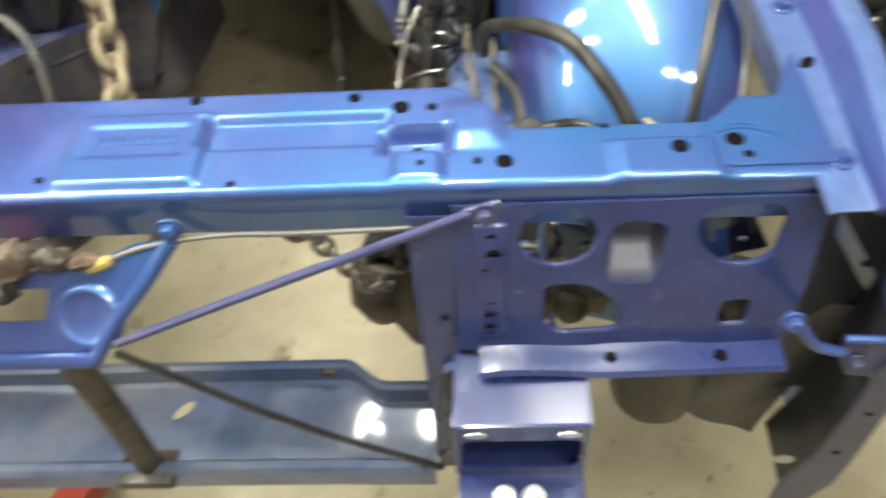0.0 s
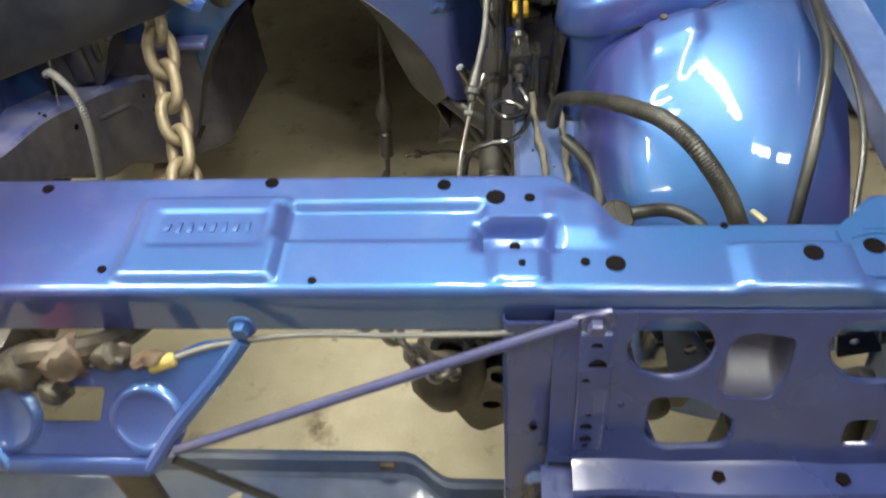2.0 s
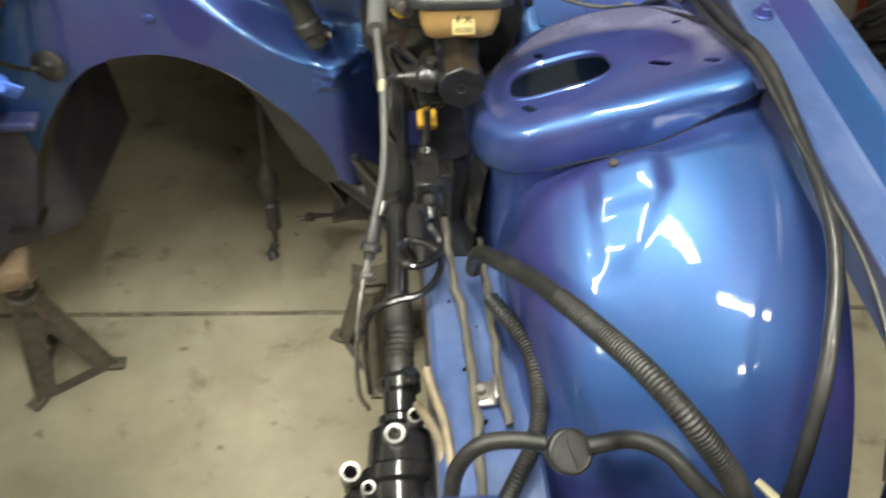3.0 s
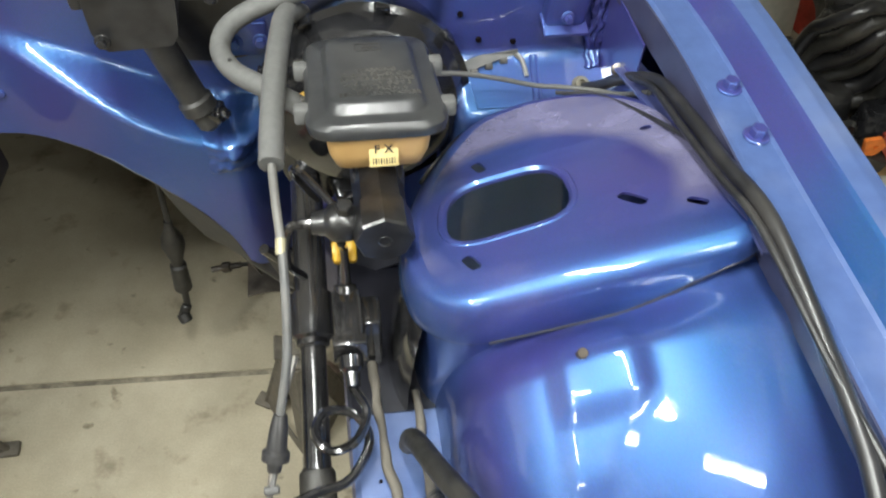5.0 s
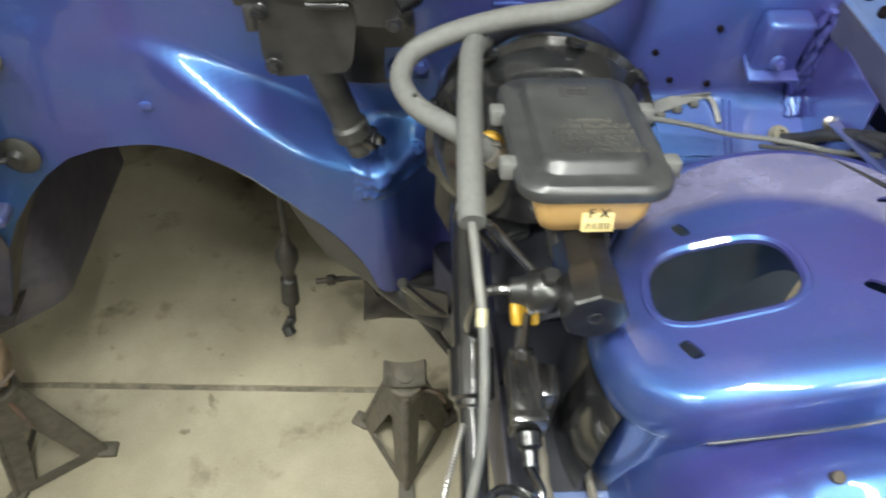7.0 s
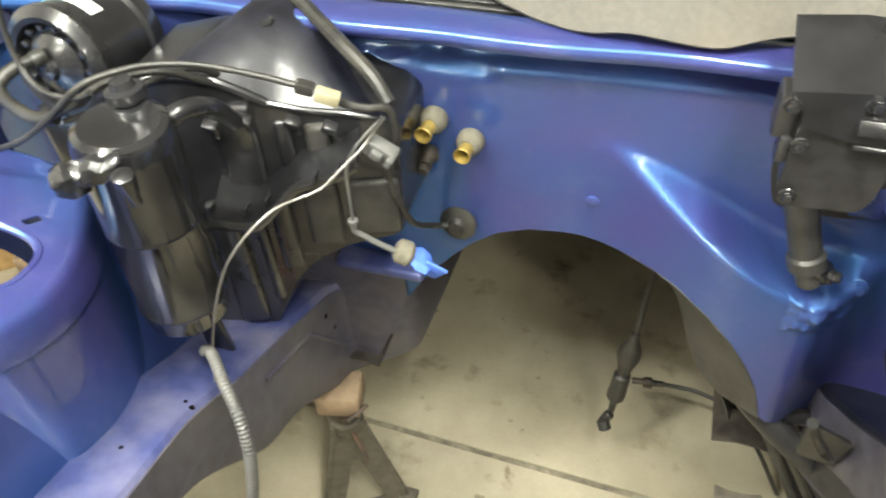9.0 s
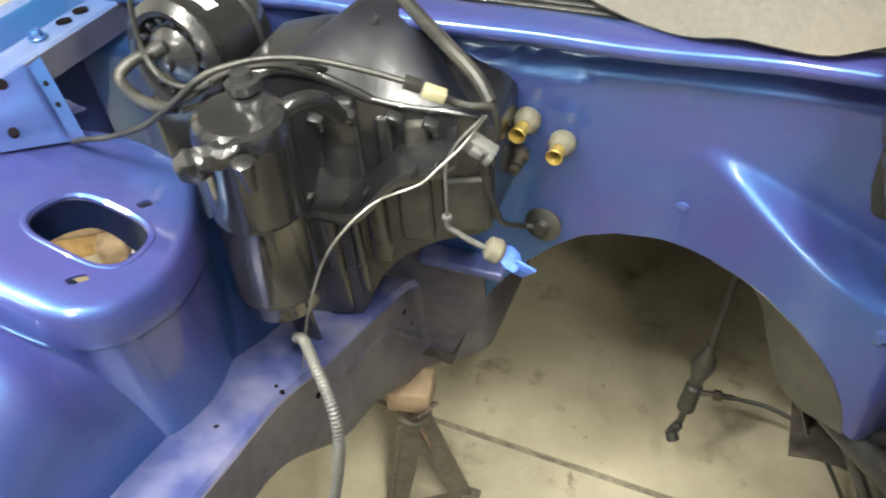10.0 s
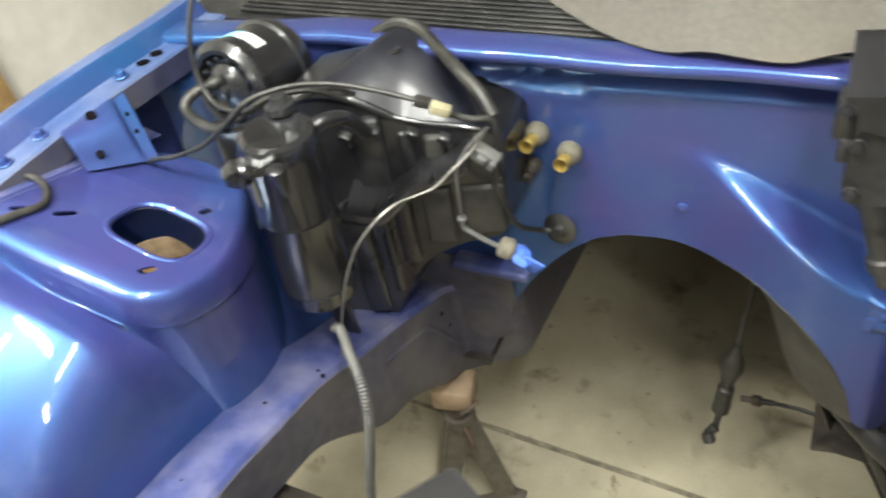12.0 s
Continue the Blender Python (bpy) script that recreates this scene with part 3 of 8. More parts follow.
# front panel beside the radiator opening, both sides
for s in (1, -1):
    def panel_fn(a, z, w, s=s):
        return s * a, 0.684 - (1.165 - z) * 0.235 + w, z

    outline = [(0.452, 1.168), (0.80, 1.168), (0.80, 1.06), (0.792, 0.984), (0.452, 0.984)]
    holes = [ring(0.553, 1.128, 0.0395, 0.0350), rounded([(0.680, 1.138), (0.694, 1.158), (0.756, 1.162), (0.770, 1.144), (0.761, 1.102), (0.744, 1.090), (0.712, 1.090), (0.688, 1.110)], 0.014), rounded([(0.540, 1.072), (0.584, 1.072), (0.624, 1.042), (0.620, 1.008), (0.556, 1.004), (0.538, 1.018)], 0.012), rounded([(0.720, 1.045), (0.750, 1.047), (0.751, 1.013), (0.720, 1.011)], 0.008), rounded([(0.604, 1.141), (0.622, 1.147), (0.656, 1.140), (0.656, 1.095), (0.647, 1.070), (0.604, 1.072), (0.597, 1.090), (0.599, 1.120)], 0.008), ring(0.492, 1.108, 0.009, 0.008, 16), ring(0.490, 1.128, 0.005, 0.005, 12), ring(0.486, 1.030, 0.005, 0.013, 14), ring(0.508, 1.030, 0.003, 0.003, 10), ring(0.516, 1.062, 0.0035, 0.003, 10)]
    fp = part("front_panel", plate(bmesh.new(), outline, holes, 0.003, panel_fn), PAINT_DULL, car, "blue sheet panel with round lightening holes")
    for h, r in ((holes[0], 0.0030), (holes[1], 0.0026), (holes[2], 0.0030), (holes[3], 0.0022)):
        b = bmesh.new()
        tube(b, [panel_fn(p, q, 0.0035) for p, q in h + h[:1]], r, 8, smooth=False)
        part("rolled_rim", b, PAINT_DULL, fp)
    b = bmesh.new()

    def dimple_fn(u, v, s=s, panel_fn=panel_fn):
        a = 0.594 + 0.066 * u
        z = 1.068 + 0.082 * v
        deep = sst(0.0, 0.50, v) * (1 - sst(0.86, 1.0, v)) * sst(0.0, 0.22, u) * (1 - sst(0.80, 1.0, u))
        return panel_fn(a, z, 0.0025 + 0.026 * deep)

    surf(b, dimple_fn, 20, 20, 0.0015)
    part("pressed_dimple", b, NOSE_DULL, fp, "", 60)
    b = bmesh.new()
    box(b, panel_fn(0.489, 1.075, 0.001), (0.030, 0.010, 0.150), 0.004, pose(0, 0, 0, -13, 0, 0), 3)
    part("reinforcing_strip", b, PAINT_DULL, fp)
    for bz, br, bx in ((1.134, 0.0055, 0.489), (1.112, 0.0085, 0.491), (1.094, 0.004, 0.482), (1.052, 0.003, 0.487), (1.036, 0.006, 0.486), (1.020, 0.006, 0.486), (1.012, 0.003, 0.486)):
        b = bmesh.new()
        lathe(b, panel_fn(bx, bz, -0.0036), (0, -1, -0.235), [(-0.004, br), (0, br), (0.0006, br * 0.92)], 16)
        part("bolt_hole", b, HOLE_SHADE, fp)
    # lip under the panel
    b = bmesh.new()

    def lip_fn(u, v, s=s):
        x = 0.475 + 0.315 * u
        prof = [(0.6445, 0.990), (0.640, 0.9885), (0.612, 0.986), (0.608, 0.980)]
        k = min(2, int(v * 3))
        f = v * 3 - k
        y = prof[k][0] + (prof[k + 1][0] - prof[k][0]) * f
        z = prof[k][1] + (prof[k + 1][1] - prof[k][1]) * f
        return s * x, y + 0.002 * math.sin(u * 9), z + 0.0015 * math.sin(u * 14)

    surf(b, lip_fn, 40, 9, 0.0025)
    lip = part("panel_lip", b, PAINT_DULL, car, "slightly bent blue lip with two holes")
    for hx in (0.612, 0.726):
        b = bmesh.new()
        lathe(b, (s * hx, 0.627, 0.983), (0, 0, 1), [(0, 0.007), (0.006, 0.007), (0.0063, 0.0066)], 5)
        part("bolt_hole", b, HOLE_SHADE, lip)
    # upright between crossbar and lower tray
    b = bmesh.new()

    def post_fn(u, v, s=s):
        z = 1.160 - 0.44 * v
        prof = [(0.408, 0.035), (0.408, 0.0), (0.412, -0.004), (0.452, -0.004), (0.456, 0.0), (0.456, 0.035)]
        k = min(4, int(u * 5))
        f = u * 5 - k
        a = prof[k][0] + (prof[k + 1][0] - prof[k][0]) * f
        d = prof[k][1] + (prof[k + 1][1] - prof[k][1]) * f
        return s * (a + 0.006 * v), 0.683 - 0.055 * v + d, z

    surf(b, post_fn, 15, 12, 0.0025)
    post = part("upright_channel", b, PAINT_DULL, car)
    b = bmesh.new()
    for hz in (1.02, 0.93, 0.84):
        b = bmesh.new()
        lathe(b, (s * 0.438, 0.683 - 0.055 * (1.16 - hz) / 0.44 - 0.0062, hz), (0, -1, 0.12), [(0, 0.004), (0.001, 0.0036)], 12)
        part("bolt_hole", b, HOLE_SHADE, post)
    # frame horn: open box end with a mounting flange
    horn_out = rounded([(0.445, 0.972), (0.588, 0.972), (0.588, 0.85), (0.445, 0.85)], 0.012)
    horn_in = rounded([(0.452, 0.940), (0.581, 0.940), (0.581, 0.872), (0.452, 0.872)], 0.012)
    b = bmesh.new()
    plate(b, horn_out, [horn_in], 0.004, lambda a, z, w, s=s: (s * a, 0.556 + w, z))
    surf(b, lambda u, v, s=s: (s * (0.446 + 0.141 * u), 0.558 + 0.085 * v, 0.971 - 0.004 * math.sin(u * math.pi) + 0.004 * v), 10, 6, 0.003)
    surf(b, lambda u, v, s=s: (s * (0.446 + 0.012 * v), 0.558 + 0.14 * v, 0.971 - 0.12 * u), 6, 6, 0.003)
    surf(b, lambda u, v, s=s: (s * (0.587 - 0.03 * v), 0.558 + 0.14 * v, 0.971 - 0.12 * u), 6, 6, 0.003)
    surf(b, lambda u, v, s=s: (s * (0.446 + 0.141 * u), 0.50 + 0.2 * v, 0.853), 8, 6, 0.003)
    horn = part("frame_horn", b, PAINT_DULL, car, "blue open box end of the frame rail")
    for hx in (0.468, 0.565):
        b = bmesh.new()
        lathe(b, (s * hx, 0.5555, 0.955), (0, -1, 0), [(0, 0.013), (0.0015, 0.0125)], 18, 0.5)
        part("bolt_slot", b, BRIGHT, horn, "bright bare-metal mounting slot")
    for hx in (0.497, 0.53):
        part("horn_bolt", bolt(bmesh.new(), (s * hx, 0.53, 0.856), (0, 0, 1), 0.008), BRIGHT, horn)

# diagonal brace rods
for s in (1, -1):
    b = bmesh.new()
    tube(b, [(s * 0.118, 0.603, 1.072), (s * 0.30, 0.636, 1.128), (s * 0.470, 0.670, 1.174)], 0.0048, 10, 0.03)
    box(b, (s * 0.483, 0.671, 1.176), (0.034, 0.006, 0.018), 0.002, pose(0, 0, 0, 0, -18 * s, 0))
    bolt(b, (s * 0.484, 0.668, 1.176), (0, -1, 0.1), 0.008)
    part("brace_rod", b, ROD_BLUE, car, "thin dark blue diagonal brace rod")
    b = bmesh.new()
    tube(b, [(s * 0.112, 0.603, 1.055), (s * 0.26, 0.61, 0.875), (s * 0.42, 0.615, 0.735)], 0.0045, 8, 0.03)
    part("brace_rod", b, BLACK_SATIN, car, "thin dark lower brace rod")

# hood latch support: a pressed Y-shaped plate hanging from the crossbar
LX = 0.027


def latch_fn(a, z, w):
    drop = (1.15 - z) * 0.70
    return LX + a, 0.668 - drop * 0.76 + w * 0.8, 1.15 - drop - w * 0.6


out = [(0.165, 1.152), (0.145, 1.125), (0.118, 1.085), (0.082, 1.045), (0.062, 1.026), (-0.062, 1.026), (-0.082, 1.045), (-0.118, 1.085), (-0.145, 1.125), (-0.165, 1.152), (-0.12, 1.148), (-0.08, 1.128), (-0.03, 1.120), (0.03, 1.120), (0.08, 1.128), (0.12, 1.148)]
lh = [rounded([(-0.046, 1.100), (0.030, 1.100), (0.022, 1.062), (-0.052, 1.062)], 0.006)]
latch = part("latch_support", plate(bmesh.new(), rounded(out, 0.01, 3), lh, 0.003, latch_fn), PAINT, car, "glossy blue pressed latch support plate")
for s in (1, -1):
    b = bmesh.new()
    tube(b, [latch_fn(s * 0.158, 1.150, -0.001), latch_fn(s * 0.130, 1.108, -0.001), latch_fn(s * 0.095, 1.062, -0.001), latch_fn(s * 0.066, 1.014, -0.001)], 0.0075, 10, 0.01)
    part("rolled_edge", b, PAINT, latch)
    b = bmesh.new()
    c = Vector(latch_fn(s * 0.066, 1.066, 0.001))
    lathe(b, c, (0, -0.8, 0.6), [(0, 0.036), (0.003, 0.034), (0.0055, 0.030), (0.0055, 0.027), (0.003, 0.023), (0.0025, 0.004)], 32)
    part("round_boss", b, PAINT, latch)
    b = bmesh.new()
    bolt(b, (LX + s * 0.158, 0.676, 1.160), (0, -1, 0.1), 0.008)
    part("latch_bolt", b, PAINT, latch)
b = bmesh.new()
box(b, latch_fn(0, 1.016, 0.006), (0.135, 0.026, 0.016), 0.004, pose(0, 0, 0, -30, 0, 0))
part("lower_flange", b, PAINT, latch)
b = bmesh.new()
tube(b, [(LX + 0.03, 0.608, 1.048), (LX + 0.02, 0.612, 0.87), (LX + 0.005, 0.618, 0.735)], 0.016, 10, 0.03, flat=0.55)
box(b, (LX + 0.0, 0.618, 0.735), (0.075, 0.05, 0.02), 0.005)
part("centre_post", b, GREASE, car, "dirty grey-brown centre post")

# lower radiator tray


def tray_fn(u, v):
    x = -0.60 + 1.012 * u
    k = sst(0.285, 0.345, abs(x))
    prof = [(0.760, 0.752), (0.758, 0.776), (0.750, 0.779), (0.744, 0.776), (0.741, 0.748), (0.735, 0.744), (0.628, 0.741), (0.622, 0.748), (0.612, 0.748), (0.606, 0.742), (0.602, 0.715)]
    n = len(prof) - 1
    i = min(n - 1, int(v * n))
    f = v * n - i
    y = prof[i][0] + (prof[i + 1][0] - prof[i][0]) * f
    z = prof[i][1] + (prof[i + 1][1] - prof[i][1]) * f
    return x, y - (0.034 * k if y > 0.70 else 0), z - 0.004 * k


tray = part("lower_tray", surf(bmesh.new(), tray_fn, 80, 40, 0.003), TRAY_DUST, car, "dusty blue lower radiator tray")
b = bmesh.new()
lathe(b, (0.058, 0.70, 0.7405), (0, 0, 1), [(0, 0.018), (0.0035, 0.0175)], 18, 0.42)
part("tray_slot", b, CONCRETE, tray, "slot with the floor showing")
b = bmesh.new()
box(b, (0.262, 0.748, 0.768), (0.020, 0.022, 0.012), 0.002)
part("tray_clip", b, RUST, tray)

# ---- towers, wheelhouses, rails, fenders: both sides ----


def tower_z(a, y):
    return 1.081 + 0.296 * (a - 0.588) - 0.300 * (y - 1.45)


TOWER = rounded([(0.776, 1.264), (0.732, 1.261), (0.64, 1.259), (0.545, 1.263), (0.517, 1.290), (0.510, 1.345), (0.520, 1.395), (0.537, 1.440), (0.564, 1.484), (0.606, 1.538), (0.660, 1.551), (0.713, 1.540), (0.756, 1.505), (0.776, 1.460), (0.776, 1.36)], 0.035, 5)


def grow(loop, d):
    """The loop pushed outwards by d."""
    n = len(loop)
    out = []
    for i in range(n):
        a, b_ = Vector(loop[i - 1]), Vector(loop[(i + 1) % n])
        t = (b_ - a).normalized()
        out.append((loop[i][0] + t.y * -d, loop[i][1] + t.x * d))
    return out


def lip_fade(a, y):
    """The rim of the tower runs out towards the fender."""
    return 1 - 0.55 * sst(0.68, 0.765, a)


def wheelhouse_fn(s):
    xs = [0.822, 0.79, 0.72, 0.66, 0.62, 0.585, 0.56, 0.543, 0.532, 0.526, 0.522]
    rs = [0.466, 0.466, 0.461, 0.447, 0.433, 0.415, 0.392, 0.360, 0.315, 0.25, 0.12]

    def fn(u, v):
        a = radians(2 + 92 * u)
        k = v * (len(xs) - 1)
        i = min(len(xs) - 2, int(k))
        p = [max(0, i - 1), i, i + 1, min(len(xs) - 1, i + 2)]
        t = k - i

        def cr(q):
            return 0.5 * (2 * q[1] + (q[2] - q[0]) * t + (2 * q[0] - 5 * q[1] + 4 * q[2] - q[3]) * t * t + (3 * q[1] - q[0] - 3 * q[2] + q[3]) * t**3)

        x, r = cr([xs[j] for j in p]), cr([rs[j] for j in p])
        yy = 1.30 - r * math.cos(a)
        if s > 0:
            right = 0.628 + 0.036 * max(0.0, min(1.0, (yy - 1.10) / 0.062))
            lug = sst(0.592, 0.610, x) * (1 - sst(right - 0.010, right + 0.014, x)) * (1 - sst(1.212, 1.240, yy))
            r += (0.003 * sst(1.085, 1.115, yy) + 0.0055 * sst(1.142, 1.168, yy)) * lug
        r -= 0.042 * sst(1.190, 1.245, yy) * (1 - 0.65 * sst(0.66, 0.76, x))
        z = 0.70 + r * math.sin(a)
        y = 1.30 - r * math.cos(a)
        return s * x, y, z

    return fn


for s in (1, -1):
    wf = wheelhouse_fn(s)
    wh = part("wheelhouse", surf(bmesh.new(), lambda u, v, wf=wf: wf(u, v * 0.62), 156, 72, 0.003), PAINT, car, "glossy blue bulging wheelhouse", 60)
    part("wheelhouse_inner_panel", surf(bmesh.new(), lambda u, v, wf=wf: wf(u, 0.615 + v * 0.385), 100, 36, 0.003), PAINT, car, "violet-blue inner wall of the wheelhouse", 60)
    b = bmesh.new()
    lathe(b, (s * 0.622, 1.195, 1.130 if s > 0 else 1.105), (0, -0.25, 1), [(-0.006, 0.0045), (0.002, 0.0045), (0.0024, 0.004)], 14)
    part("drain_hole", b, GREASE, wh)

    def tower_fn(a, y, w, s=s):
        return s * a, y, tower_z(a, y) - w

    hole = rounded([(0.531, 1.327), (0.661, 1.334), (0.664, 1.429), (0.546, 1.427)], 0.046, 11)
    slots = [ring(0.588, 1.450, 0.0095, 0.0055, 14, radians(108), 0.5), ring(0.553, 1.305, 0.0105, 0.0055, 14, radians(112), 0.5), ring(0.702, 1.335, 0.0135, 0.006, 14, radians(-52), 0.5), ring(0.747, 1.308, 0.009, 0.0045, 12, radians(-45), 0.5), ring(0.752, 1.439, 0.006, 0.004, 12)]
    b = bmesh.new()
    plate(b, TOWER, [hole] + slots, 0.003, tower_fn)
    o = bmesh.new()
    loops = []
    for d, drop in ((0.0, 0.0), (0.0045, 0.0010), (0.0090, 0.0038), (0.0125, 0.0085), (0.0150, 0.0155), (0.0168, 0.034), (0.0180, 0.052), (0.0165, 0.0565), (0.011, 0.061), (0.007, 0.10), (0.005, 0.17), (-0.004, 0.36)):
        loops.append([o.verts.new((s * q[0], q[1], tower_z(*p) - drop * lip_fade(*p))) for p, q in zip(TOWER, grow(TOWER, d))])
    n = len(TOWER)
    for q, w in zip(loops, loops[1:]):
        for k in range(n):
            o.faces.new((q[k], q[(k + 1) % n], w[(k + 1) % n], w[k]))
    add(b, o)
    bmesh.ops.remove_doubles(b, verts=b.verts, dist=0.0002)
    tw = part("strut_tower", b, PAINT, car, "glossy blue strut tower with a large oval opening", 40)
    b = bmesh.new()
    surf(b, lambda u, v, s=s: (s * (0.768 + 0.028 * v), 1.235 + 0.34 * u, min(tower_z(0.770, 1.235 + 0.34 * u) - 0.003 + 0.010 * v * v, 1.186)), 20, 6, -0.003)
    part("apron_shelf", b, RAIL_DUST, car, "dusty shelf between strut tower and fender")
    if s > 0:
        b = bmesh.new()
        plate(b, grow(TOWER, -0.001), [grow(hole, 0.004)] + slots, 0.0003, lambda a, y, w, s=s: tower_fn(a, y, w - 0.0008))
        part("dust_film", b, DUST_FILM, tw, "dull lavender dust round the rear of the tower")
    b = bmesh.new()
    line = [tower_fn(p, q, 0.004) for p, q in hole]
    tube(b, line + line[:1], 0.0055, 8, smooth=False)
    part("rolled_rim", b, PAINT, tw)
    b = bmesh.new()
    line = [(s * q[0], q[1], tower_z(*p) - 0.0545 * lip_fade(*p)) for p, q in zip(TOWER, grow(TOWER, 0.0178)) if p[1] < 1.275 and 0.56 < p[0] < 0.772]
    tube(b, line, 0.0013, 6, smooth=False)
    part("seam_sealer", b, BLUE_BLACK if s > 0 else PAINT, tw, "dark seam sealer line" if s > 0 else "")

    if s > 0:
        # Black sheet below the rim: paint and the deep shade there in one
        b = bmesh.new()
        rows_ = []
        for d, drop in ((0.0155, 0.060), (0.019, 0.075), (0.026, 0.13), (0.031, 0.20), (0.032, 0.34)):
            rows_.append([b.verts.new((q[0], q[1], tower_z(*p) - drop)) for p, q in zip(TOWER, grow(TOWER, d)) if p[0] < 0.62 and p[1] > 1.285])
        for q, w in zip(rows_, rows_[1:]):
            for k in range(len(q) - 1):
                if (q[k].co - q[k + 1].co).length < 0.2:
                    b.faces.new((q[k], q[k + 1], w[k + 1], w[k]))
        part("inner_apron", b, BLACK_METAL, car, "black inner apron beside the tower, shade painted in")
    # frame rail: from the horn back past the tower, then down under the firewall
    rail_line = [(0.64, 0.945), (0.80, 0.918), (1.0, 0.908), (1.25, 0.900), (1.42, 0.888), (1.50, 0.865), (1.58, 0.80), (1.70, 0.70), (1.85, 0.62), (2.3, 0.56)]
    if s < 0:
        rail_line = [(0.64, 0.945), (0.80, 0.920), (1.0, 0.908), (1.18, 0.888), (1.27, 0.864), (1.36, 0.842), (1.44, 0.820), (1.548, 0.776), (1.724, 0.690), (1.85, 0.63), (2.3, 0.56)]
    rl = spline([(0, y, z) for y, z in rail_line], 0.02)

    def rail_fn(u, v, s=s, rl=rl):
        p = rl[min(len(rl) - 1, int(round(u * (len(rl) - 1))))]
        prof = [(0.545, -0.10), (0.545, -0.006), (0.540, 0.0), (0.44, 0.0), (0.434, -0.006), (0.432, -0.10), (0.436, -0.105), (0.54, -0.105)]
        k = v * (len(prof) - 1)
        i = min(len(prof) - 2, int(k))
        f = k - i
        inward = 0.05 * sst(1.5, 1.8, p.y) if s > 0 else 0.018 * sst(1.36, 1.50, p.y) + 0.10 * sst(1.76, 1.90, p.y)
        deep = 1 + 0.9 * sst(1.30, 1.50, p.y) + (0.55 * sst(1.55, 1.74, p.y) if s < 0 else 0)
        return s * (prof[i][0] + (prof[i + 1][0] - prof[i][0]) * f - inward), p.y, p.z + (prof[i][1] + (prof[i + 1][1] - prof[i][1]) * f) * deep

    rail = part("frame_rail", surf(bmesh.new(), lambda u, v: rail_fn(u, v * 4 / 7), len(rl) - 1, 12, 0.003), RAIL_DUST if s < 0 else TOP_SHEEN_DUST, car, "dusty violet-blue frame rail with small holes")
    # Inner side in a duller, darker blue than the rail top
    part("rail_inner_side", surf(bmesh.new(), lambda u, v: rail_fn(u, 4 / 7 + v * 3 / 7), len(rl) - 1, 9, 0.003), DULL_SIDE_BLUE, rail, "dull darker inner side of the rail")
    for hx, hy, r in ((0.479, 1.317, 0.005), (0.504, 1.33, 0.007), (0.436, 1.399, 0.006), (0.448, 1.405, 0.004), (0.487, 1.031, 0.006), (0.46, 1.20, 0.004), (0.49, 1.16, 0.003), (0.47, 1.10, 0.005)):
        q = min(rl, key=lambda p: abs(p.y - hy))
        b = bmesh.new()
        r *= 0.6
        lathe(b, (s * hx, hy, q.z - 0.004), (0, 0, 1), [(0, r), (0.0048, r), (0.005, r * 0.95)], 14, 0.75)
        part("bolt_hole", b, HOLE_SHADE, rail)

    b = bmesh.new()
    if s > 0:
        # Dark sheet over the rear rail: overspray plus shade put into the colour
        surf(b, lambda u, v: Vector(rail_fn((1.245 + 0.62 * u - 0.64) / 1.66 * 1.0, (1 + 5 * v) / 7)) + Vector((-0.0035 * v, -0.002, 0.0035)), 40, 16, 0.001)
        part("rail_shade_coat", b, BLUE_BLACK, rail, "black overspray and painted shade over the rear rail")
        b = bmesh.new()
        # Web coloured blue-black to carry on the painted shade
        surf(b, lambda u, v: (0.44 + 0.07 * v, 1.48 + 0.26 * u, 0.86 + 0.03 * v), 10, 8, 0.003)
        part("apron_web", b, BLUE_BLACK, car, "blue-black web behind the tower, shade painted in")
    else:
        surf(b, lambda u, v: (-0.522 - 0.10 * v, 1.42 + 0.32 * u, 0.812 - 0.155 * u + 0.20 * v * v), 12, 8, 0.003)
        part("apron_web", b, PAINT, car, "blue web between rail and tower")
        b = bmesh.new()
        tube(b, [(-0.4155, 1.520, 0.728), (-0.4145, 1.545, 0.716), (-0.414, 1.640, 0.671), (-0.414, 1.656, 0.661), (-0.414, 1.672, 0.640), (-0.414, 1.755, 0.512), (-0.4145, 1.768, 0.494)], 0.0055, 10, 0.01)
        part("pressed_bead", b, DULL_SIDE_BLUE, rail, "raised bead pressed into the rail side")
        for at, r in (((-0.4185, 1.446, 0.767), 0.006), ((-0.4175, 1.462, 0.752), 0.0035), ((-0.413, 1.715, 0.640), 0.005), ((-0.413, 1.735, 0.585), 0.004)):
            b = bmesh.new()
            lathe(b, at, (1, 0, 0.05), [(-0.004, r), (0.001, r), (0.0012, r * 0.9)], 12)
            part("bolt_hole", b, HOLE_SHADE, rail)
    # fender: bolted inner flange, step and rolled outer skin
    sec = [(0.789, 1.150), (0.790, 1.186), (0.793, 1.190), (0.825, 1.1905), (0.828, 1.193), (0.843, 1.2175), (0.846, 1.2205), (0.861, 1.2225), (0.873, 1.221), (0.880, 1.214), (0.890, 1.18), (0.912, 1.08), (0.926, 0.95), (0.925, 0.80), (0.915, 0.70)]

    def fender_fn(u, v, s=s, sec=sec):
        y = 0.645 + 1.16 * u
        k = v * (len(sec) - 1)
        i = min(len(sec) - 2, int(k))
        f = k - i
        x = sec[i][0] + (sec[i + 1][0] - sec[i][0]) * f
        z = sec[i][1] + (sec[i + 1][1] - sec[i][1]) * f
        low = 1 - sst(0.64, 0.86, y)
        if z < 1.0:
            z = max(z, 0.70 + 0.40 * math.sqrt(max(0.0, 1 - ((y - 1.33) / 0.42) ** 2)))
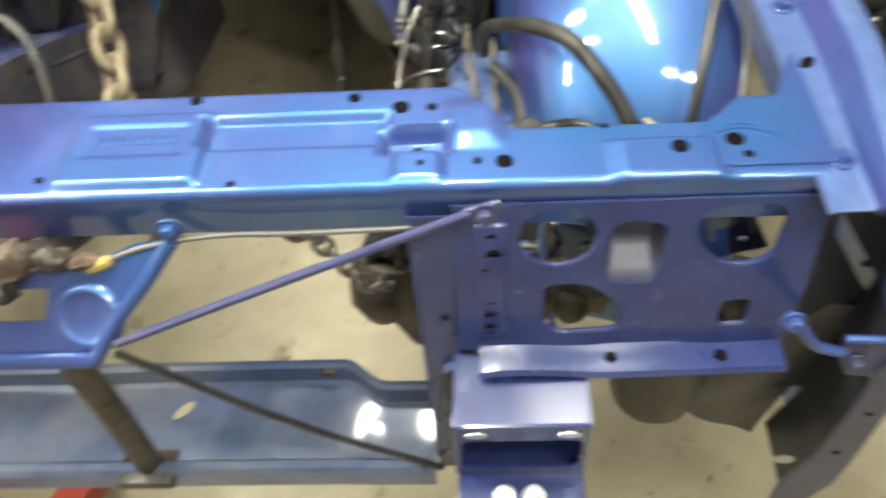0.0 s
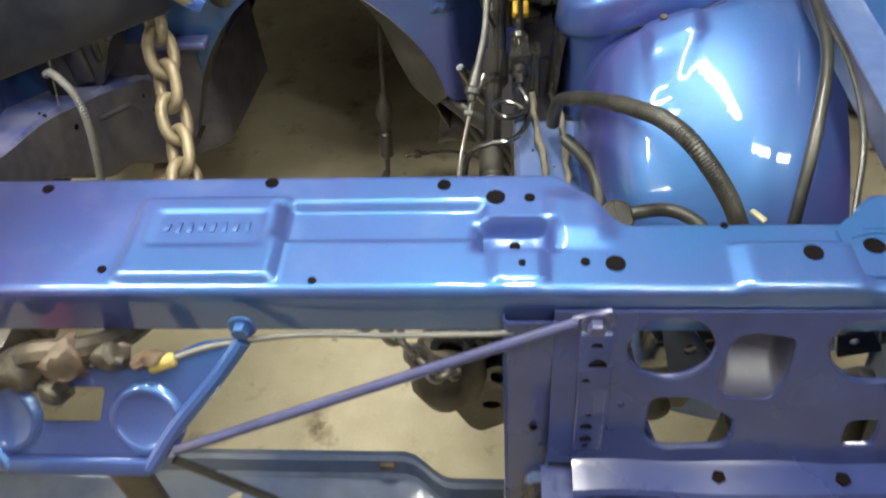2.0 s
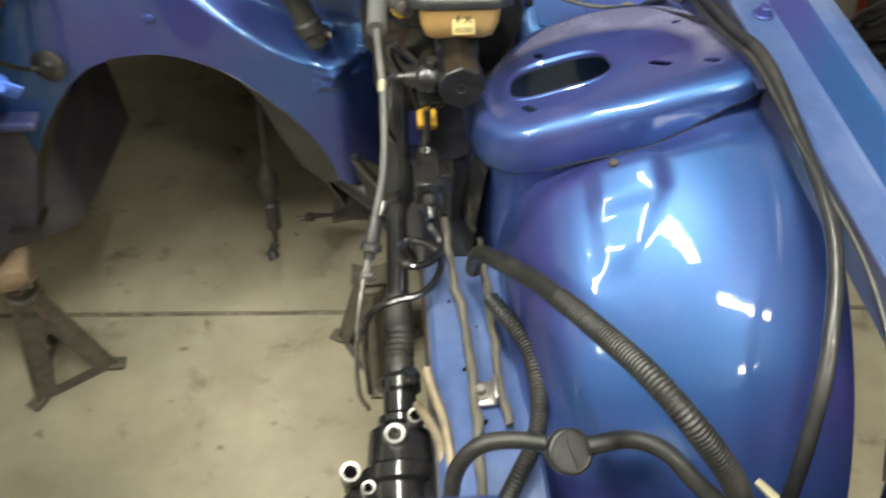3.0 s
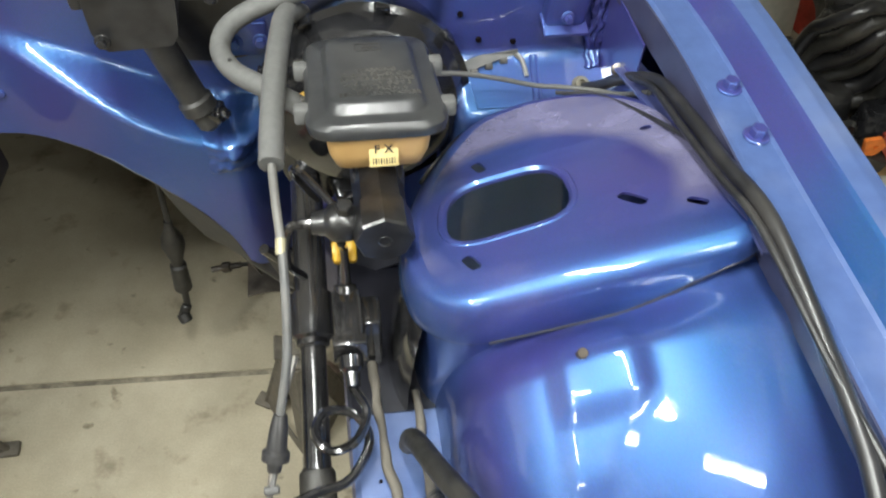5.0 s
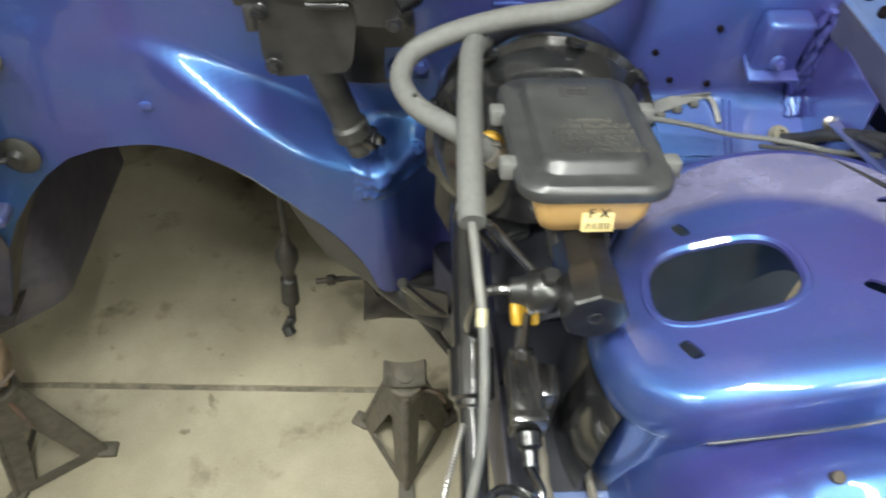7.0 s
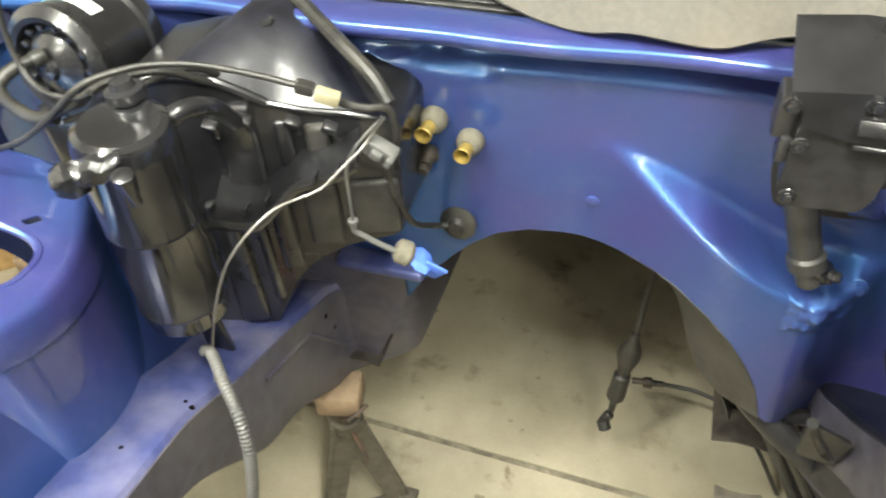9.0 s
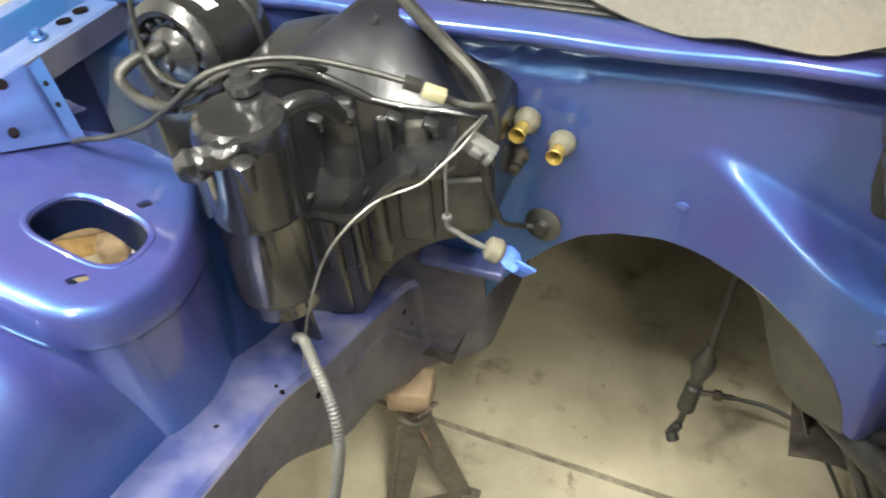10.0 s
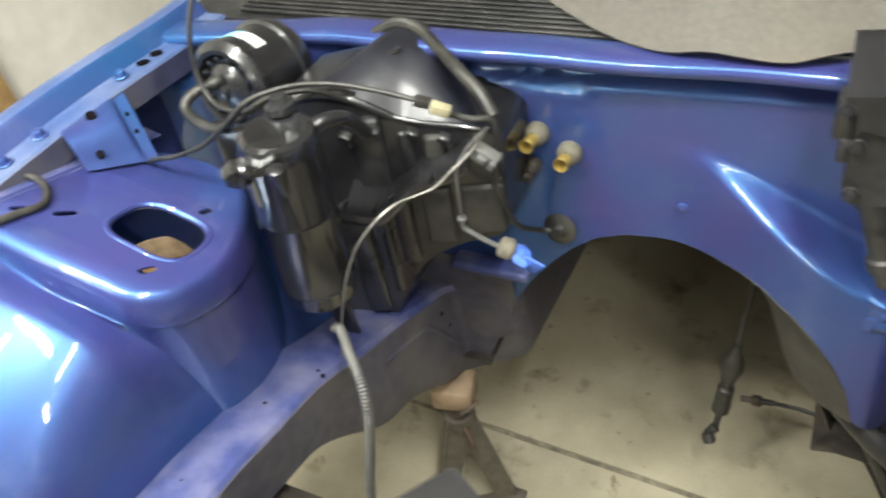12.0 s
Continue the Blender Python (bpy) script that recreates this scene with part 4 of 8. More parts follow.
        x += -0.012 * low - 0.018 * sst(1.45, 1.75, y) - 0.010 * sst(0.845, 0.90, x) * (1 - sst(0.64, 0.95, y))
        if z < 1.186 and x < 0.80:
            z = 1.186 - (1.186 - z) * sst(0.72, 0.78, y)
        if z > 1.2:
            z -= 0.014 * low
        return s * x, y, z - (0.02 * sst(1.5, 1.8, y) if z > 1.1 else 0) * 0.3

    n_ = len(sec) - 1
    fen = part("fender", surf(bmesh.new(), lambda u, v: fender_fn(u, (9 + v * (n_ - 9)) / n_), 60, 30, 0.002), PAINT, car, "blue front fender with a bolted inner flange", 24)
    # Flange and crown get the paler blue with the sheen painted in
    part("bolted_flange", surf(bmesh.new(), lambda u, v: fender_fn(u, (1 + v * 3) / n_), 60, 18, 0.002), TOP_SHEEN_DUST, fen, "lilac-blue flange with sheen painted in", 24)
    # Turned-down edge in a darker blue than the flange
    part("turned_edge", surf(bmesh.new(), lambda u, v: fender_fn(u, v / n_), 60, 6, 0.002), NOSE_DULL, fen, "dark turned-down edge", 24)
    part("inner_step", surf(bmesh.new(), lambda u, v: fender_fn(u, (4 + 2 * v) / n_), 60, 12, 0.002), PAINT, fen, "deep blue step", 24)
    part("crown", surf(bmesh.new(), lambda u, v: fender_fn(u, (6 + 3 * v) / n_), 60, 18, 0.002), TOP_SHEEN_DUST, fen, "pale blue crown with sheen painted in", 24)
    for by in (0.705, 0.94, 1.36, 1.425, 1.586):
        b = bmesh.new()
        xo = 0.814 - 0.012 * (1 - sst(0.64, 0.86, by)) - 0.018 * sst(1.45, 1.75, by)
        bolt(b, (s * xo, by, 1.1905), (0, 0, 1), 0.0075)
        part("fender_bolt", b, PAINT, fen)
    for by in (0.845, 1.63, 1.66):
        b = bmesh.new()
        xo = 0.814 - 0.012 * (1 - sst(0.64, 0.86, by)) - 0.018 * sst(1.45, 1.75, by)
        lathe(b, (s * xo, by, 1.1875), (0, 0, 1), [(0, 0.010), (0.0045, 0.010), (0.0048, 0.0095)], 18, 0.6)
        part("bolt_hole", b, HOLE_SHADE, fen)
    # gusset where support and fender meet
    b = bmesh.new()
    plate(b, rounded([(0.690, 0.752), (0.706, 0.768), (0.726, 0.768), (0.738, 0.762), (0.752, 0.773), (0.771, 0.796), (0.782, 0.825), (0.80, 0.86), (0.80, 0.70), (0.700, 0.70)], 0.006, 4), [], 0.003, lambda a, y, w, s=s: (s * a, y, 1.1955 - w))
    gus = part("corner_gusset", b, PAINT, car)
    for hx, hy, r in ((0.716, 0.733, 0.009), (0.724, 0.713, 0.005)):
        b = bmesh.new()
        lathe(b, (s * hx, hy, 1.1935), (0, 0, 1), [(0, r), (0.0022, r), (0.0025, r * 0.95)], 18)
        part("bolt_hole", b, HOLE_SHADE, gus)
    b = bmesh.new()
    tube(b, [(s * 0.700, 0.742, 1.1955), (s * 0.722, 0.748, 1.1962), (s * 0.745, 0.742, 1.1962), (s * 0.768, 0.722, 1.1955)], 0.0016, 6)
    tube(b, [(s * 0.712, 0.752, 1.1955), (s * 0.735, 0.752, 1.1962), (s * 0.760, 0.736, 1.1955)], 0.0013, 6)
    part("crease", b, PAINT, gus)
    # Pocket and lining are near black: the recess's shade is in the colour
    b = bmesh.new()
    plate(b, rounded([(0.770, 1.185), (0.860, 1.185), (0.872, 1.15), (0.896, 1.06), (0.903, 0.95), (0.903, 0.80), (0.80, 0.80), (0.77, 0.98)], 0.004, 3), [rounded([(0.818, 1.139), (0.825, 1.102), (0.882, 1.014), (0.890, 1.005), (0.889, 1.034), (0.878, 1.050), (0.868, 1.050), (0.866, 1.056), (0.870, 1.062)], 0.002, 3)], 0.003, lambda a, z, w, s=s: (s * a, 0.690 + w, z))
    pocket = part("lamp_pocket", b, BLUE_BLACK, car, "dark lamp pocket panel with a slot")
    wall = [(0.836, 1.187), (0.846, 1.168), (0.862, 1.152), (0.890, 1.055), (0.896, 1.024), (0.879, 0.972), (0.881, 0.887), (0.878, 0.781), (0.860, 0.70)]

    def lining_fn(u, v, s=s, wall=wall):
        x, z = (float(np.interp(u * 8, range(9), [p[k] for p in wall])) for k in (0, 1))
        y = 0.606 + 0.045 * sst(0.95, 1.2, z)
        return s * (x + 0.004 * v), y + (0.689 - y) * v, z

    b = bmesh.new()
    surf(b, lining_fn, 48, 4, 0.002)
    part("lining", b, BLUE_BLACK, pocket)
    # front face of the fender with the lamp opening
    def nose_fn(a, z, w, s=s):
        return s * a, 0.600 + 0.045 * sst(0.95, 1.2, z) + w, z

    nose_out = rounded([(0.840, 1.203), (0.868, 1.203), (0.880, 1.190), (0.890, 1.158), (0.915, 1.086), (0.924, 1.034), (0.920, 0.964), (0.919, 0.893), (0.925, 0.768), (0.924, 0.70), (0.905, 0.635), (0.862, 0.612), (0.858, 0.70), (0.876, 0.781), (0.879, 0.887), (0.878, 0.972), (0.893, 1.023), (0.887, 1.055), (0.859, 1.155), (0.843, 1.167), (0.834, 1.179), (0.834, 1.195)], 0.005, 4)
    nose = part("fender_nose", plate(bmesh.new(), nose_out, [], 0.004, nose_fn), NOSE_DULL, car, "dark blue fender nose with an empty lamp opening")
    for hx, hz, r in ((0.862, 1.178, 0.004), (0.886, 1.125, 0.004), (0.905, 1.045, 0.004), (0.900, 0.90, 0.004), (0.898, 0.80, 0.005)):
        b = bmesh.new()
        lathe(b, nose_fn(hx, hz, -0.0006), (0, 1, 0), [(0, r * 0.95), (0.0004, r), (0.002, r)], 14)
        part("bolt_hole", b, HOLE_SHADE, nose)
    b = bmesh.new()
    plate(b, rounded([(0.836, 1.028), (0.888, 1.026), (0.893, 1.018), (0.877, 0.972), (0.850, 0.976), (0.838, 1.000)], 0.004, 3), [], 0.003, lambda a, z, w, s=s: nose_fn(a, z, w + 0.006, s))
    bolt(b, nose_fn(0.852, 1.002, 0.004), (0, -1, 0.2), 0.006)
    part("lamp_bracket", b, NOSE_DULL, nose)
    b = bmesh.new()
    tube(b, [nose_fn(0.836, 1.030, 0.006), nose_fn(0.860, 1.031, 0.004), nose_fn(0.886, 1.029, 0.004)], 0.005, 8)
    part("rolled_lip", b, PAINT, nose)
    b = bmesh.new()
    tube(b, [nose_fn(0.774, 1.062, 0.006), nose_fn(0.784, 1.056, 0.005), nose_fn(0.796, 1.038, 0.004), nose_fn(0.812, 1.022, 0.004), nose_fn(0.838, 1.014, 0.004)], 0.0060, 10)
    bolt(b, nose_fn(0.776, 1.062, 0.000), (0, -1, 0.2), 0.008)
    part("rolled_lip", b, PAINT, nose)
    b = bmesh.new()
    surf(b, lambda u, v, s=s: (s * (0.735 + 0.16 * u - 0.03 * v), 0.70 + 0.012 * math.sin(u * 5 + v * 3), 0.985 - (0.20 + 0.16 * u) * v), 14, 12, 0.003)
    part("inner_splash_panel", b, DUSTY_BLACK, car, "dusty black inner splash panel")
    b = bmesh.new()
    lathe(b, (s * 0.852, 0.612, 0.757), (0, -1, 0.5), [(0, 0.014), (0.002, 0.013)], 18, 0.5)
    part("bright_slot", b, BRIGHT, nose, "bare metal around a slot")

# firewall with the tunnel arch, toe-board ledge and cowl
ARX = [-0.36, -0.31, -0.291, -0.25, -0.208, -0.17, -0.129, -0.08, -0.028, 0.03, 0.06, 0.105, 0.135, 0.18, 0.218, 0.25, 0.278, 0.295, 0.36, 0.43, 0.62]
ARZ = [0.45, 0.58, 0.638, 0.71, 0.767, 0.81, 0.843, 0.862, 0.868, 0.868, 0.868, 0.867, 0.861, 0.835, 0.797, 0.75, 0.695, 0.632, 0.588, 0.548, 0.45]
# inner edge of the lip behind the driver-side leg of the arch
LIP = [(0.06, 0.866), (0.09, 0.848), (0.125, 0.80), (0.149, 0.757), (0.168, 0.70), (0.182, 0.656), (0.209, 0.589), (0.255, 0.535)]


def firewall_y(x, z):
    if x > 0:
        y = 1.785 - 0.020 * sst(0.42, 0.54, x) - 0.105 * sst(0.552, 0.582, x)
        y -= sst(0.575, 0.600, x) * max(0.0, min(0.075, (1.060 - z) * 1.9))
    else:
        y = 1.785 - 0.075 * sst(0.42, 0.64, -x) - 0.03 * sst(0.70, 0.82, -x)
    ledge = float(np.interp(x, [0.03, 0.14, 0.24, 0.29, 0.36, 0.6], [1.045, 0.985, 0.930, 0.912, 0.915, 0.92]))
    amount = 0.085 * sst(-0.02, 0.22, x) * (1 - sst(0.30, 0.40, x))
    y -= amount * (1 - sst(ledge - 0.022, ledge + 0.008, z))
    y += 0.022 * sst(1.118, 1.140, z - 0.012 * math.sin(x * 5 + 1.0)) * (1 - sst(0.30, 0.42, x))
    y += 0.010 * bump2(x, z, -0.24, -0.14, 1.115, 1.14, 0.006)
    return y


def firewall_fn(u, v):
    x = -0.86 + 1.72 * u
    lo = float(np.interp(x, ARX, ARZ)) if -0.36 < x < 0.62 else 0.45
    z = lo + (1.188 - lo) * v
    return x, firewall_y(x, z), z


fw = part("firewall", surf(bmesh.new(), firewall_fn, 170, 70, -0.003), PAINT, car, "satin violet-blue firewall with a tunnel arch", 60)


def toe_fn(u, v):
    x = -0.62 + 0.335 * u
    z0 = float(np.interp(x, ARX, ARZ)) if x > -0.36 else 0.45
    z = z0 + (0.738 - z0) * v
    return x, firewall_y(x, z) - 0.004, z


part("toe_board", surf(bmesh.new(), toe_fn, 20, 16, 0.002), DULL_SIDE_BLUE, fw, "dull darker lower edge of the firewall")


def tunnel_fn(u, v):
    tx, tz = ARX[:10] + [p[0] for p in LIP] + [0.29], ARZ[:10] + [p[1] for p in LIP] + [0.45]
    x = float(np.interp(u * (len(tx) - 1), range(len(tx)), tx))
    z = float(np.interp(x, tx, tz))
    y = firewall_y(x, z) + 0.001 if x < 0.03 else max(1.80, firewall_y(x, z) + 0.001)
    return x * (1 + 0.14 * v), y + 0.95 * v, z - 0.10 * v * (z - 0.45) / 0.42


def lip_fn(u, v):
    k = u * 7
    ex, ez = np.interp(k, range(8), ARX[10:18]), np.interp(k, range(8), ARZ[10:18])
    ix, iz = np.interp(k, range(8), [p[0] for p in LIP]), np.interp(k, range(8), [p[1] for p in LIP])
    y = firewall_y(ex, ez) + 0.001
    return float(ex + (ix - ex) * v), float(y + (1.80 - y) * v), float(ez + (iz - ez) * v)


part("tunnel_lip", surf(bmesh.new(), lip_fn, 40, 8, 0.002), DUSTY_BLACK, car, "dark lip of the transmission tunnel")
b = bmesh.new()
tube(b, [(0.290, 1.765, 0.585), (0.305, 1.745, 0.588), (0.36, 1.715, 0.560), (0.43, 1.700, 0.520), (0.54, 1.70, 0.462), (0.62, 1.71, 0.43)], 0.022, 14)
part("edge_seal", b, BLACK_SATIN, car, "thick black seal below the firewall")
part("transmission_tunnel", surf(bmesh.new(), tunnel_fn, 54, 16, -0.002), UNDERBODY, car, "dark underside of the transmission tunnel")
# Floor pans, added to keep light off the floor below
for s in (1, -1):
    b = bmesh.new()
    surf(b, lambda u, v, s=s: (s * ((0.26 if s > 0 else 0.35) + (0.62 if s > 0 else 0.53) * u), 1.76 + 2.0 * v, 0.452 + 0.01 * math.sin(u * 20)), 16, 12, 0.004)
    part("floor_pan", b, GREASE, car, "dark underside of the floor pan")
# Unseen sheet that stops light leaking down through the open cabin
b = bmesh.new()
surf(b, lambda u, v: (-0.40 + 0.72 * u, 2.70 + 1.08 * v, 0.448), 8, 8, 0.004)
part("rear_floor_light_block", b, GREASE, car, "unseen rear floor sheet that blocks light")
# Unseen sills, beam and end panels, added to block light under the body
for s in (1, -1):
    b = bmesh.new()
    box(b, (s * 0.84, 2.75, 0.36), (0.08, 1.85, 0.24), 0.03)
    part("sill_light_block", b, PAINT_DULL, car)
b = bmesh.new()
box(b, (0, 3.3, 0.30), (1.5, 0.14, 0.30), 0.05)
part("axle_light_block", b, GREASE, car, "unseen dark beam that blocks light under the car")
b = bmesh.new()
surf(b, lambda u, v: (-0.30 + 0.60 * u, 2.72, 0.45 + 0.36 * v), 8, 6, 0.004)
part("rear_bulkhead", b, GREASE, car)
b = bmesh.new()
surf(b, lambda u, v: (-0.86 + 1.72 * u, 3.8, 0.45 + 0.8 * v), 8, 6, 0.004)
part("cabin_rear", b, GREASE, car)


def cowl_fn(u, v):
    x = -0.86 + 1.72 * u
    y0 = 1.742 + 0.006 * math.sin(x * 7) - 0.05 * sst(0.5, 0.8, abs(x))
    prof = [(y0 + 0.022, 1.176), (y0 + 0.004, 1.180), (y0, 1.189), (y0 + 0.003, 1.197), (y0 + 0.012, 1.200), (y0 + 0.055, 1.199), (y0 + 0.068, 1.190), (y0 + 0.075, 1.172)]
    n = len(prof) - 1
    i = min(n - 1, int(v * n))
    f = v * n - i
    return x, prof[i][0] + (prof[i + 1][0] - prof[i][0]) * f, prof[i][1] + (prof[i + 1][1] - prof[i][1]) * f + 0.0015 * math.sin(x * 23)


cowl = part("cowl_edge", surf(bmesh.new(), cowl_fn, 90, 21, 0.0025), PAINT, car, "glossy blue rolled cowl edge", 60)
b = bmesh.new()
surf(b, lambda u, v: (-0.86 + 1.72 * u, 1.805 + 0.25 * v, 1.178 + 0.03 * v), 30, 6, 0.004)
vent = part("cowl_vent", b, BLACK_SATIN, car, "dark cowl vent panel")
for k in range(16):
    b = bmesh.new()
    box(b, (0, 1.822 + k * 0.012, 1.186 + k * 0.0015), (1.5, 0.005, 0.008), 0.001, pose(0, 0, 0, 25, 0, 0))
    part("vent_slat", b, BLACK_SATIN, vent)

# ---- brake booster and master cylinder ----
bo = thing("brake_booster", "glossy black round brake booster on the firewall", "brake booster", (0.485, 1.70, 1.07))
b = bmesh.new()
lathe(b, (0.485, 1.700, 1.022), (0, -1, 0.10), [(0, 0.095), (0.012, 0.115), (0.05, 0.121), (0.062, 0.121), (0.066, 0.127), (0.074, 0.127), (0.078, 0.119), (0.100, 0.108), (0.118, 0.078), (0.126, 0.050), (0.130, 0.030)], 48)
part("shell", b, BOOSTER_BLACK, bo)
for k in range(9):
    t = k * 2 * math.pi / 9
    b = bmesh.new()
    box(b, (0.485 + 0.128 * math.cos(t), 1.630, 1.029 + 0.128 * math.sin(t)), (0.016, 0.014, 0.006), 0.002, pose(0, 0, 0, 0, -math.degrees(t) + 90, 0))
    part("crimp_tab", b, BOOSTER_BLACK, bo)
b = bmesh.new()
lathe(b, (0.420, 1.555, 1.090), (-0.3, -0.85, 0.5), [(0, 0.014), (0.012, 0.014), (0.014, 0.009), (0.03, 0.009)], 16)
part("check_valve", b, YELLOW, bo, "yellow-orange plastic check valve")

# Added black plate that fills the dark mass below the booster
b = bmesh.new()
plate(b, rounded([(0.375, 1.045), (0.392, 1.06), (0.58, 1.06), (0.58, 0.90), (0.50, 0.855), (0.395, 0.845), (0.372, 0.90)], 0.012, 4), [ring(0.43, 0.93, 0.016)], 0.006, lambda x, z, w: (x, 1.655 - 0.10 * (1.06 - z) + w, z))
box(b, (0.405, 1.63, 0.90), (0.03, 0.06, 0.07), 0.008)
box(b, (0.46, 1.62, 0.885), (0.05, 0.05, 0.04), 0.008, pose(0, 0, 0, 20, 0, 15))
part("black_filler_plate", b, BOOSTER_BLACK, bo, "black filler plate below the booster")

mc = thing("master_cylinder", "black master cylinder with a yellowed reservoir and black lid", "master cylinder", (0.48, 1.47, 1.07))
SL = pose(0, 0, 0, -12.5, 0, 0)
LC = Vector((0.482, 1.484, 1.180))


def lid_at(x, y, z):
    return LC + SL @ Vector((x, y, z))


def squircle(cx, cy, hx, hy, r, n=8):
    return rounded([(cx - hx, cy - hy), (cx + hx, cy - hy), (cx + hx, cy + hy), (cx - hx, cy + hy)], r, n)


def stack(bm, rows, fn):
    """Rings of rounded rectangles (half widths, radius, height) joined into one shell."""
    loops = [[bm.verts.new(fn(x, y, z)) for x, y in squircle(0, oy, hx, hy, r)] for hx, hy, r, z, oy in rows]
    n = len(loops[0])
    for q, w in zip(loops, loops[1:]):
        for k in range(n):
            bm.faces.new((q[k], q[(k + 1) % n], w[(k + 1) % n], w[k]))
    bm.faces.new(loops[0][::-1])
    bm.faces.new(loops[-1])
    return bm


b = bmesh.new()
stack(b, [(0.0546, 0.0820, 0.024, -0.016, 0), (0.0619, 0.0900, 0.028, -0.014, 0), (0.0632, 0.0915, 0.029, -0.009, 0), (0.0628, 0.0910, 0.029, -0.004, 0), (0.0592, 0.0870, 0.027, 0.000, 0), (0.0464, 0.0740, 0.020, 0.0005, 0), (0.0441, 0.0715, 0.019, 0.002, 0), (0.0419, 0.0690, 0.018, 0.008, 0), (0.0382, 0.0650, 0.016, 0.0105, 0), (0.0273, 0.0500, 0.014, 0.0108, 0)], lid_at)
lid = part("lid", b, LID_DUST, mc, "dusty black lid with raised lettering", 40)
for k, words in enumerate(("WARNING", "CLEAN FILLER CAP", "BEFORE REMOVING", "USE ONLY DOT 3", "FLUID FROM A", "SEALED CONTAINER")):
    part("raised_lettering", lay(words, 0.0078, lid_at(0.004, -0.012 - 0.0092 * k + 0.004, 0.0110), SL, 0.0006), DUSTY_BLACK, lid)
b = bmesh.new()
plate(b, squircle(0.0, 0.040, 0.013, 0.008, 0.001), [squircle(0.0, 0.040, 0.0115, 0.0065, 0.001)], 0.001, lambda x, y, w: lid_at(x, y, 0.0118 - w))
box(b, lid_at(0.0, 0.040, 0.0112), (0.012, 0.006, 0.001), 0.0002, SL)
part("moulded_emblem", b, BLACK_SATIN, lid)
for sx, sy in ((-0.066, 0.035), (-0.066, -0.048), (0.066, 0.035), (0.066, -0.048)):
    b = bmesh.new()
    box(b, lid_at(sx, sy, -0.008), (0.014, 0.016, 0.016), 0.003, SL)
    part("lid_clip", b, GREY_RUBBER, lid, "grey lid clip")
b = bmesh.new()
stack(b, [(0.034, 0.056, 0.012, -0.056, -0.012), (0.040, 0.062, 0.014, -0.052, -0.012), (0.045, 0.070, 0.014, -0.036, -0.012), (0.047, 0.074, 0.014, -0.017, -0.012)], lid_at)
res = part("reservoir", b, RESERVOIR, mc, "yellowed translucent plastic reservoir", 40)
b = bmesh.new()
LF = SL @ pose(0, 0, 0, 84, 0, 0)
box(b, lid_at(0.003, -0.0838, -0.033), (0.026, 0.0012, 0.024), 0.0002, SL @ pose(0, 0, 0, -6, 0, 0))
tag_ = part("sticker", b, LABEL, res, "small yellow sticker with two letters")
part("letters", lay("F X", 0.012, lid_at(0.003, -0.0850, -0.0275), LF, 0.0003), INK, tag_)
for k in range(9):
    b = bmesh.new()
    box(b, lid_at(-0.0065 + k * 0.0024, -0.0850, -0.0395), (0.0013 if k % 2 else 0.0008, 0.0006, 0.006), 0, SL @ pose(0, 0, 0, -6, 0, 0))
    part("printed_bar", b, INK, tag_)
b = bmesh.new()
lathe(b, (0.479, 1.60, 1.108), (0, -1, 0.07), [(0, 0.03), (0.03, 0.03), (0.035, 0.024), (0.235, 0.024), (0.24, 0.027), (0.272, 0.027), (0.274, 0.0255)], 8)
lathe(b, (0.479, 1.3270, 1.1270), (0, -1, 0.07), [(0, 0.0065), (0.001, 0.0062), (0.0002, 0.005)], 14)
b2 = bmesh.new()
box(b2, (0.480, 1.44, 1.118), (0.05, 0.09, 0.03), 0.008)
part("neck", b2, BLACK_SATIN, mc)
part("bore_body", b, CAST_BLACK, mc, "black cast cylinder body with an octagonal end")
b = bmesh.new()
lathe(b, (0.482, 1.356, 1.121), (-1, 0.05, 0.0), [(0, 0.016), (0.016, 0.014), (0.024, 0.012), (0.03, 0.017), (0.033, 0.018), (0.046, 0.018), (0.05, 0.016), (0.054, 0.012), (0.066, 0.010)], 15)
bolt(b, (0.446, 1.356, 1.136), (0, 0, 1), 0.008, False)
part("outlet_fitting", b, CAST_BLACK, mc)
b = bmesh.new()
tube(b, [(0.418, 1.359, 1.121), (0.402, 1.360, 1.120), (0.392, 1.362, 1.105), (0.388, 1.37, 1.05), (0.40, 1.39, 1.0)], 0.0045, 8, 0.006)
part("brake_line", b, BLACK_METAL, mc)
b = bmesh.new()
tube(b, [(0.446, 1.37, 1.115), (0.425, 1.40, 1.118), (0.405, 1.43, 1.118), (0.40, 1.45, 1.09), (0.42, 1.46, 1.04)], 0.004, 8, 0.006)
part("brake_line", b, BLACK_METAL, mc)

cv = thing("brake_proportioning_valve", "black brake valve block with a yellow plug on the frame rail", "valve", (0.44, 1.35, 0.905))
b = bmesh.new()
box(b, (0.441, 1.335, 0.985), (0.030, 0.070, 0.032), 0.004)
box(b, (0.441, 1.305, 0.989), (0.034, 0.012, 0.036), 0.002)
part("block", b, BLACK_METAL, cv)
for at, d, prof in (((0.441, 1.299, 0.983), (0, -1, -0.3), [(0, 0.012), (0.012, 0.012), (0.016, 0.008), (0.03, 0.007)]), ((0.441, 1.37, 0.993), (0, 0.7, 0.7), [(0, 0.012), (0.008, 0.012), (0.01, 0.007), (0.035, 0.006)])):
    b = bmesh.new()
    lathe(b, at, d, prof, 12)
    part("fitting", b, BLACK_METAL, cv)
b = bmesh.new()
box(b, (0.465, 1.35, 0.945), (0.020, 0.035, 0.085), 0.003)
part("bracket", b, BLACK_METAL, cv)
b = bmesh.new()
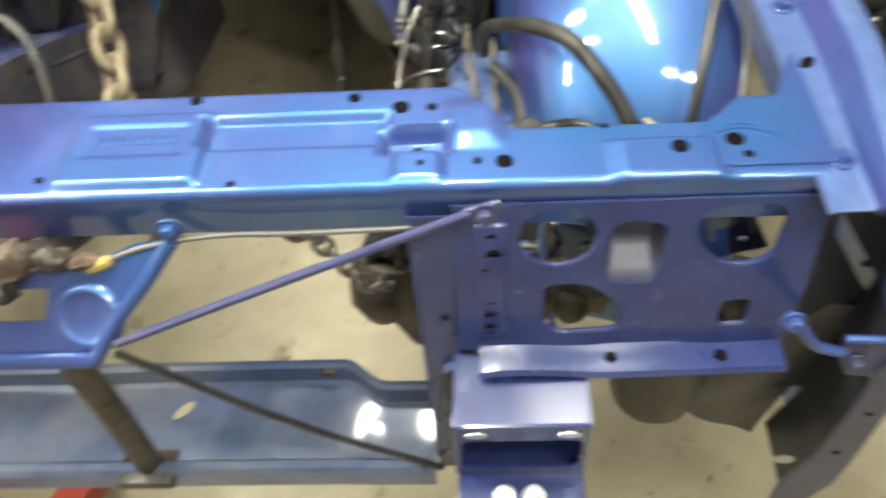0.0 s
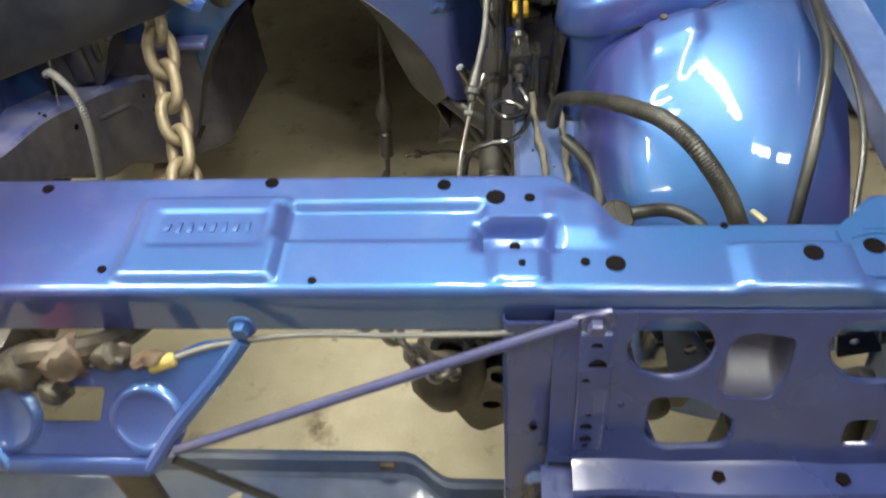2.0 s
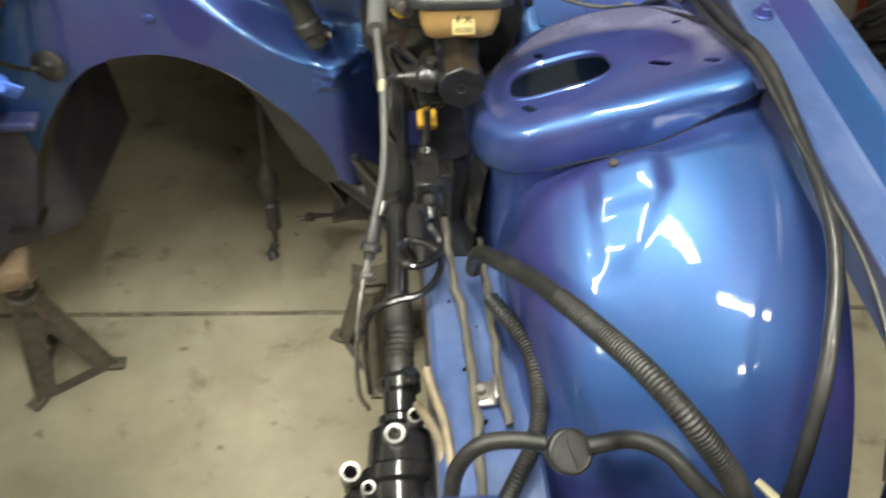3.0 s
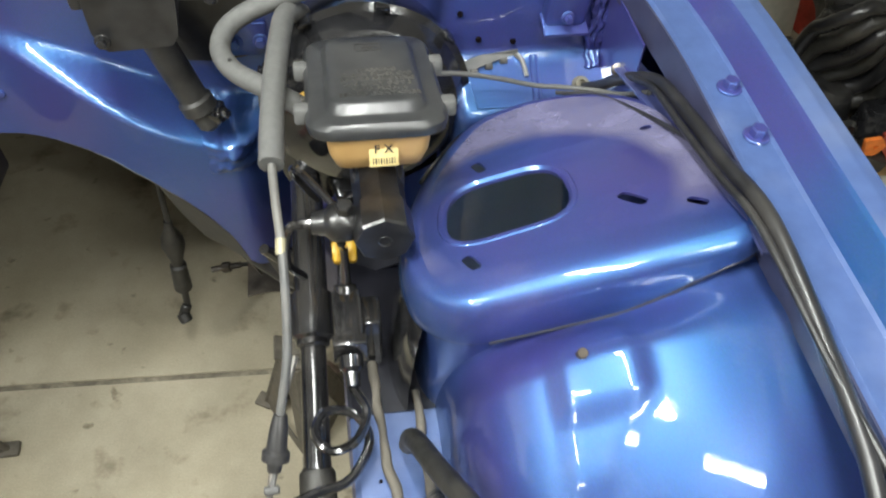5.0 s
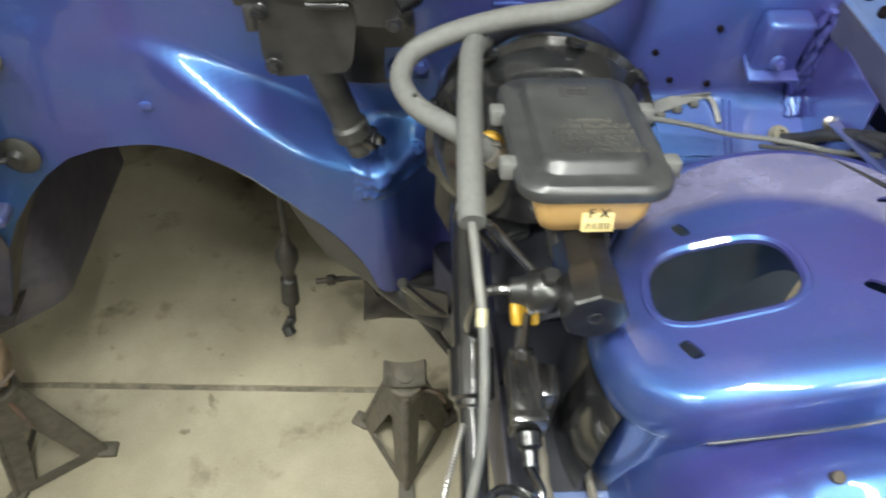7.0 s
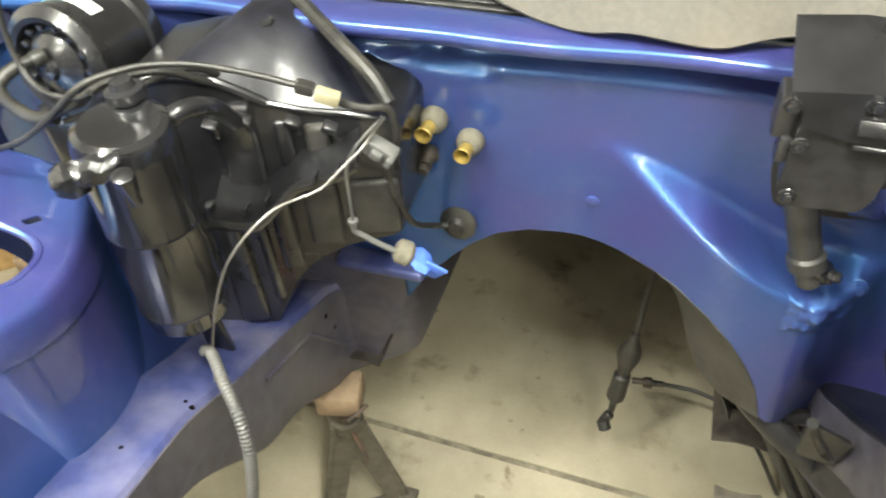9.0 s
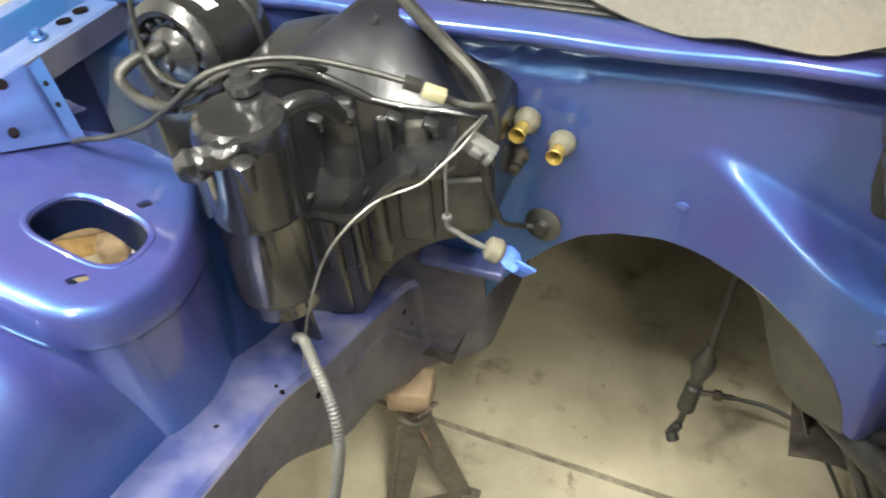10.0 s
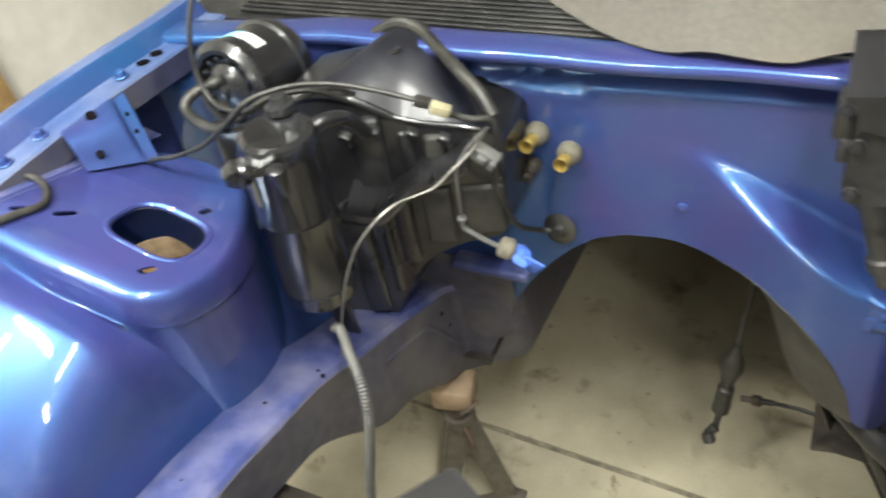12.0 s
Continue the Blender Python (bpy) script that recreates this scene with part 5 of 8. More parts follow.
box(b, (0.436, 1.398, 1.026), (0.011, 0.024, 0.020), 0.004, pose(0, 0, 0, 30, 0, 0))
box(b, (0.451, 1.398, 1.026), (0.010, 0.024, 0.020), 0.004, pose(0, 0, 0, 30, 0, 0))
part("plug", b, YELLOW, cv, "yellow plastic electrical plug")
b = bmesh.new()
tube(b, [(0.441, 1.37, 1.075), (0.4425, 1.385, 1.05), (0.4425, 1.378, 1.02), (0.441, 1.372, 1.0)], 0.0045, 8, 0.006)
part("brake_line", b, BLACK_METAL, cv)

coil = solo("coiled_brake_line", tube(bmesh.new(), [(0.44, 1.275, 0.965), (0.452, 1.255, 0.95), (0.440, 1.225, 0.952), (0.415, 1.215, 0.955), (0.400, 1.235, 0.955), (0.412, 1.258, 0.952), (0.440, 1.255, 0.945), (0.452, 1.230, 0.935), (0.43, 1.195, 0.93), (0.395, 1.185, 0.93), (0.365, 1.175, 0.92), (0.355, 1.16, 0.88), (0.356, 1.15, 0.78)], 0.0048, 8, 0.005), BLACK_METAL, "looped black brake line between rail and shaft", "brake line")
b = bmesh.new()
tube(b, [(0.345, 1.215, 0.62), (0.338, 1.18, 0.74), (0.345, 1.20, 0.86), (0.365, 1.26, 0.94), (0.385, 1.32, 0.96)], 0.0035, 8, rib=0.0007, pitch=0.003)
solo("spring_wrapped_line", b, STEEL, "thin spring-wrapped steel line hanging by the shaft", "brake line")

# grey sleeve and throttle cable in front of the booster
sl = thing("throttle_cable", "pale cable in a thick grey foam sleeve", "cable", (0.385, 1.3, 1.0))
b = bmesh.new()
tube(b, [(0.418, 1.662, 1.128), (0.408, 1.635, 1.150), (0.400, 1.607, 1.158), (0.392, 1.52, 1.166), (0.388, 1.45, 1.166), (0.386, 1.397, 1.160)], 0.0115, 14, 0.008)
part("sleeve", b, GREY_RUBBER, sl)
b = bmesh.new()
tube(b, [(0.386, 1.402, 1.160), (0.388, 1.36, 1.150), (0.391, 1.31, 1.128), (0.388, 1.25, 1.085), (0.376, 1.205, 1.045)], 0.0040, 10, 0.006)
part("inner_cable", b, WIRE_GREY, sl)
b = bmesh.new()
lathe(b, (0.378, 1.211, 1.051), (-0.2, -0.7, -0.7), [(0, 0.006), (0.012, 0.008), (0.03, 0.009), (0.033, 0.012), (0.040, 0.012), (0.042, 0.007), (0.05, 0.006)], 14)
part("ferrule", b, BLACK_SATIN, sl)
b = bmesh.new()
cyl(b, (0.372, 1.186, 1.018), (0.3645, 1.166, 1.004), 0.0025, n=8)
cyl(b, (0.358, 1.165, 1.003), (0.371, 1.165, 1.003), 0.004, n=10, bevel=0.001)
part("end_pin", b, WIRE_GREY, sl)
b = bmesh.new()
cyl(b, (0.3895, 1.318, 1.1325), (0.3903, 1.330, 1.139), 0.0047, n=10)
part("band", b, CREAM, sl)

vh = thing("vacuum_hose", "thick grey rubber vacuum hose curling to the booster", "hose", (0.346, 1.56, 1.136))
b = bmesh.new()
tube(b, [(0.430, 1.505, 1.115), (0.405, 1.512, 1.130), (0.376, 1.528, 1.139), (0.346, 1.560, 1.136), (0.332, 1.600, 1.135), (0.345, 1.632, 1.142), (0.385, 1.642, 1.158), (0.44, 1.638, 1.178), (0.505, 1.625, 1.199), (0.555, 1.650, 1.215), (0.60, 1.700, 1.222), (0.63, 1.728, 1.215)], 0.0108, 14, 0.008)
part("hose", b, GREY_RUBBER, vh)
for p, q in (((0.422, 1.507, 1.1195), (0.413, 1.5095, 1.125)), ((0.600, 1.700, 1.222), (0.607, 1.708, 1.221))):
    b = bmesh.new()
    cyl(b, p, q, 0.0122, n=18, bevel=0.001)
    box(b, (Vector(p) + Vector(q)) / 2 + Vector((0, 0, 0.013)), (0.008, 0.006, 0.006), 0.001)
    part("clamp", b, STEEL, vh, "small steel hose clamp")
b = bmesh.new()
cyl(b, (0.345, 1.5605, 1.1452), (0.3445, 1.5645, 1.1452), 0.0028, n=8)
part("moulded_mark", b, RUBBER, vh)

# wiper motor with its cover, and the steering column stub
wm = thing("wiper_motor", "dusty black wiper motor housing on the firewall", "wiper motor", (0.26, 1.74, 1.12))
b = bmesh.new()
out = rounded([(0.194, 1.205), (0.194, 1.125), (0.204, 1.101), (0.276, 1.106), (0.284, 1.120), (0.290, 1.170), (0.289, 1.200)], 0.006, 4)
plate(b, out, [], 0.12, lambda x, z, w: (x, 1.645 + w, z + 0.25 * w))
part("gear_cover", b, BLACK_SATIN, wm)
b = bmesh.new()
top = rounded([(0.176, 1.243), (0.192, 1.224), (0.194, 1.206), (0.244, 1.195), (0.287, 1.196), (0.292, 1.168), (0.320, 1.166), (0.334, 1.182), (0.312, 1.226), (0.297, 1.247), (0.240, 1.250)], 0.004, 3)
plate(b, top, [], 0.10, lambda x, z, w: (x, 1.638 + w, z + 0.22 * w))
part("housing", b, BLACK_GLOSS, wm)
b = bmesh.new()
box(b, (0.264, 1.636, 1.2155), (0.046, 0.012, 0.016), 0.003, pose(0, 0, 0, -25, 0, 0))
box(b, (0.264, 1.640, 1.190), (0.040, 0.010, 0.006), 0.002, pose(0, 0, 0, -25, 0, 0))
part("raised_step", b, BLACK_GLOSS, wm)
for x, z in ((0.182, 1.228), (0.200, 1.184), (0.205, 1.120), (0.250, 1.238), (0.306, 1.238), (0.327, 1.170)):
    b = bmesh.new()
    bolt(b, (x, 1.6395, z), (0, -1, 0.25), 0.0055)
    part("cover_screw", b, BLACK_METAL, wm)
b = bmesh.new()
cyl(b, (0.318, 1.655, 1.188), (0.345, 1.680, 1.184), 0.020, n=20, bevel=0.004)
box(b, (0.338, 1.672, 1.172), (0.016, 0.03, 0.040), 0.004)
part("motor_can", b, BLACK_GLOSS, wm)
b = bmesh.new()
box(b, (0.184, 1.668, 1.205), (0.022, 0.035, 0.050), 0.004)
box(b, (0.188, 1.655, 1.170), (0.012, 0.02, 0.030), 0.003)
part("wiring_plug", b, BLACK_SATIN, wm)

sc = thing("steering_column_stub", "black steering column stub through the firewall", "steering column", (0.28, 1.71, 0.93))
b = bmesh.new()
lathe(b, (0.228, 1.735, 1.085), (0.30, -0.16, -0.86), [(0, 0.020), (0.12, 0.019), (0.124, 0.023), (0.140, 0.023), (0.144, 0.017), (0.165, 0.015), (0.17, 0.010)], 20)
part("column_tube", b, DUSTY_BLACK, sc)
b = bmesh.new()
box(b, (0.284, 1.712, 0.948), (0.034, 0.030, 0.026), 0.005, pose(0, 0, 0, 15, 20, 0))
bolt(b, (0.300, 1.700, 0.955), (1, -0.5, 0.4), 0.007)
part("coupling", b, BLACK_METAL, sc)
b = bmesh.new()


def lump_fn(u, v):
    x, z = 0.262 + 0.108 * u, 0.838 + 0.088 * v
    edge = min(1.0, 5 * min(u, 1 - u, v, 1 - v))
    h = noise.noise(Vector((x * 46 + z * 20, z * 62, 3.1))) + 0.5 * noise.noise(Vector((x * 110, z * 130, 8.0)))
    return x, firewall_y(x, z) - edge * (0.004 + 0.009 * max(0.0, h + 0.15)) + 0.003 * (1 - edge), z


surf(b, lump_fn, 40, 34, -0.002)
part("sealer_lump", b, PAINT, fw, "lumpy blue painted sealer below the column", 70)
# Black patch on the firewall for the shadow round the column top
pad_ = [(0.205, 1.115), (0.212, 1.03), (0.225, 0.985), (0.30, 0.978), (0.345, 0.985), (0.352, 1.075), (0.33, 1.115)]
b = bmesh.new()
plate(b, rounded(pad_, 0.012, 3), [], 0.004, lambda x, z, w: (x, firewall_y(x, z) - 0.006 + w, z))
part("shade_patch", b, BLACK_SATIN, fw, "black patch behind the wiper motor, painted shade")

# steering shaft and gear
ss = thing("steering_shaft", "greasy black steering shaft beside the frame rail", "steering shaft", (0.395, 1.25, 0.85))
b = bmesh.new()
cyl(b, (0.405, 1.560, 0.965), (0.400, 1.36, 0.905), 0.019, n=18, bevel=0.003)
lathe(b, (0.4015, 1.42, 0.923), (-0.02, -0.95, -0.29), [(0, 0.024), (0.05, 0.024), (0.055, 0.018)], 18)
part("upper_joint", b, BLACK_METAL, ss)
b = bmesh.new()
cyl(b, (0.400, 1.37, 0.906), (0.396, 1.20, 0.868), 0.0145, n=18)
part("shaft_tube", b, BLACK_METAL, ss)
b = bmesh.new()
prof = []
prof += [(0, 0.015), (0.006, 0.019), (0.050, 0.0195)]
for k in range(5):
    prof += [(0.052 + k * 0.0075, 0.0195), (0.0555 + k * 0.0075, 0.0175)]
prof += [(0.092, 0.0195), (0.108, 0.018)]
lathe(b, (0.396, 1.235, 0.872), (-0.01, -0.97, -0.2), prof, 20)
part("bellows", b, RUBBER, ss, "ribbed black rubber bellows")
b = bmesh.new()
lathe(b, (0.395, 1.13, 0.852), (-0.01, -0.97, -0.2), [(0, 0.016), (0.01, 0.026), (0.022, 0.026), (0.026, 0.020), (0.05, 0.020), (0.055, 0.027), (0.066, 0.027)], 20)
bolt(b, (0.408, 1.115, 0.872), (0.3, 0.1, 1), 0.008)
part("rag_joint", b, BLACK_METAL, ss)

sg = thing("steering_gear", "greasy black power steering gear bolted to the rail", "steering gear", (0.39, 0.95, 0.75))
b = bmesh.new()
lathe(b, (0.393, 1.065, 0.842), (-0.02, -0.97, -0.1), [(0, 0.026), (0.01, 0.036), (0.05, 0.038), (0.055, 0.043), (0.07, 0.043), (0.075, 0.038), (0.17, 0.040), (0.18, 0.034)], 26)
lathe(b, (0.365, 0.95, 0.86), (-0.3, 0, -1), [(0, 0.036), (0.01, 0.042), (0.08, 0.040), (0.10, 0.026), (0.16, 0.020)], 22)
box(b, (0.418, 0.955, 0.81), (0.06, 0.12, 0.10), 0.014)
part("housing", b, BLACK_METAL, sg)
b = bmesh.new()
lathe(b, (0.350, 0.885, 0.86), (-0.2, -0.3, -1), [(0, 0.02), (0.01, 0.045), (0.05, 0.055), (0.09, 0.05), (0.12, 0.025)], 12)
part("pitman_cover", b, GREASE, sg, "rusty greasy lower housing")
b = bmesh.new()
plate(b, rounded([(0.300, 0.745), (0.318, 0.790), (0.372, 0.815), (0.425, 0.780), (0.425, 0.640), (0.378, 0.592), (0.362, 0.610), (0.338, 0.690)], 0.012, 4), [ring(0.395, 0.70, 0.014)], 0.05, lambda x, z, w: (x, 0.865 + w + (0.75 - z) * 0.15, z))
bmesh.ops.bevel(b, geom=[e for e in b.edges if e.is_manifold and e.calc_face_angle(0) > 1.0], offset=0.004, segments=2, affect="EDGES")
part("pitman_arm", b, GREASE, sg, "brown greasy pitman arm")
for x, z, r, d in ((0.352, 0.865, 0.036, 0.05), (0.402, 0.885, 0.040, 0.04), (0.415, 0.800, 0.030, 0.05)):
    b = bmesh.new()
    lathe(b, (x, 0.90, z), (-0.15, -1, 0.12), [(0, r), (d * 0.5, r), (d * 0.6, r * 0.8), (d, r * 0.75), (d, r * 0.45), (d * 0.8, r * 0.4)], 20)
    part("end_cap", b, BLACK_GLOSS, sg)
for px, py, pz, r in ((0.388, 1.038, 0.884, 0.0125), (0.412, 1.058, 0.886, 0.010), (0.338, 1.006, 0.862, 0.0125), (0.36, 0.968, 0.905, 0.008)):
    b = bmesh.new()
    lathe(b, (px, py, pz - 0.02), (0, -0.1, 1), [(0, r), (0.018, r), (0.02, r * 0.93), (0.0195, r * 0.62), (0.004, r * 0.58)], 20)
    port = part("port", b, STEEL, sg, "machined hydraulic port")
    b = bmesh.new()
    lathe(b, (px, py, pz - 0.012), (0, -0.1, 1), [(0, r * 0.57), (0.002, r * 0.57)], 16)
    part("bore", b, HOLE_SHADE, port)
b = bmesh.new()
tube(b, [(0.338, 1.006, 0.85), (0.340, 0.995, 0.80), (0.345, 0.98, 0.72)], 0.011, 10)
part("stud", b, BLACK_METAL, sg)
b = bmesh.new()
tube(b, [(0.426, 1.088, 0.930), (0.432, 1.062, 0.925), (0.442, 1.030, 0.915), (0.446, 0.985, 0.905), (0.440, 0.93, 0.89)], 0.0058, 10, 0.006)
part("pressure_line", b, CHAIN, sg, "bare tan metal pressure line")
b = bmesh.new()
tube(b, [(0.414, 1.058, 0.905), (0.424, 1.035, 0.915), (0.437, 1.005, 0.905), (0.440, 0.94, 0.88)], 0.0055, 10, 0.006)
part("return_line", b, CHAIN, sg)

# hoses and clips over the front of the rail
b = bmesh.new()
tube(b, [(0.490, 1.222, 0.935), (0.491, 1.212, 0.970), (0.495, 1.190, 1.002), (0.507, 1.148, 1.038), (0.532, 1.082, 1.085), (0.548, 1.030, 1.117)], 0.0100, 14, 0.006)
ch = thing("corrugated_hose", "black corrugated hose arching over the frame rail", "hose", (0.49, 1.21, 0.91))
part("rubber_cuff", b, RUBBER, ch)
b = bmesh.new()
tube(b, [(0.545, 1.040, 1.112), (0.558, 0.992, 1.141), (0.579, 0.925, 1.175), (0.605, 0.878, 1.172), (0.645, 0.858, 1.115), (0.668, 0.850, 1.05), (0.68, 0.845, 0.97)], 0.0102, 14, rib=0.0008, pitch=0.0036)
part("ribbed_length", b, RUBBER, ch)
b = bmesh.new()
tube(b, [(0.505, 1.160, 0.955), (0.520, 1.125, 0.962), (0.537, 1.085, 0.962), (0.541, 1.035, 0.955), (0.532, 0.99, 0.945), (0.51, 0.955, 0.93), (0.49, 0.93, 0.90)], 0.0098, 14, rib=0.0010, pitch=0.004)
solo("ribbed_drain_hose", b, RUBBER, "short black ribbed hose beside the frame rail", "hose")
vp = thing("vapour_valve", "dusty grey round vapour valve with rubber hoses", "valve", (0.544, 0.935, 1.0))
b = bmesh.new()
lathe(b, (0.544, 0.942, 1.012), (0.15, -0.45, 0.9), [(0, 0.015), (0.002, 0.020), (0.008, 0.0212), (0.0085, 0.019), (0.011, 0.019), (0.0115, 0.0212), (0.018, 0.0208), (0.019, 0.020), (0.020, 0.0182), (0.0195, 0.0174), (0.0198, 0.0034)], 30)
body_ = part("body", b, RUBBER, vp, "", 20)
b = bmesh.new()
box(b, Vector((0.544, 0.942, 1.012)) + Vector((0.15, -0.45, 0.9)).normalized() * 0.0203, (0.0016, 0.032, 0.0016), 0.0004, Vector((0.15, -0.45, 0.9)).to_track_quat("Z", "Y").to_matrix().to_4x4())
part("moulded_seam", b, RUBBER, body_)
b = bmesh.new()
tube(b, [(0.525, 0.945, 1.025), (0.495, 0.95, 1.025), (0.465, 0.95, 1.015), (0.445, 0.94, 0.985), (0.44, 0.92, 0.94)], 0.0082, 12)
part("inlet_hose", b, RUBBER, vp)
b = bmesh.new()
tube(b, [(0.562, 0.938, 1.028), (0.600, 0.942, 1.030), (0.630, 0.930, 1.028), (0.655, 0.905, 1.015), (0.690, 0.88, 0.99), (0.73, 0.85, 0.95)], 0.0086, 12)
part("outlet_hose", b, RUBBER, vp)
b = bmesh.new()
surf(b, lambda u, v: (0.56 + 0.12 * u, 0.86 + 0.04 * v, 1.02 - 0.05 * v + 0.012 * math.sin(u * 3.1)), 10, 4, 0.003)
solo("canister_bracket", b, STEEL, "bare grey metal bracket behind the front panel", "bracket")
b = bmesh.new()
lathe(b, (0.70, 0.710, 0.955), (0, 0, -1), [(0, 0.04), (0.01, 0.056), (0.13, 0.060), (0.185, 0.055), (0.215, 0.040), (0.230, 0.014)], 30)
solo("vapour_canister", b, RUBBER, "dusty black round canister under the front panel", "canister")
b = bmesh.new()
box(b, (0.672, 0.857, 1.105), (0.007, 0.020, 0.004), 0.002, pose(0, 0, 0, 0, 0, 35))
solo("hose_clip", b, CREAM, "small pale clip on the corrugated hose", "clip")
rb = thing("rail_bracket", "bright bracket and dusty strips lying on the frame rail", "bracket", (0.485, 1.06, 0.908))
b = bmesh.new()
box(b, (0.487, 1.062, 0.914), (0.030, 0.030, 0.005), 0.001)
box(b, (0.500, 1.062, 0.922), (0.004, 0.030, 0.018), 0.001)
bolt(b, (0.484, 1.062, 0.916), (0, 0, 1), 0.006)
part("clip", b, STEEL, rb)
for pts in ([(0.462, 1.33, 0.912), (0.468, 1.22, 0.916), (0.478, 1.12, 0.917), (0.476, 1.0, 0.922), (0.47, 0.9, 0.925)], [(0.505, 1.29, 0.912), (0.508, 1.18, 0.915), (0.505, 1.08, 0.918), (0.512, 1.02, 0.918)]):
    b = bmesh.new()
    tube(b, pts, 0.0052, 8, 0.006)
    for q in b.verts:
        q.co += Vector((noise.noise(q.co * 45), 0, 0.4 * noise.noise(q.co * 90))) * 0.0035
    part("peeling_strip", b, UNDERBODY, rb, "dusty peeling strip along the rail", 60)

# wiring harness along the fender
hn = thing("wiring_harness", "black taped wiring harness along the fender flange", "wiring", (0.775, 1.3, 1.17))
b = bmesh.new()
tube(b, [(0.752, 1.610, 1.040), (0.765, 1.595, 1.055), (0.776, 1.565, 1.090), (0.782, 1.50, 1.140), (0.781, 1.42, 1.165), (0.778, 1.34, 1.184), (0.776, 1.256, 1.206), (0.778, 1.153, 1.192), (0.772, 1.046, 1.176), (0.750, 0.962, 1.140), (0.735, 0.91, 1.08), (0.725, 0.87, 1.0)], 0.0070, 12)
part("main_trunk", b, BLACK_SATIN, hn)
b = bmesh.new()
tube(b, [(0.560, 1.592, 1.090), (0.592, 1.592, 1.088), (0.640, 1.596, 1.074), (0.684, 1.597, 1.060), (0.722, 1.590, 1.060), (0.752, 1.572, 1.068), (0.770, 1.550, 1.080), (0.778, 1.50, 1.125)], 0.0030, 10)
part("grey_branch", b, GREY_RUBBER, hn, "grey wire branch")
b = bmesh.new()
tube(b, [(0.772, 1.53, 1.120), (0.772, 1.48, 1.145), (0.768, 1.40, 1.166), (0.766, 1.32, 1.186), (0.766, 1.25, 1.204), (0.774, 1.13, 1.192), (0.786, 1.02, 1.178), (0.784, 0.93, 1.15), (0.770, 0.86, 1.10)], 0.0036, 10)
part("second_trunk", b, BLACK_SATIN, hn)
b = bmesh.new()
tube(b, [(0.70, 1.565, 1.075), (0.735, 1.53, 1.098), (0.760, 1.46, 1.130), (0.772, 1.38, 1.168)], 0.0025, 8)
part("thin_wire", b, BLACK_SATIN, hn)
for p in ((0.776, 1.585, 1.088),):
    b = bmesh.new()
    lathe(b, p, (-0.1, -1, 0.4), [(0, 0.007), (0.002, 0.0078), (0.004, 0.006), (0.005, 0.003), (0.002, 0.002)], 16)
    part("harness_screw", b, STEEL, hn)

# firewall fittings, driver side
b = bmesh.new()
box(b, (0.723, 1.650, 1.142), (0.050, 0.028, 0.064), 0.007, pose(0, 0, 0, 6, 0, 0), 3)
box(b, (0.723, 1.646, 1.1095), (0.054, 0.036, 0.006), 0.002, pose(0, 0, 0, 14, 0, 0))
part("cowl_mount", b, PAINT, fw, "blue welded mount block")
b = bmesh.new()
bolt(b, (0.722, 1.636, 1.126), (0, -1, 0.1), 0.005)
part("mount_bolt", b, PAINT, fw)


def shelf_at(x, z, w=0.0):
    return Vector((x, firewall_y(x, z) - w, z + 0.5 * w))


b = bmesh.new()
surf(b, lambda u, v: shelf_at(0.612 + 0.058 * u + 0.006 * v, 1.030 + 0.012 * u * (1 - v) + 0.016 * (1 - v) - 0.002 * v, 0.0035), 10, 10, 0.002)
af = part("access_cover", b, PAINT, fw, "bright blue cover plate over an access opening")
b = bmesh.new()
surf(b, lambda u, v: shelf_at(0.604 + 0.070 * u, 1.049 + 0.011 * u + 0.007 * v, 0.005), 16, 3, 0.0025)
part("frame_edge", b, WIRE_GREY, af, "bare metal strip along the cover")
for x in (0.618, 0.637, 0.656):
    b = bmesh.new()
    box(b, shelf_at(x, 1.048 + 0.011 * (x - 0.604) / 0.07, 0.006), (0.009, 0.006, 0.007), 0.001, pose(0, 0, 0, -30, 0, 0))
    part("strip_tab", b, DUSTY_BLACK, af)
b = bmesh.new()
tube(b, [shelf_at(0.672, 1.060, 0.005), shelf_at(0.679, 1.056, 0.006), shelf_at(0.683, 1.046, 0.005)], 0.003, 8)
part("bent_end", b, STEEL, af)
for x in (0.692, 0.699):
    b = bmesh.new()
    tube(b, [shelf_at(x, 1.058, 0.001), shelf_at(x - 0.001, 1.042, 0.001), shelf_at(x - 0.002, 1.026, 0.001)], 0.0022, 6)
    part("pressed_rib", b, PAINT, fw)
b = bmesh.new()
lathe(b, shelf_at(0.750, 1.038, 0), (0, -0.6, 0.8), [(0, 0.011), (0.003, 0.011), (0.005, 0.009), (0.010, 0.0085), (0.010, 0.0045), (0.006, 0.004)], 18)
part("grommet", b, CLAY, fw, "dried grey-beige grommet")
random.seed(5)
for k in range(3):
    b = bmesh.new()
    x0 = 0.762 + 0.008 * k
    tube(b, [(x0 + 0.003 * random.uniform(-1, 1), firewall_y(x0, 1.05 + 0.02 * j) - 0.003 - 0.003 * random.random(), 1.048 + 0.0125 * j) for j in range(11)], 0.0042, 8, 0.004)
    for q in b.verts:
        q.co += Vector((noise.noise(q.co * 160), noise.noise(q.co * 160 + Vector((5, 0, 0))), 0)) * 0.004
    part("seam_sealer", b, PAINT, fw, "lumpy painted seam sealer", 60)
b = bmesh.new()
surf(b, lambda u, v: (0.782 - 0.004 * v, 1.540 + 0.122 * u, 1.03 + 0.125 * v), 10, 8, 0.002)
part("apron_side", b, PAINT, car, "blue inner apron behind the tower")
b = bmesh.new()
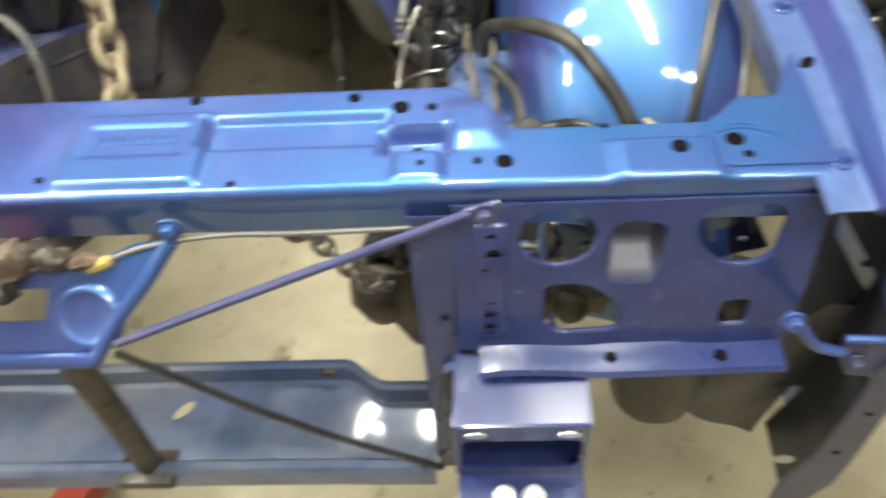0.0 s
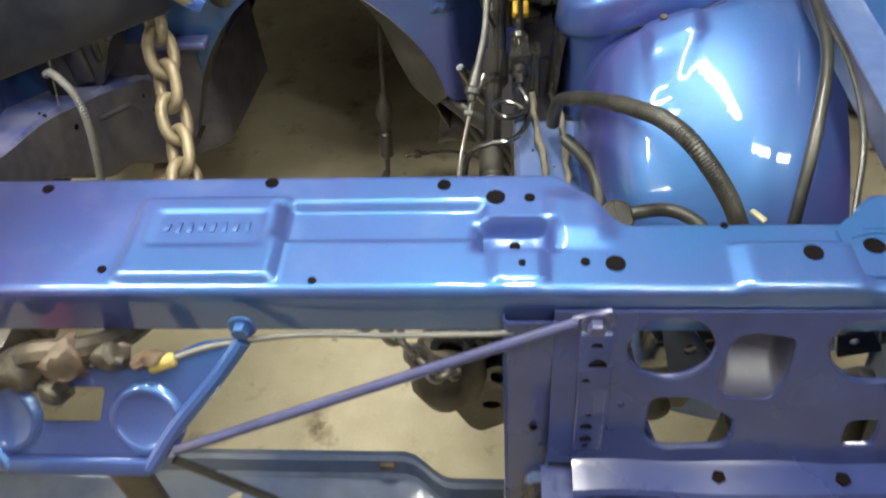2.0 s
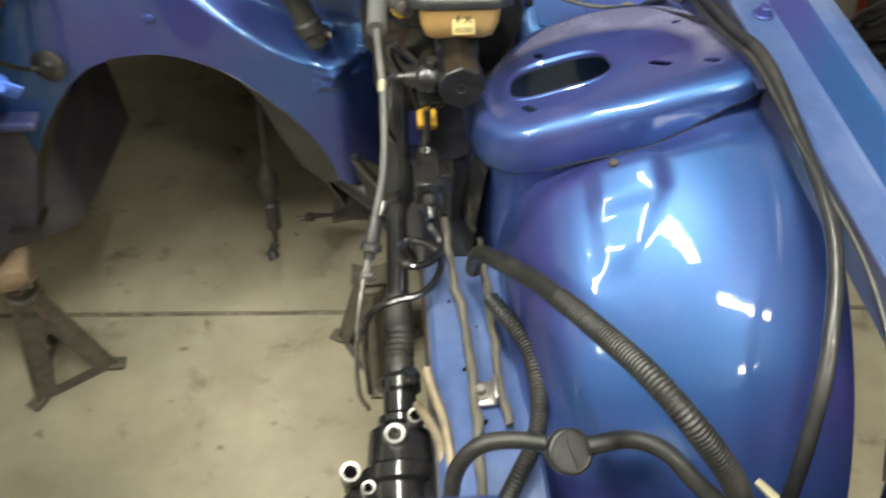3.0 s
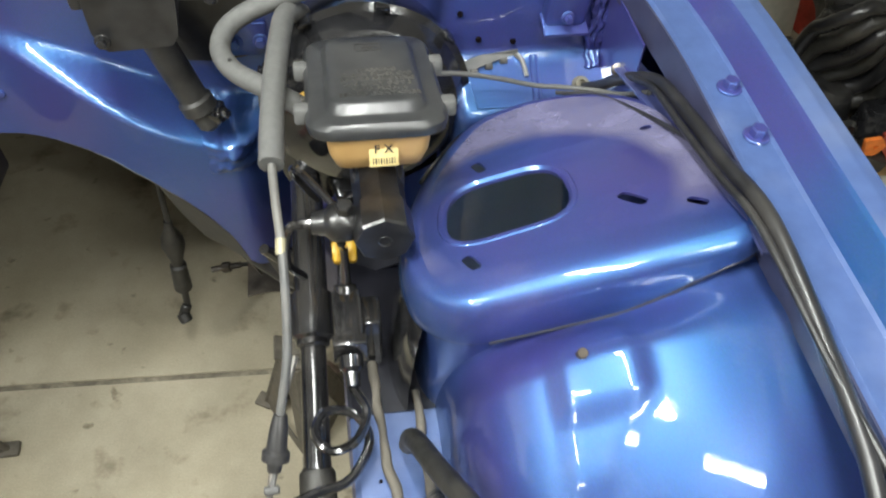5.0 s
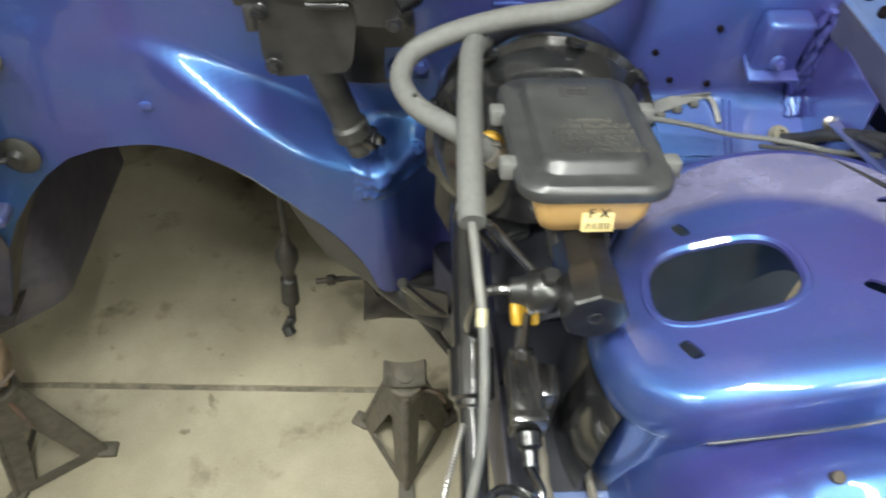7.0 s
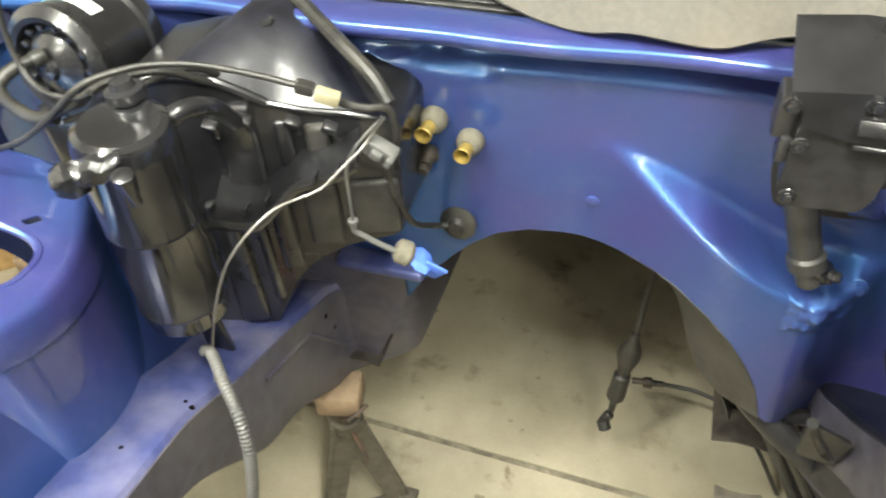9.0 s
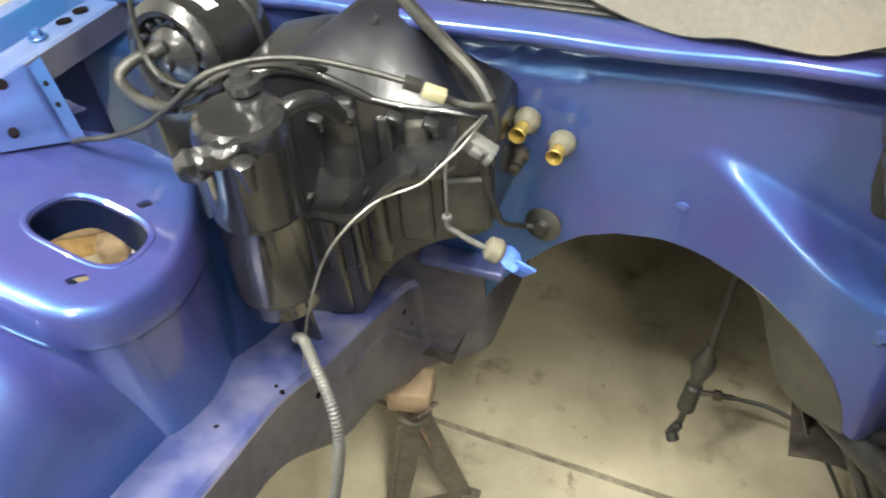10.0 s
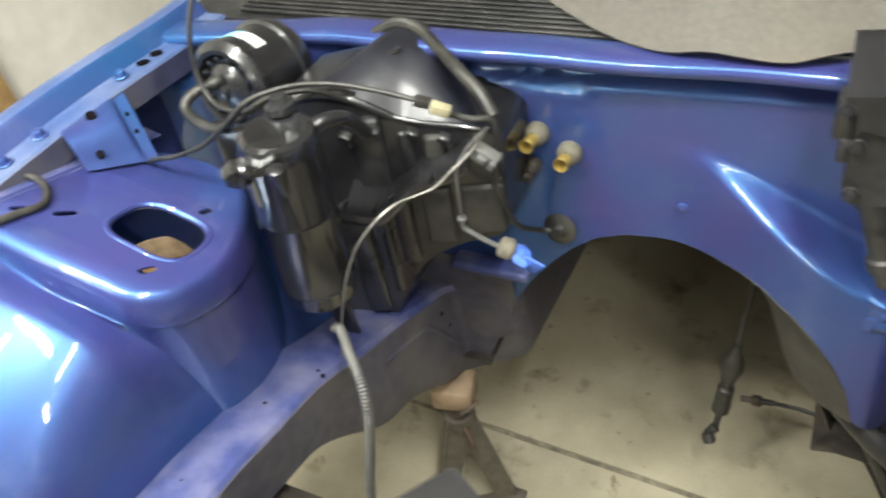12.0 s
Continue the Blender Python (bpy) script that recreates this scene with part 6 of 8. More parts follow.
line = [(q[0], q[1], tower_z(*p) - 0.030) for p, q in zip(TOWER, grow(TOWER, 0.022)) if q[1] > 1.47 and q[0] < 0.735]
tube(b, line, 0.0035, 8)
part("tower_seal", b, BLACK_METAL, fw, "shiny black sealant bead behind the tower")
for hx, hz in ((0.625, 1.083), (0.668, 1.078), (0.60, 1.12), (0.66, 1.15)):
    b = bmesh.new()
    lathe(b, (hx, firewall_y(hx, hz) - 0.0035, hz), (0, 1, 0), [(0, 0.0032), (0.002, 0.0036), (0.005, 0.0036)], 14)
    part("bolt_hole", b, HOLE_SHADE, fw)
for hx, hz in ((0.460, 1.097), (0.456, 1.061)):
    b = bmesh.new()
    box(b, (hx, firewall_y(hx, hz) - 0.003, hz), (0.040, 0.006, 0.006), 0.0025)
    part("pressed_bar", b, PAINT, fw)
b = bmesh.new()
box(b, (0.34, firewall_y(0.34, 1.01) - 0.004, 1.01), (0.055, 0.006, 0.05), 0.004)
part("clutch_plate", b, PAINT, fw)
for dx in (-0.016, 0.018):
    b = bmesh.new()
    bolt(b, (0.34 + dx, firewall_y(0.34, 1.01) - 0.008, 1.008), (0, -1, 0.2), 0.007)
    part("plate_stud", b, PAINT, fw, "bright blue stud")
b = bmesh.new()
bolt(b, (0.352, firewall_y(0.352, 0.90) - 0.002, 0.895), (0, -1, 0.3), 0.008)
part("toe_bolt", b, PAINT, fw)

b = bmesh.new()
lathe(b, (0.004, firewall_y(0.004, 0.941) - 0.001, 0.941), (0, -1, 0.15), [(0, 0.010), (0.003, 0.009), (0.004, 0.006)], 18, 0.7)
part("round_plug", b, PAINT, fw, "shiny blue painted plug")

# ---- heater case and air conditioning, passenger side ----
hv = thing("heater_case", "dusty glossy black heater and blower case on the firewall", "heater case", (-0.36, 1.68, 0.80))


def case_at(x, z, w):
    return x, 1.600 + 0.33 * (x + 0.33) + w, z


def face_at(x, z, w):
    """The front of the case, turned a little towards the bay."""
    return x, 1.650 + 0.35 * (x + 0.33) + w, z


TURN_CASE = pose(0, 0, 0, 0, 0, 19.3)
b = bmesh.new()
body = rounded([(-0.530, 1.180), (-0.529, 0.80), (-0.521, 0.748), (-0.505, 0.726), (-0.430, 0.745), (-0.418, 0.775), (-0.390, 0.833), (-0.362, 0.870), (-0.335, 0.888), (-0.305, 0.903), (-0.244, 0.916), (-0.234, 0.940), (-0.231, 1.092), (-0.247, 1.109), (-0.334, 1.129), (-0.366, 1.139), (-0.399, 1.163), (-0.426, 1.179), (-0.463, 1.189)], 0.010)
plate(b, body, [], 0.135, face_at)
part("lower_case", b, BLACK_GLOSS, hv)
for x0, x1, z0, z1, out, mat_ in ((-0.437, -0.390, 1.028, 1.150, 0.016, BLACK_GLOSS), (-0.372, -0.352, 1.030, 1.120, 0.010, BLACK_GLOSS), (-0.338, -0.310, 1.035, 1.112, 0.014, DUSTY_BLACK), (-0.478, -0.440, 0.760, 1.000, 0.016, BLACK_GLOSS), (-0.426, -0.410, 0.800, 0.985, 0.010, BLACK_GLOSS), (-0.400, -0.372, 0.872, 1.000, 0.016, BLACK_GLOSS), (-0.356, -0.312, 0.912, 1.020, 0.014, DUSTY_BLACK), (-0.300, -0.238, 0.925, 1.018, 0.012, DUSTY_BLACK)):
    b = bmesh.new()
    box(b, face_at((x0 + x1) / 2, (z0 + z1) / 2, 0.004), ((x1 - x0) * 1.06, 2 * out, z1 - z0), 0.007, TURN_CASE, 3)
    part("moulded_panel", b, mat_, hv)
b = bmesh.new()
tube(b, [face_at(x, z, 0.002) for x, z in ((-0.495, 1.186), (-0.463, 1.188), (-0.428, 1.179), (-0.402, 1.164), (-0.372, 1.143))], 0.0065, 10)
tube(b, [face_at(x, z, 0.002) for x, z in ((-0.372, 1.143), (-0.334, 1.130), (-0.290, 1.121), (-0.250, 1.109))], 0.0045, 10)
part("rolled_edge", b, BLACK_GLOSS, hv, "shiny rolled top edge")
b = bmesh.new()
rib = [(-0.432, 1.040), (-0.390, 1.030), (-0.372, 1.036), (-0.350, 1.054), (-0.330, 1.072), (-0.305, 1.080), (-0.283, 1.086), (-0.26, 1.101)]
line = spline([case_at(x, z, 0) for x, z in rib], 0.008)


def flange_fn(u, v):
    p = line[min(len(line) - 1, int(round(u * (len(line) - 1))))]
    wide = 0.036 * (1 - 0.5 * sst(0.25, 0.6, u))
    prof = [(0.075, 0.004), (-wide * 0.8, -0.004), (-wide * 0.92, -0.001), (-wide, 0.005), (-wide - 0.003, -0.004), (-wide, -0.012)]
    k_ = v * 5
    q = min(4, int(k_))
    f = k_ - q
    return p.x - 0.3 * (prof[q][0] + (prof[q + 1][0] - prof[q][0]) * f), p.y + prof[q][0] + (prof[q + 1][0] - prof[q][0]) * f, p.z + prof[q][1] + (prof[q + 1][1] - prof[q][1]) * f


surf(b, flange_fn, len(line) - 1, 15, 0.0025)
part("joint_flange", b, BLACK_GLOSS, hv, "shiny joint flange with tabs", 50)
for x, z in ((-0.424, 1.046), (-0.386, 1.040), (-0.360, 1.052), (-0.300, 1.086), (-0.275, 1.094)):
    b = bmesh.new()
    p = Vector(case_at(x, z, -0.02))
    box(b, p, (0.0035, 0.014, 0.014), 0.001, pose(0, 0, 0, 0, 12, 0))
    part("flange_tab", b, BLACK_GLOSS, hv)
b = bmesh.new()


def case_top(x):
    return float(np.interp(x, [-0.53, -0.463, -0.426, -0.399, -0.366, -0.334, -0.247, -0.231], [1.180, 1.189, 1.179, 1.163, 1.139, 1.129, 1.109, 1.092]))


def dome_fn(u, v):
    """From the arch under the cowl down to the top edge of the case."""
    a = math.pi * v
    back = Vector((-0.405 + 0.062 * math.copysign(abs(math.cos(a)) ** 0.95, math.cos(a)), 1.792, 1.075 + 0.132 * math.sin(a) ** 0.82))
    x = -0.238 - 0.285 * v
    front = Vector(face_at(x, case_top(x), 0.004))
    k = u ** 0.85
    p = back + (front - back) * k
    p.z += 0.020 * math.sin(math.pi * u) * math.sin(a)
    return p


surf(b, dome_fn, 18, 30, -0.003)
part("upper_duct", b, BLUE_BLACK, hv, "dusty matt black domed duct", 70)
b = bmesh.new()
lathe(b, (-0.398, 1.715, 1.2015), (0, -0.05, 1), [(0, 0.011), (0.003, 0.010), (0.002, 0.006)], 18)
part("duct_button", b, BLACK_SATIN, hv)
for x, z in ((-0.392, 1.134), (-0.340, 1.126), (-0.430, 1.128), (-0.300, 1.115)):
    b = bmesh.new()
    box(b, face_at(x, z, -0.016), (0.018, 0.014, 0.012), 0.002, pose(0, 0, 0, 20, 25, 15))
    box(b, face_at(x + 0.004, z - 0.010, -0.014), (0.007, 0.010, 0.016), 0.002, pose(0, 0, 0, 10, 5, 15))
    part("case_clip", b, BLACK_GLOSS, hv)
b = bmesh.new()
tube(b, [(-0.455, 1.765, 1.196), (-0.42, 1.772, 1.212), (-0.385, 1.770, 1.208), (-0.340, 1.740, 1.196), (-0.290, 1.700, 1.188), (-0.250, 1.675, 1.172), (-0.228, 1.66, 1.150)], 0.009, 10)
part("case_seal", b, RUBBER, hv, "thick black edge seal")

bl = thing("blower_motor", "glossy black blower motor with a striped paper label", "blower motor", (-0.62, 1.68, 1.0))
BA, BD = Vector((-0.616, 1.700, 1.160)), Vector((-0.07, -0.982, 0.178)).normalized()
b = bmesh.new()
lathe(b, BA, BD, [(-0.02, 0.070), (0.0, 0.076), (0.006, 0.076), (0.009, 0.070), (0.080, 0.068), (0.083, 0.072), (0.090, 0.072), (0.094, 0.066), (0.100, 0.060), (0.098, 0.053), (0.084, 0.050)], 48)
drum = part("drum", b, BLACK_GLOSS, bl)
b = bmesh.new()
lathe(b, BA + BD * 0.076, BD, [(0, 0.040), (0.016, 0.038), (0.024, 0.028), (0.028, 0.014), (0.036, 0.012), (0.038, 0.005)], 30)
part("motor_can", b, BLACK_GLOSS, bl)
ba, bb = axes_of(BD)
for k in range(14):
    t = 2 * math.pi * k / 14
    b = bmesh.new()
    p = BA + BD * 0.090 + (ba * math.cos(t) + bb * math.sin(t)) * 0.046
    box(b, p, (0.007, 0.010, 0.008), 0.002, pose(0, 0, 0, 0, 25 * k, 0))
    part("cooling_lug", b, BLACK_GLOSS, bl)
up = (Vector((0, 0, 1)) - BD * BD.z).normalized()
side = up.cross(BD).normalized()
if side.x < 0:
    side = -side
for mat_, t0, t1 in ((YELLOW, -0.98, -0.70), (CYAN_LABEL, -0.70, 0.05), (WHITE_LABEL, 0.05, 0.62)):
    o = bmesh.new()
    surf(o, lambda u, v, t0=t0, t1=t1: BA + BD * (0.042 + 0.020 * v) + (up * math.cos(t0 + (t1 - t0) * u) + side * math.sin(t0 + (t1 - t0) * u)) * (0.0697 - 0.0004 * v), 12, 3, 0.0004)
    part("label_band", o, mat_, drum, "printed paper label band")
b = bmesh.new()
box(b, (-0.615, 1.655, 1.050), (0.150, 0.10, 0.13), 0.012, pose(0, 0, 0, 0, 0, 12))
part("blower_case", b, BLACK_GLOSS, bl, "glossy black lower blower case")
b = bmesh.new()
tube(b, [(-0.630, 1.590, 1.196), (-0.642, 1.570, 1.196), (-0.652, 1.550, 1.188), (-0.646, 1.540, 1.178), (-0.608, 1.520, 1.179), (-0.562, 1.500, 1.189), (-0.538, 1.500, 1.194)], 0.0075, 12)
lathe(b, (-0.626, 1.600, 1.196), (-0.3, -0.9, 0), [(0, 0.010), (0.012, 0.010), (0.016, 0.008)], 14)
part("cooling_tube", b, RUBBER, bl)

ac = thing("accumulator", "glossy black air conditioning accumulator canister", "accumulator", (-0.455, 1.480, 0.93))
b = bmesh.new()
box(b, (-0.468, 1.515, 0.860), (0.040, 0.010, 0.160), 0.004, pose(0, 0, 0, 6, 0, 0))
part("foot_bracket", b, BLACK_SATIN, ac, "black bracket down to the rail")
b = bmesh.new()
lathe(b, (-0.452, 1.478, 0.925), (0.05, 0.0, 1), [(0, 0.022), (0.004, 0.042), (0.016, 0.051), (0.040, 0.0525), (0.043, 0.054), (0.046, 0.0525), (0.170, 0.0525), (0.173, 0.0538), (0.177, 0.0525), (0.270, 0.0525), (0.284, 0.0515), (0.294, 0.047), (0.298, 0.040), (0.296, 0.030), (0.294, 0.006)], 44)
part("canister", b, SMOOTH_BLACK, ac)
b = bmesh.new()
tube(b, [(-0.418, 1.440, 1.205), (-0.430, 1.428, 1.208), (-0.442, 1.420, 1.206), (-0.452, 1.414, 1.202)], 0.014, 14, 0.004)
lathe(b, (-0.448, 1.416, 1.203), (-0.75, -0.45, -0.33), [(0, 0.014), (0.004, 0.0185), (0.012, 0.0195), (0.020, 0.016), (0.024, 0.008)], 16)
for vv in b.verts:
    vv.co += Vector((noise.noise(vv.co * 110), noise.noise(vv.co * 110 + Vector((7, 0, 0))), noise.noise(vv.co * 110 + Vector((0, 7, 0))))) * 0.006
part("taped_outlet", b, BLACK_GLOSS, ac, "outlet wrapped in shiny black tape")
b = bmesh.new()
lathe(b, (-0.402, 1.424, 1.172), (0.10, -0.15, 1), [(0, 0.006), (0.016, 0.006), (0.018, 0.0085), (0.030, 0.0085), (0.032, 0.0105), (0.042, 0.0105), (0.044, 0.006)], 12)
part("service_port", b, BLACK_GLOSS, ac, "black taped service port")
b = bmesh.new()
tube(b, [(-0.425, 1.500, 1.190), (-0.405, 1.525, 1.205), (-0.392, 1.560, 1.190), (-0.395, 1.60, 1.14)], 0.0105, 12)
part("inlet_pipe", b, BLACK_GLOSS, ac)
b = bmesh.new()
lathe(b, (-0.448, 1.515, 1.195), (-0.1, 0.05, 1), [(0, 0.015), (0.026, 0.015), (0.028, 0.020), (0.038, 0.020), (0.040, 0.013), (0.048, 0.011)], 18)
part("pressure_switch", b, BLACK_GLOSS, ac)
b = bmesh.new()
box(b, (-0.506, 1.49, 1.172), (0.007, 0.012, 0.030), 0.002, pose(0, 0, 0, 0, 12, 0))
part("tag", b, CREAM, ac, "small cream plastic tag")

# wiring over the heater case
wr = thing("heater_wiring", "grey-black wire loom with a cream connector", "wiring", (-0.32, 1.70, 1.1))
for r_, pts in (
    (0.0036, [(-0.715, 1.495, 1.112), (-0.690, 1.490, 1.125), (-0.650, 1.490, 1.136), (-0.590, 1.490, 1.163), (-0.538, 1.490, 1.200), (-0.496, 1.500, 1.236), (-0.471, 1.520, 1.244), (-0.439, 1.550, 1.241), (-0.395, 1.570, 1.234), (-0.342, 1.585, 1.220), (-0.297, 1.590, 1.210)]),
    (0.0032, [(-0.566, 1.560, 1.36), (-0.572, 1.530, 1.31), (-0.574, 1.520, 1.255), (-0.557, 1.510, 1.230), (-0.529, 1.500, 1.225), (-0.499, 1.500, 1.226), (-0.479, 1.500, 1.235)]),
    (0.0042, [(-0.552, 1.495, 1.191), (-0.510, 1.500, 1.214), (-0.489, 1.520, 1.226), (-0.472, 1.540, 1.228), (-0.439, 1.570, 1.220), (-0.41, 1.60, 1.19)]),
    (0.0034, [(-0.530, 1.500, 1.190), (-0.466, 1.540, 1.207), (-0.451, 1.550, 1.218), (-0.440, 1.570, 1.216), (-0.429, 1.600, 1.206), (-0.42, 1.63, 1.18)]),
):
    b = bmesh.new()
    tube(b, pts, r_, 10, 0.008)
    part("loom", b, RUBBER, wr)
b = bmesh.new()
box(b, (-0.268, 1.592, 1.200), (0.026, 0.015, 0.013), 0.002, pose(0, 0, 0, 0, 22, 15))
box(b, (-0.268, 1.592, 1.2065), (0.010, 0.008, 0.004), 0.001, pose(0, 0, 0, 0, 22, 15))
part("connector", b, CREAM, wr, "cream plastic connector")
b = bmesh.new()
box(b, (-0.291, 1.590, 1.209), (0.020, 0.014, 0.012), 0.002, pose(0, 0, 0, 0, 20, 15))
part("connector_boot", b, RUBBER, wr)
b = bmesh.new()
tube(b, [(-0.258, 1.595, 1.194), (-0.248, 1.602, 1.185), (-0.230, 1.606, 1.181), (-0.214, 1.618, 1.176), (-0.207, 1.620, 1.158), (-0.212, 1.630, 1.117), (-0.229, 1.640, 1.079), (-0.232, 1.646, 1.041), (-0.226, 1.660, 0.990), (-0.224, 1.690, 0.932), (-0.219, 1.755, 0.866), (-0.193, 1.775, 0.854)], 0.0045, 10)
part("loom", b, RUBBER, wr)
b = bmesh.new()
lathe(b, (-0.188, 1.783, 0.854), (-0.1, -1, 0.15), [(0, 0.028), (0.005, 0.029), (0.008, 0.024), (0.011, 0.014), (0.02, 0.010)], 26)
part("grommet", b, RUBBER, wr, "round rubber firewall grommet")
b = bmesh.new()
box(b, (-0.226, 1.617, 1.116), (0.036, 0.018, 0.024), 0.003, pose(0, 0, 0, 10, 30, 0))
box(b, (-0.228, 1.606, 1.118), (0.014, 0.010, 0.012), 0.002, pose(0, 0, 0, 10, 30, 0))
box(b, (-0.214, 1.607, 1.110), (0.008, 0.012, 0.016), 0.002, pose(0, 0, 0, 10, 30, 0))
part("relay", b, GREY_RUBBER, wr, "dusty grey relay")

sp = thing("speed_sensor_cable", "thin silver cable ending in a grey ribbed sheath", "cable", (-0.44, 1.44, 0.4))
b = bmesh.new()
tube(b, [(-0.219, 1.622, 1.160), (-0.227, 1.615, 1.150), (-0.240, 1.602, 1.131), (-0.260, 1.578, 1.114), (-0.280, 1.560, 1.096), (-0.304, 1.550, 1.086), (-0.322, 1.525, 1.088), (-0.341, 1.500, 1.076), (-0.362, 1.480, 1.050), (-0.378, 1.470, 1.018), (-0.394, 1.460, 0.972), (-0.415, 1.455, 0.903), (-0.438, 1.450, 0.800), (-0.466, 1.450, 0.670)], 0.0016, 8)
part("bare_cable", b, STEEL, sp)
b = bmesh.new()
tube(b, [(-0.430, 1.452, 0.885), (-0.414, 1.445, 0.893), (-0.371, 1.402, 0.905), (-0.338, 1.370, 0.895), (-0.325, 1.350, 0.855), (-0.334, 1.342, 0.785), (-0.357, 1.335, 0.675), (-0.39, 1.33, 0.50)], 0.0078, 12, rib=0.0011, pitch=0.005)
part("ribbed_sheath", b, WIRE_GREY, sp, "grey ribbed plastic sheath")
vt = thing("vacuum_line", "thin white vacuum line capped with blue masking tape", "vacuum line", (-0.2, 1.6, 0.94))
b = bmesh.new()
tube(b, [(-0.222, 1.622, 1.160), (-0.230, 1.612, 1.152), (-0.247, 1.602, 1.133), (-0.262, 1.596, 1.102), (-0.266, 1.598, 1.057), (-0.268, 1.600, 1.010)], 0.0019, 8)
part("line", b, WIRE_GREY, vt)
b = bmesh.new()
cyl(b, (-0.268, 1.600, 1.014), (-0.268, 1.600, 1.008), 0.0065, n=12, bevel=0.001)
tube(b, [(-0.268, 1.600, 1.010), (-0.2675, 1.600, 0.994), (-0.258, 1.603, 0.985), (-0.247, 1.605, 0.976), (-0.220, 1.612, 0.956)], 0.0040, 10, 0.004)
part("elbow", b, GREY_RUBBER, vt)
b = bmesh.new()
lathe(b, (-0.222, 1.612, 0.960), (0.85, 0.2, -0.45), [(0, 0.010), (0.004, 0.016), (0.018, 0.017), (0.024, 0.012)], 18)
part("cap", b, CLAY, vt, "grey-beige rubber cap")
b = bmesh.new()
lathe(b, (-0.203, 1.617, 0.950), (0.7, 0.1, -0.6), [(0, 0.013), (0.012, 0.020), (0.026, 0.017), (0.034, 0.004)], 7, 0.5)
box(b, (-0.178, 1.618, 0.926), (0.030, 0.004, 0.036), 0.001, pose(0, 0, 0, 20, 35, 10))
part("tape_flag", b, TAPE, vt, "crumpled blue masking tape")

for p, r, l in (((-0.166, 1.784, 1.014), 0.019, 0.026), ((-0.216, 1.784, 1.042), 0.019, 0.030)):
    hp_ = thing("heater_pipe", "yellow brass heater pipe in a grey foam seal", "pipe", p, "heater pipes")
    d = Vector((-0.05, -0.95, 0.10)).normalized()
    b = bmesh.new()
    lathe(b, Vector(p) + d * -0.01, d, [(0, r * 0.8), (0.012, r), (0.024, r * 0.95), (0.034, r * 0.62)], 22)
    part("seal", b, CLAY, hp_)
    b = bmesh.new()
    lathe(b, Vector(p) + d * 0.018, d, [(0, 0.0095), (l - 0.01, 0.0095), (l, 0.0118), (l + 0.001, 0.0110), (l - 0.012, 0.0086), (l - 0.02, 0.0075)], 20)
    part("pipe", b, BRASS, hp_)
b = bmesh.new()
lathe(b, (-0.226, 1.784, 0.985), (0, -1, -0.2), [(0, 0.013), (0.012, 0.015), (0.016, 0.010), (0.03, 0.010)], 20)
bolt(b, (-0.226, 1.756, 0.979), (0, -1, -0.2), 0.009, False)
solo("firewall_stud", b, GREASE, "dirty stud and seal below the heater pipes", "stud")

# blue shelf below the heater case and the toe of the rail
b = bmesh.new()
box(b, (-0.318, 1.768, 0.744), (0.150, 0.045, 0.020), 0.008, pose(0, 0, 0, -4, 0, 0), 3)
part("heater_shelf", b, RAIL_DUST, car, "blue shelf pressed into the firewall")
BQ = [Vector(q) for q in ((-0.806, 1.448, 1.187), (-0.786, 1.560, 1.187), (-0.712, 1.512, 1.102), (-0.752, 1.424, 1.138))]


def brace_fn(u, v):
    p = (BQ[0] * (1 - u) + BQ[1] * u) * (1 - v) + (BQ[3] * (1 - u) + BQ[2] * u) * v
    return p + Vector((0.3, -0.2, 1)) * (0.022 * math.sin(v * math.pi) * (1 - 0.7 * sst(0.78, 0.82, u)) + 0.004 * sst(0.86, 1.0, v))


br_ = part("tower_brace", surf(bmesh.new(), brace_fn, 24, 20, 0.003), PAINT, car, "glossy blue brace from strut tower to fender")
for u, v, rr in ((0.45, 0.22, 0.008), (0.28, 0.82, 0.006), (0.9, 0.35, 0.003), (0.9, 0.6, 0.003)):
    b = bmesh.new()
    lathe(b, brace_fn(u, v) + Vector((0.3, -0.2, 1)) * 0.0005, (0.55, -0.3, 0.75), [(-0.003, rr), (0.003, rr), (0.0034, rr * 0.94)], 16)
    part("bolt_hole", b, HOLE_SHADE, br_)
b = bmesh.new()
tube(b, [(-0.76, 0.98, 1.196), (-0.745, 1.08, 1.204), (-0.729, 1.150, 1.208), (-0.728, 1.206, 1.202), (-0.732, 1.255, 1.188), (-0.730, 1.290, 1.177), (-0.727, 1.329, 1.164), (-0.751, 1.357, 1.163), (-0.780, 1.367, 1.169), (-0.798, 1.355, 1.178), (-0.806, 1.322, 1.191), (-0.814, 1.280, 1.205), (-0.822, 1.20, 1.212), (-0.83, 1.05, 1.214)], 0.0052, 10)
solo("fender_wire_loop", b, RUBBER, "loop of black cable lying on the strut tower", "cable")

# ---- under and around the car ----


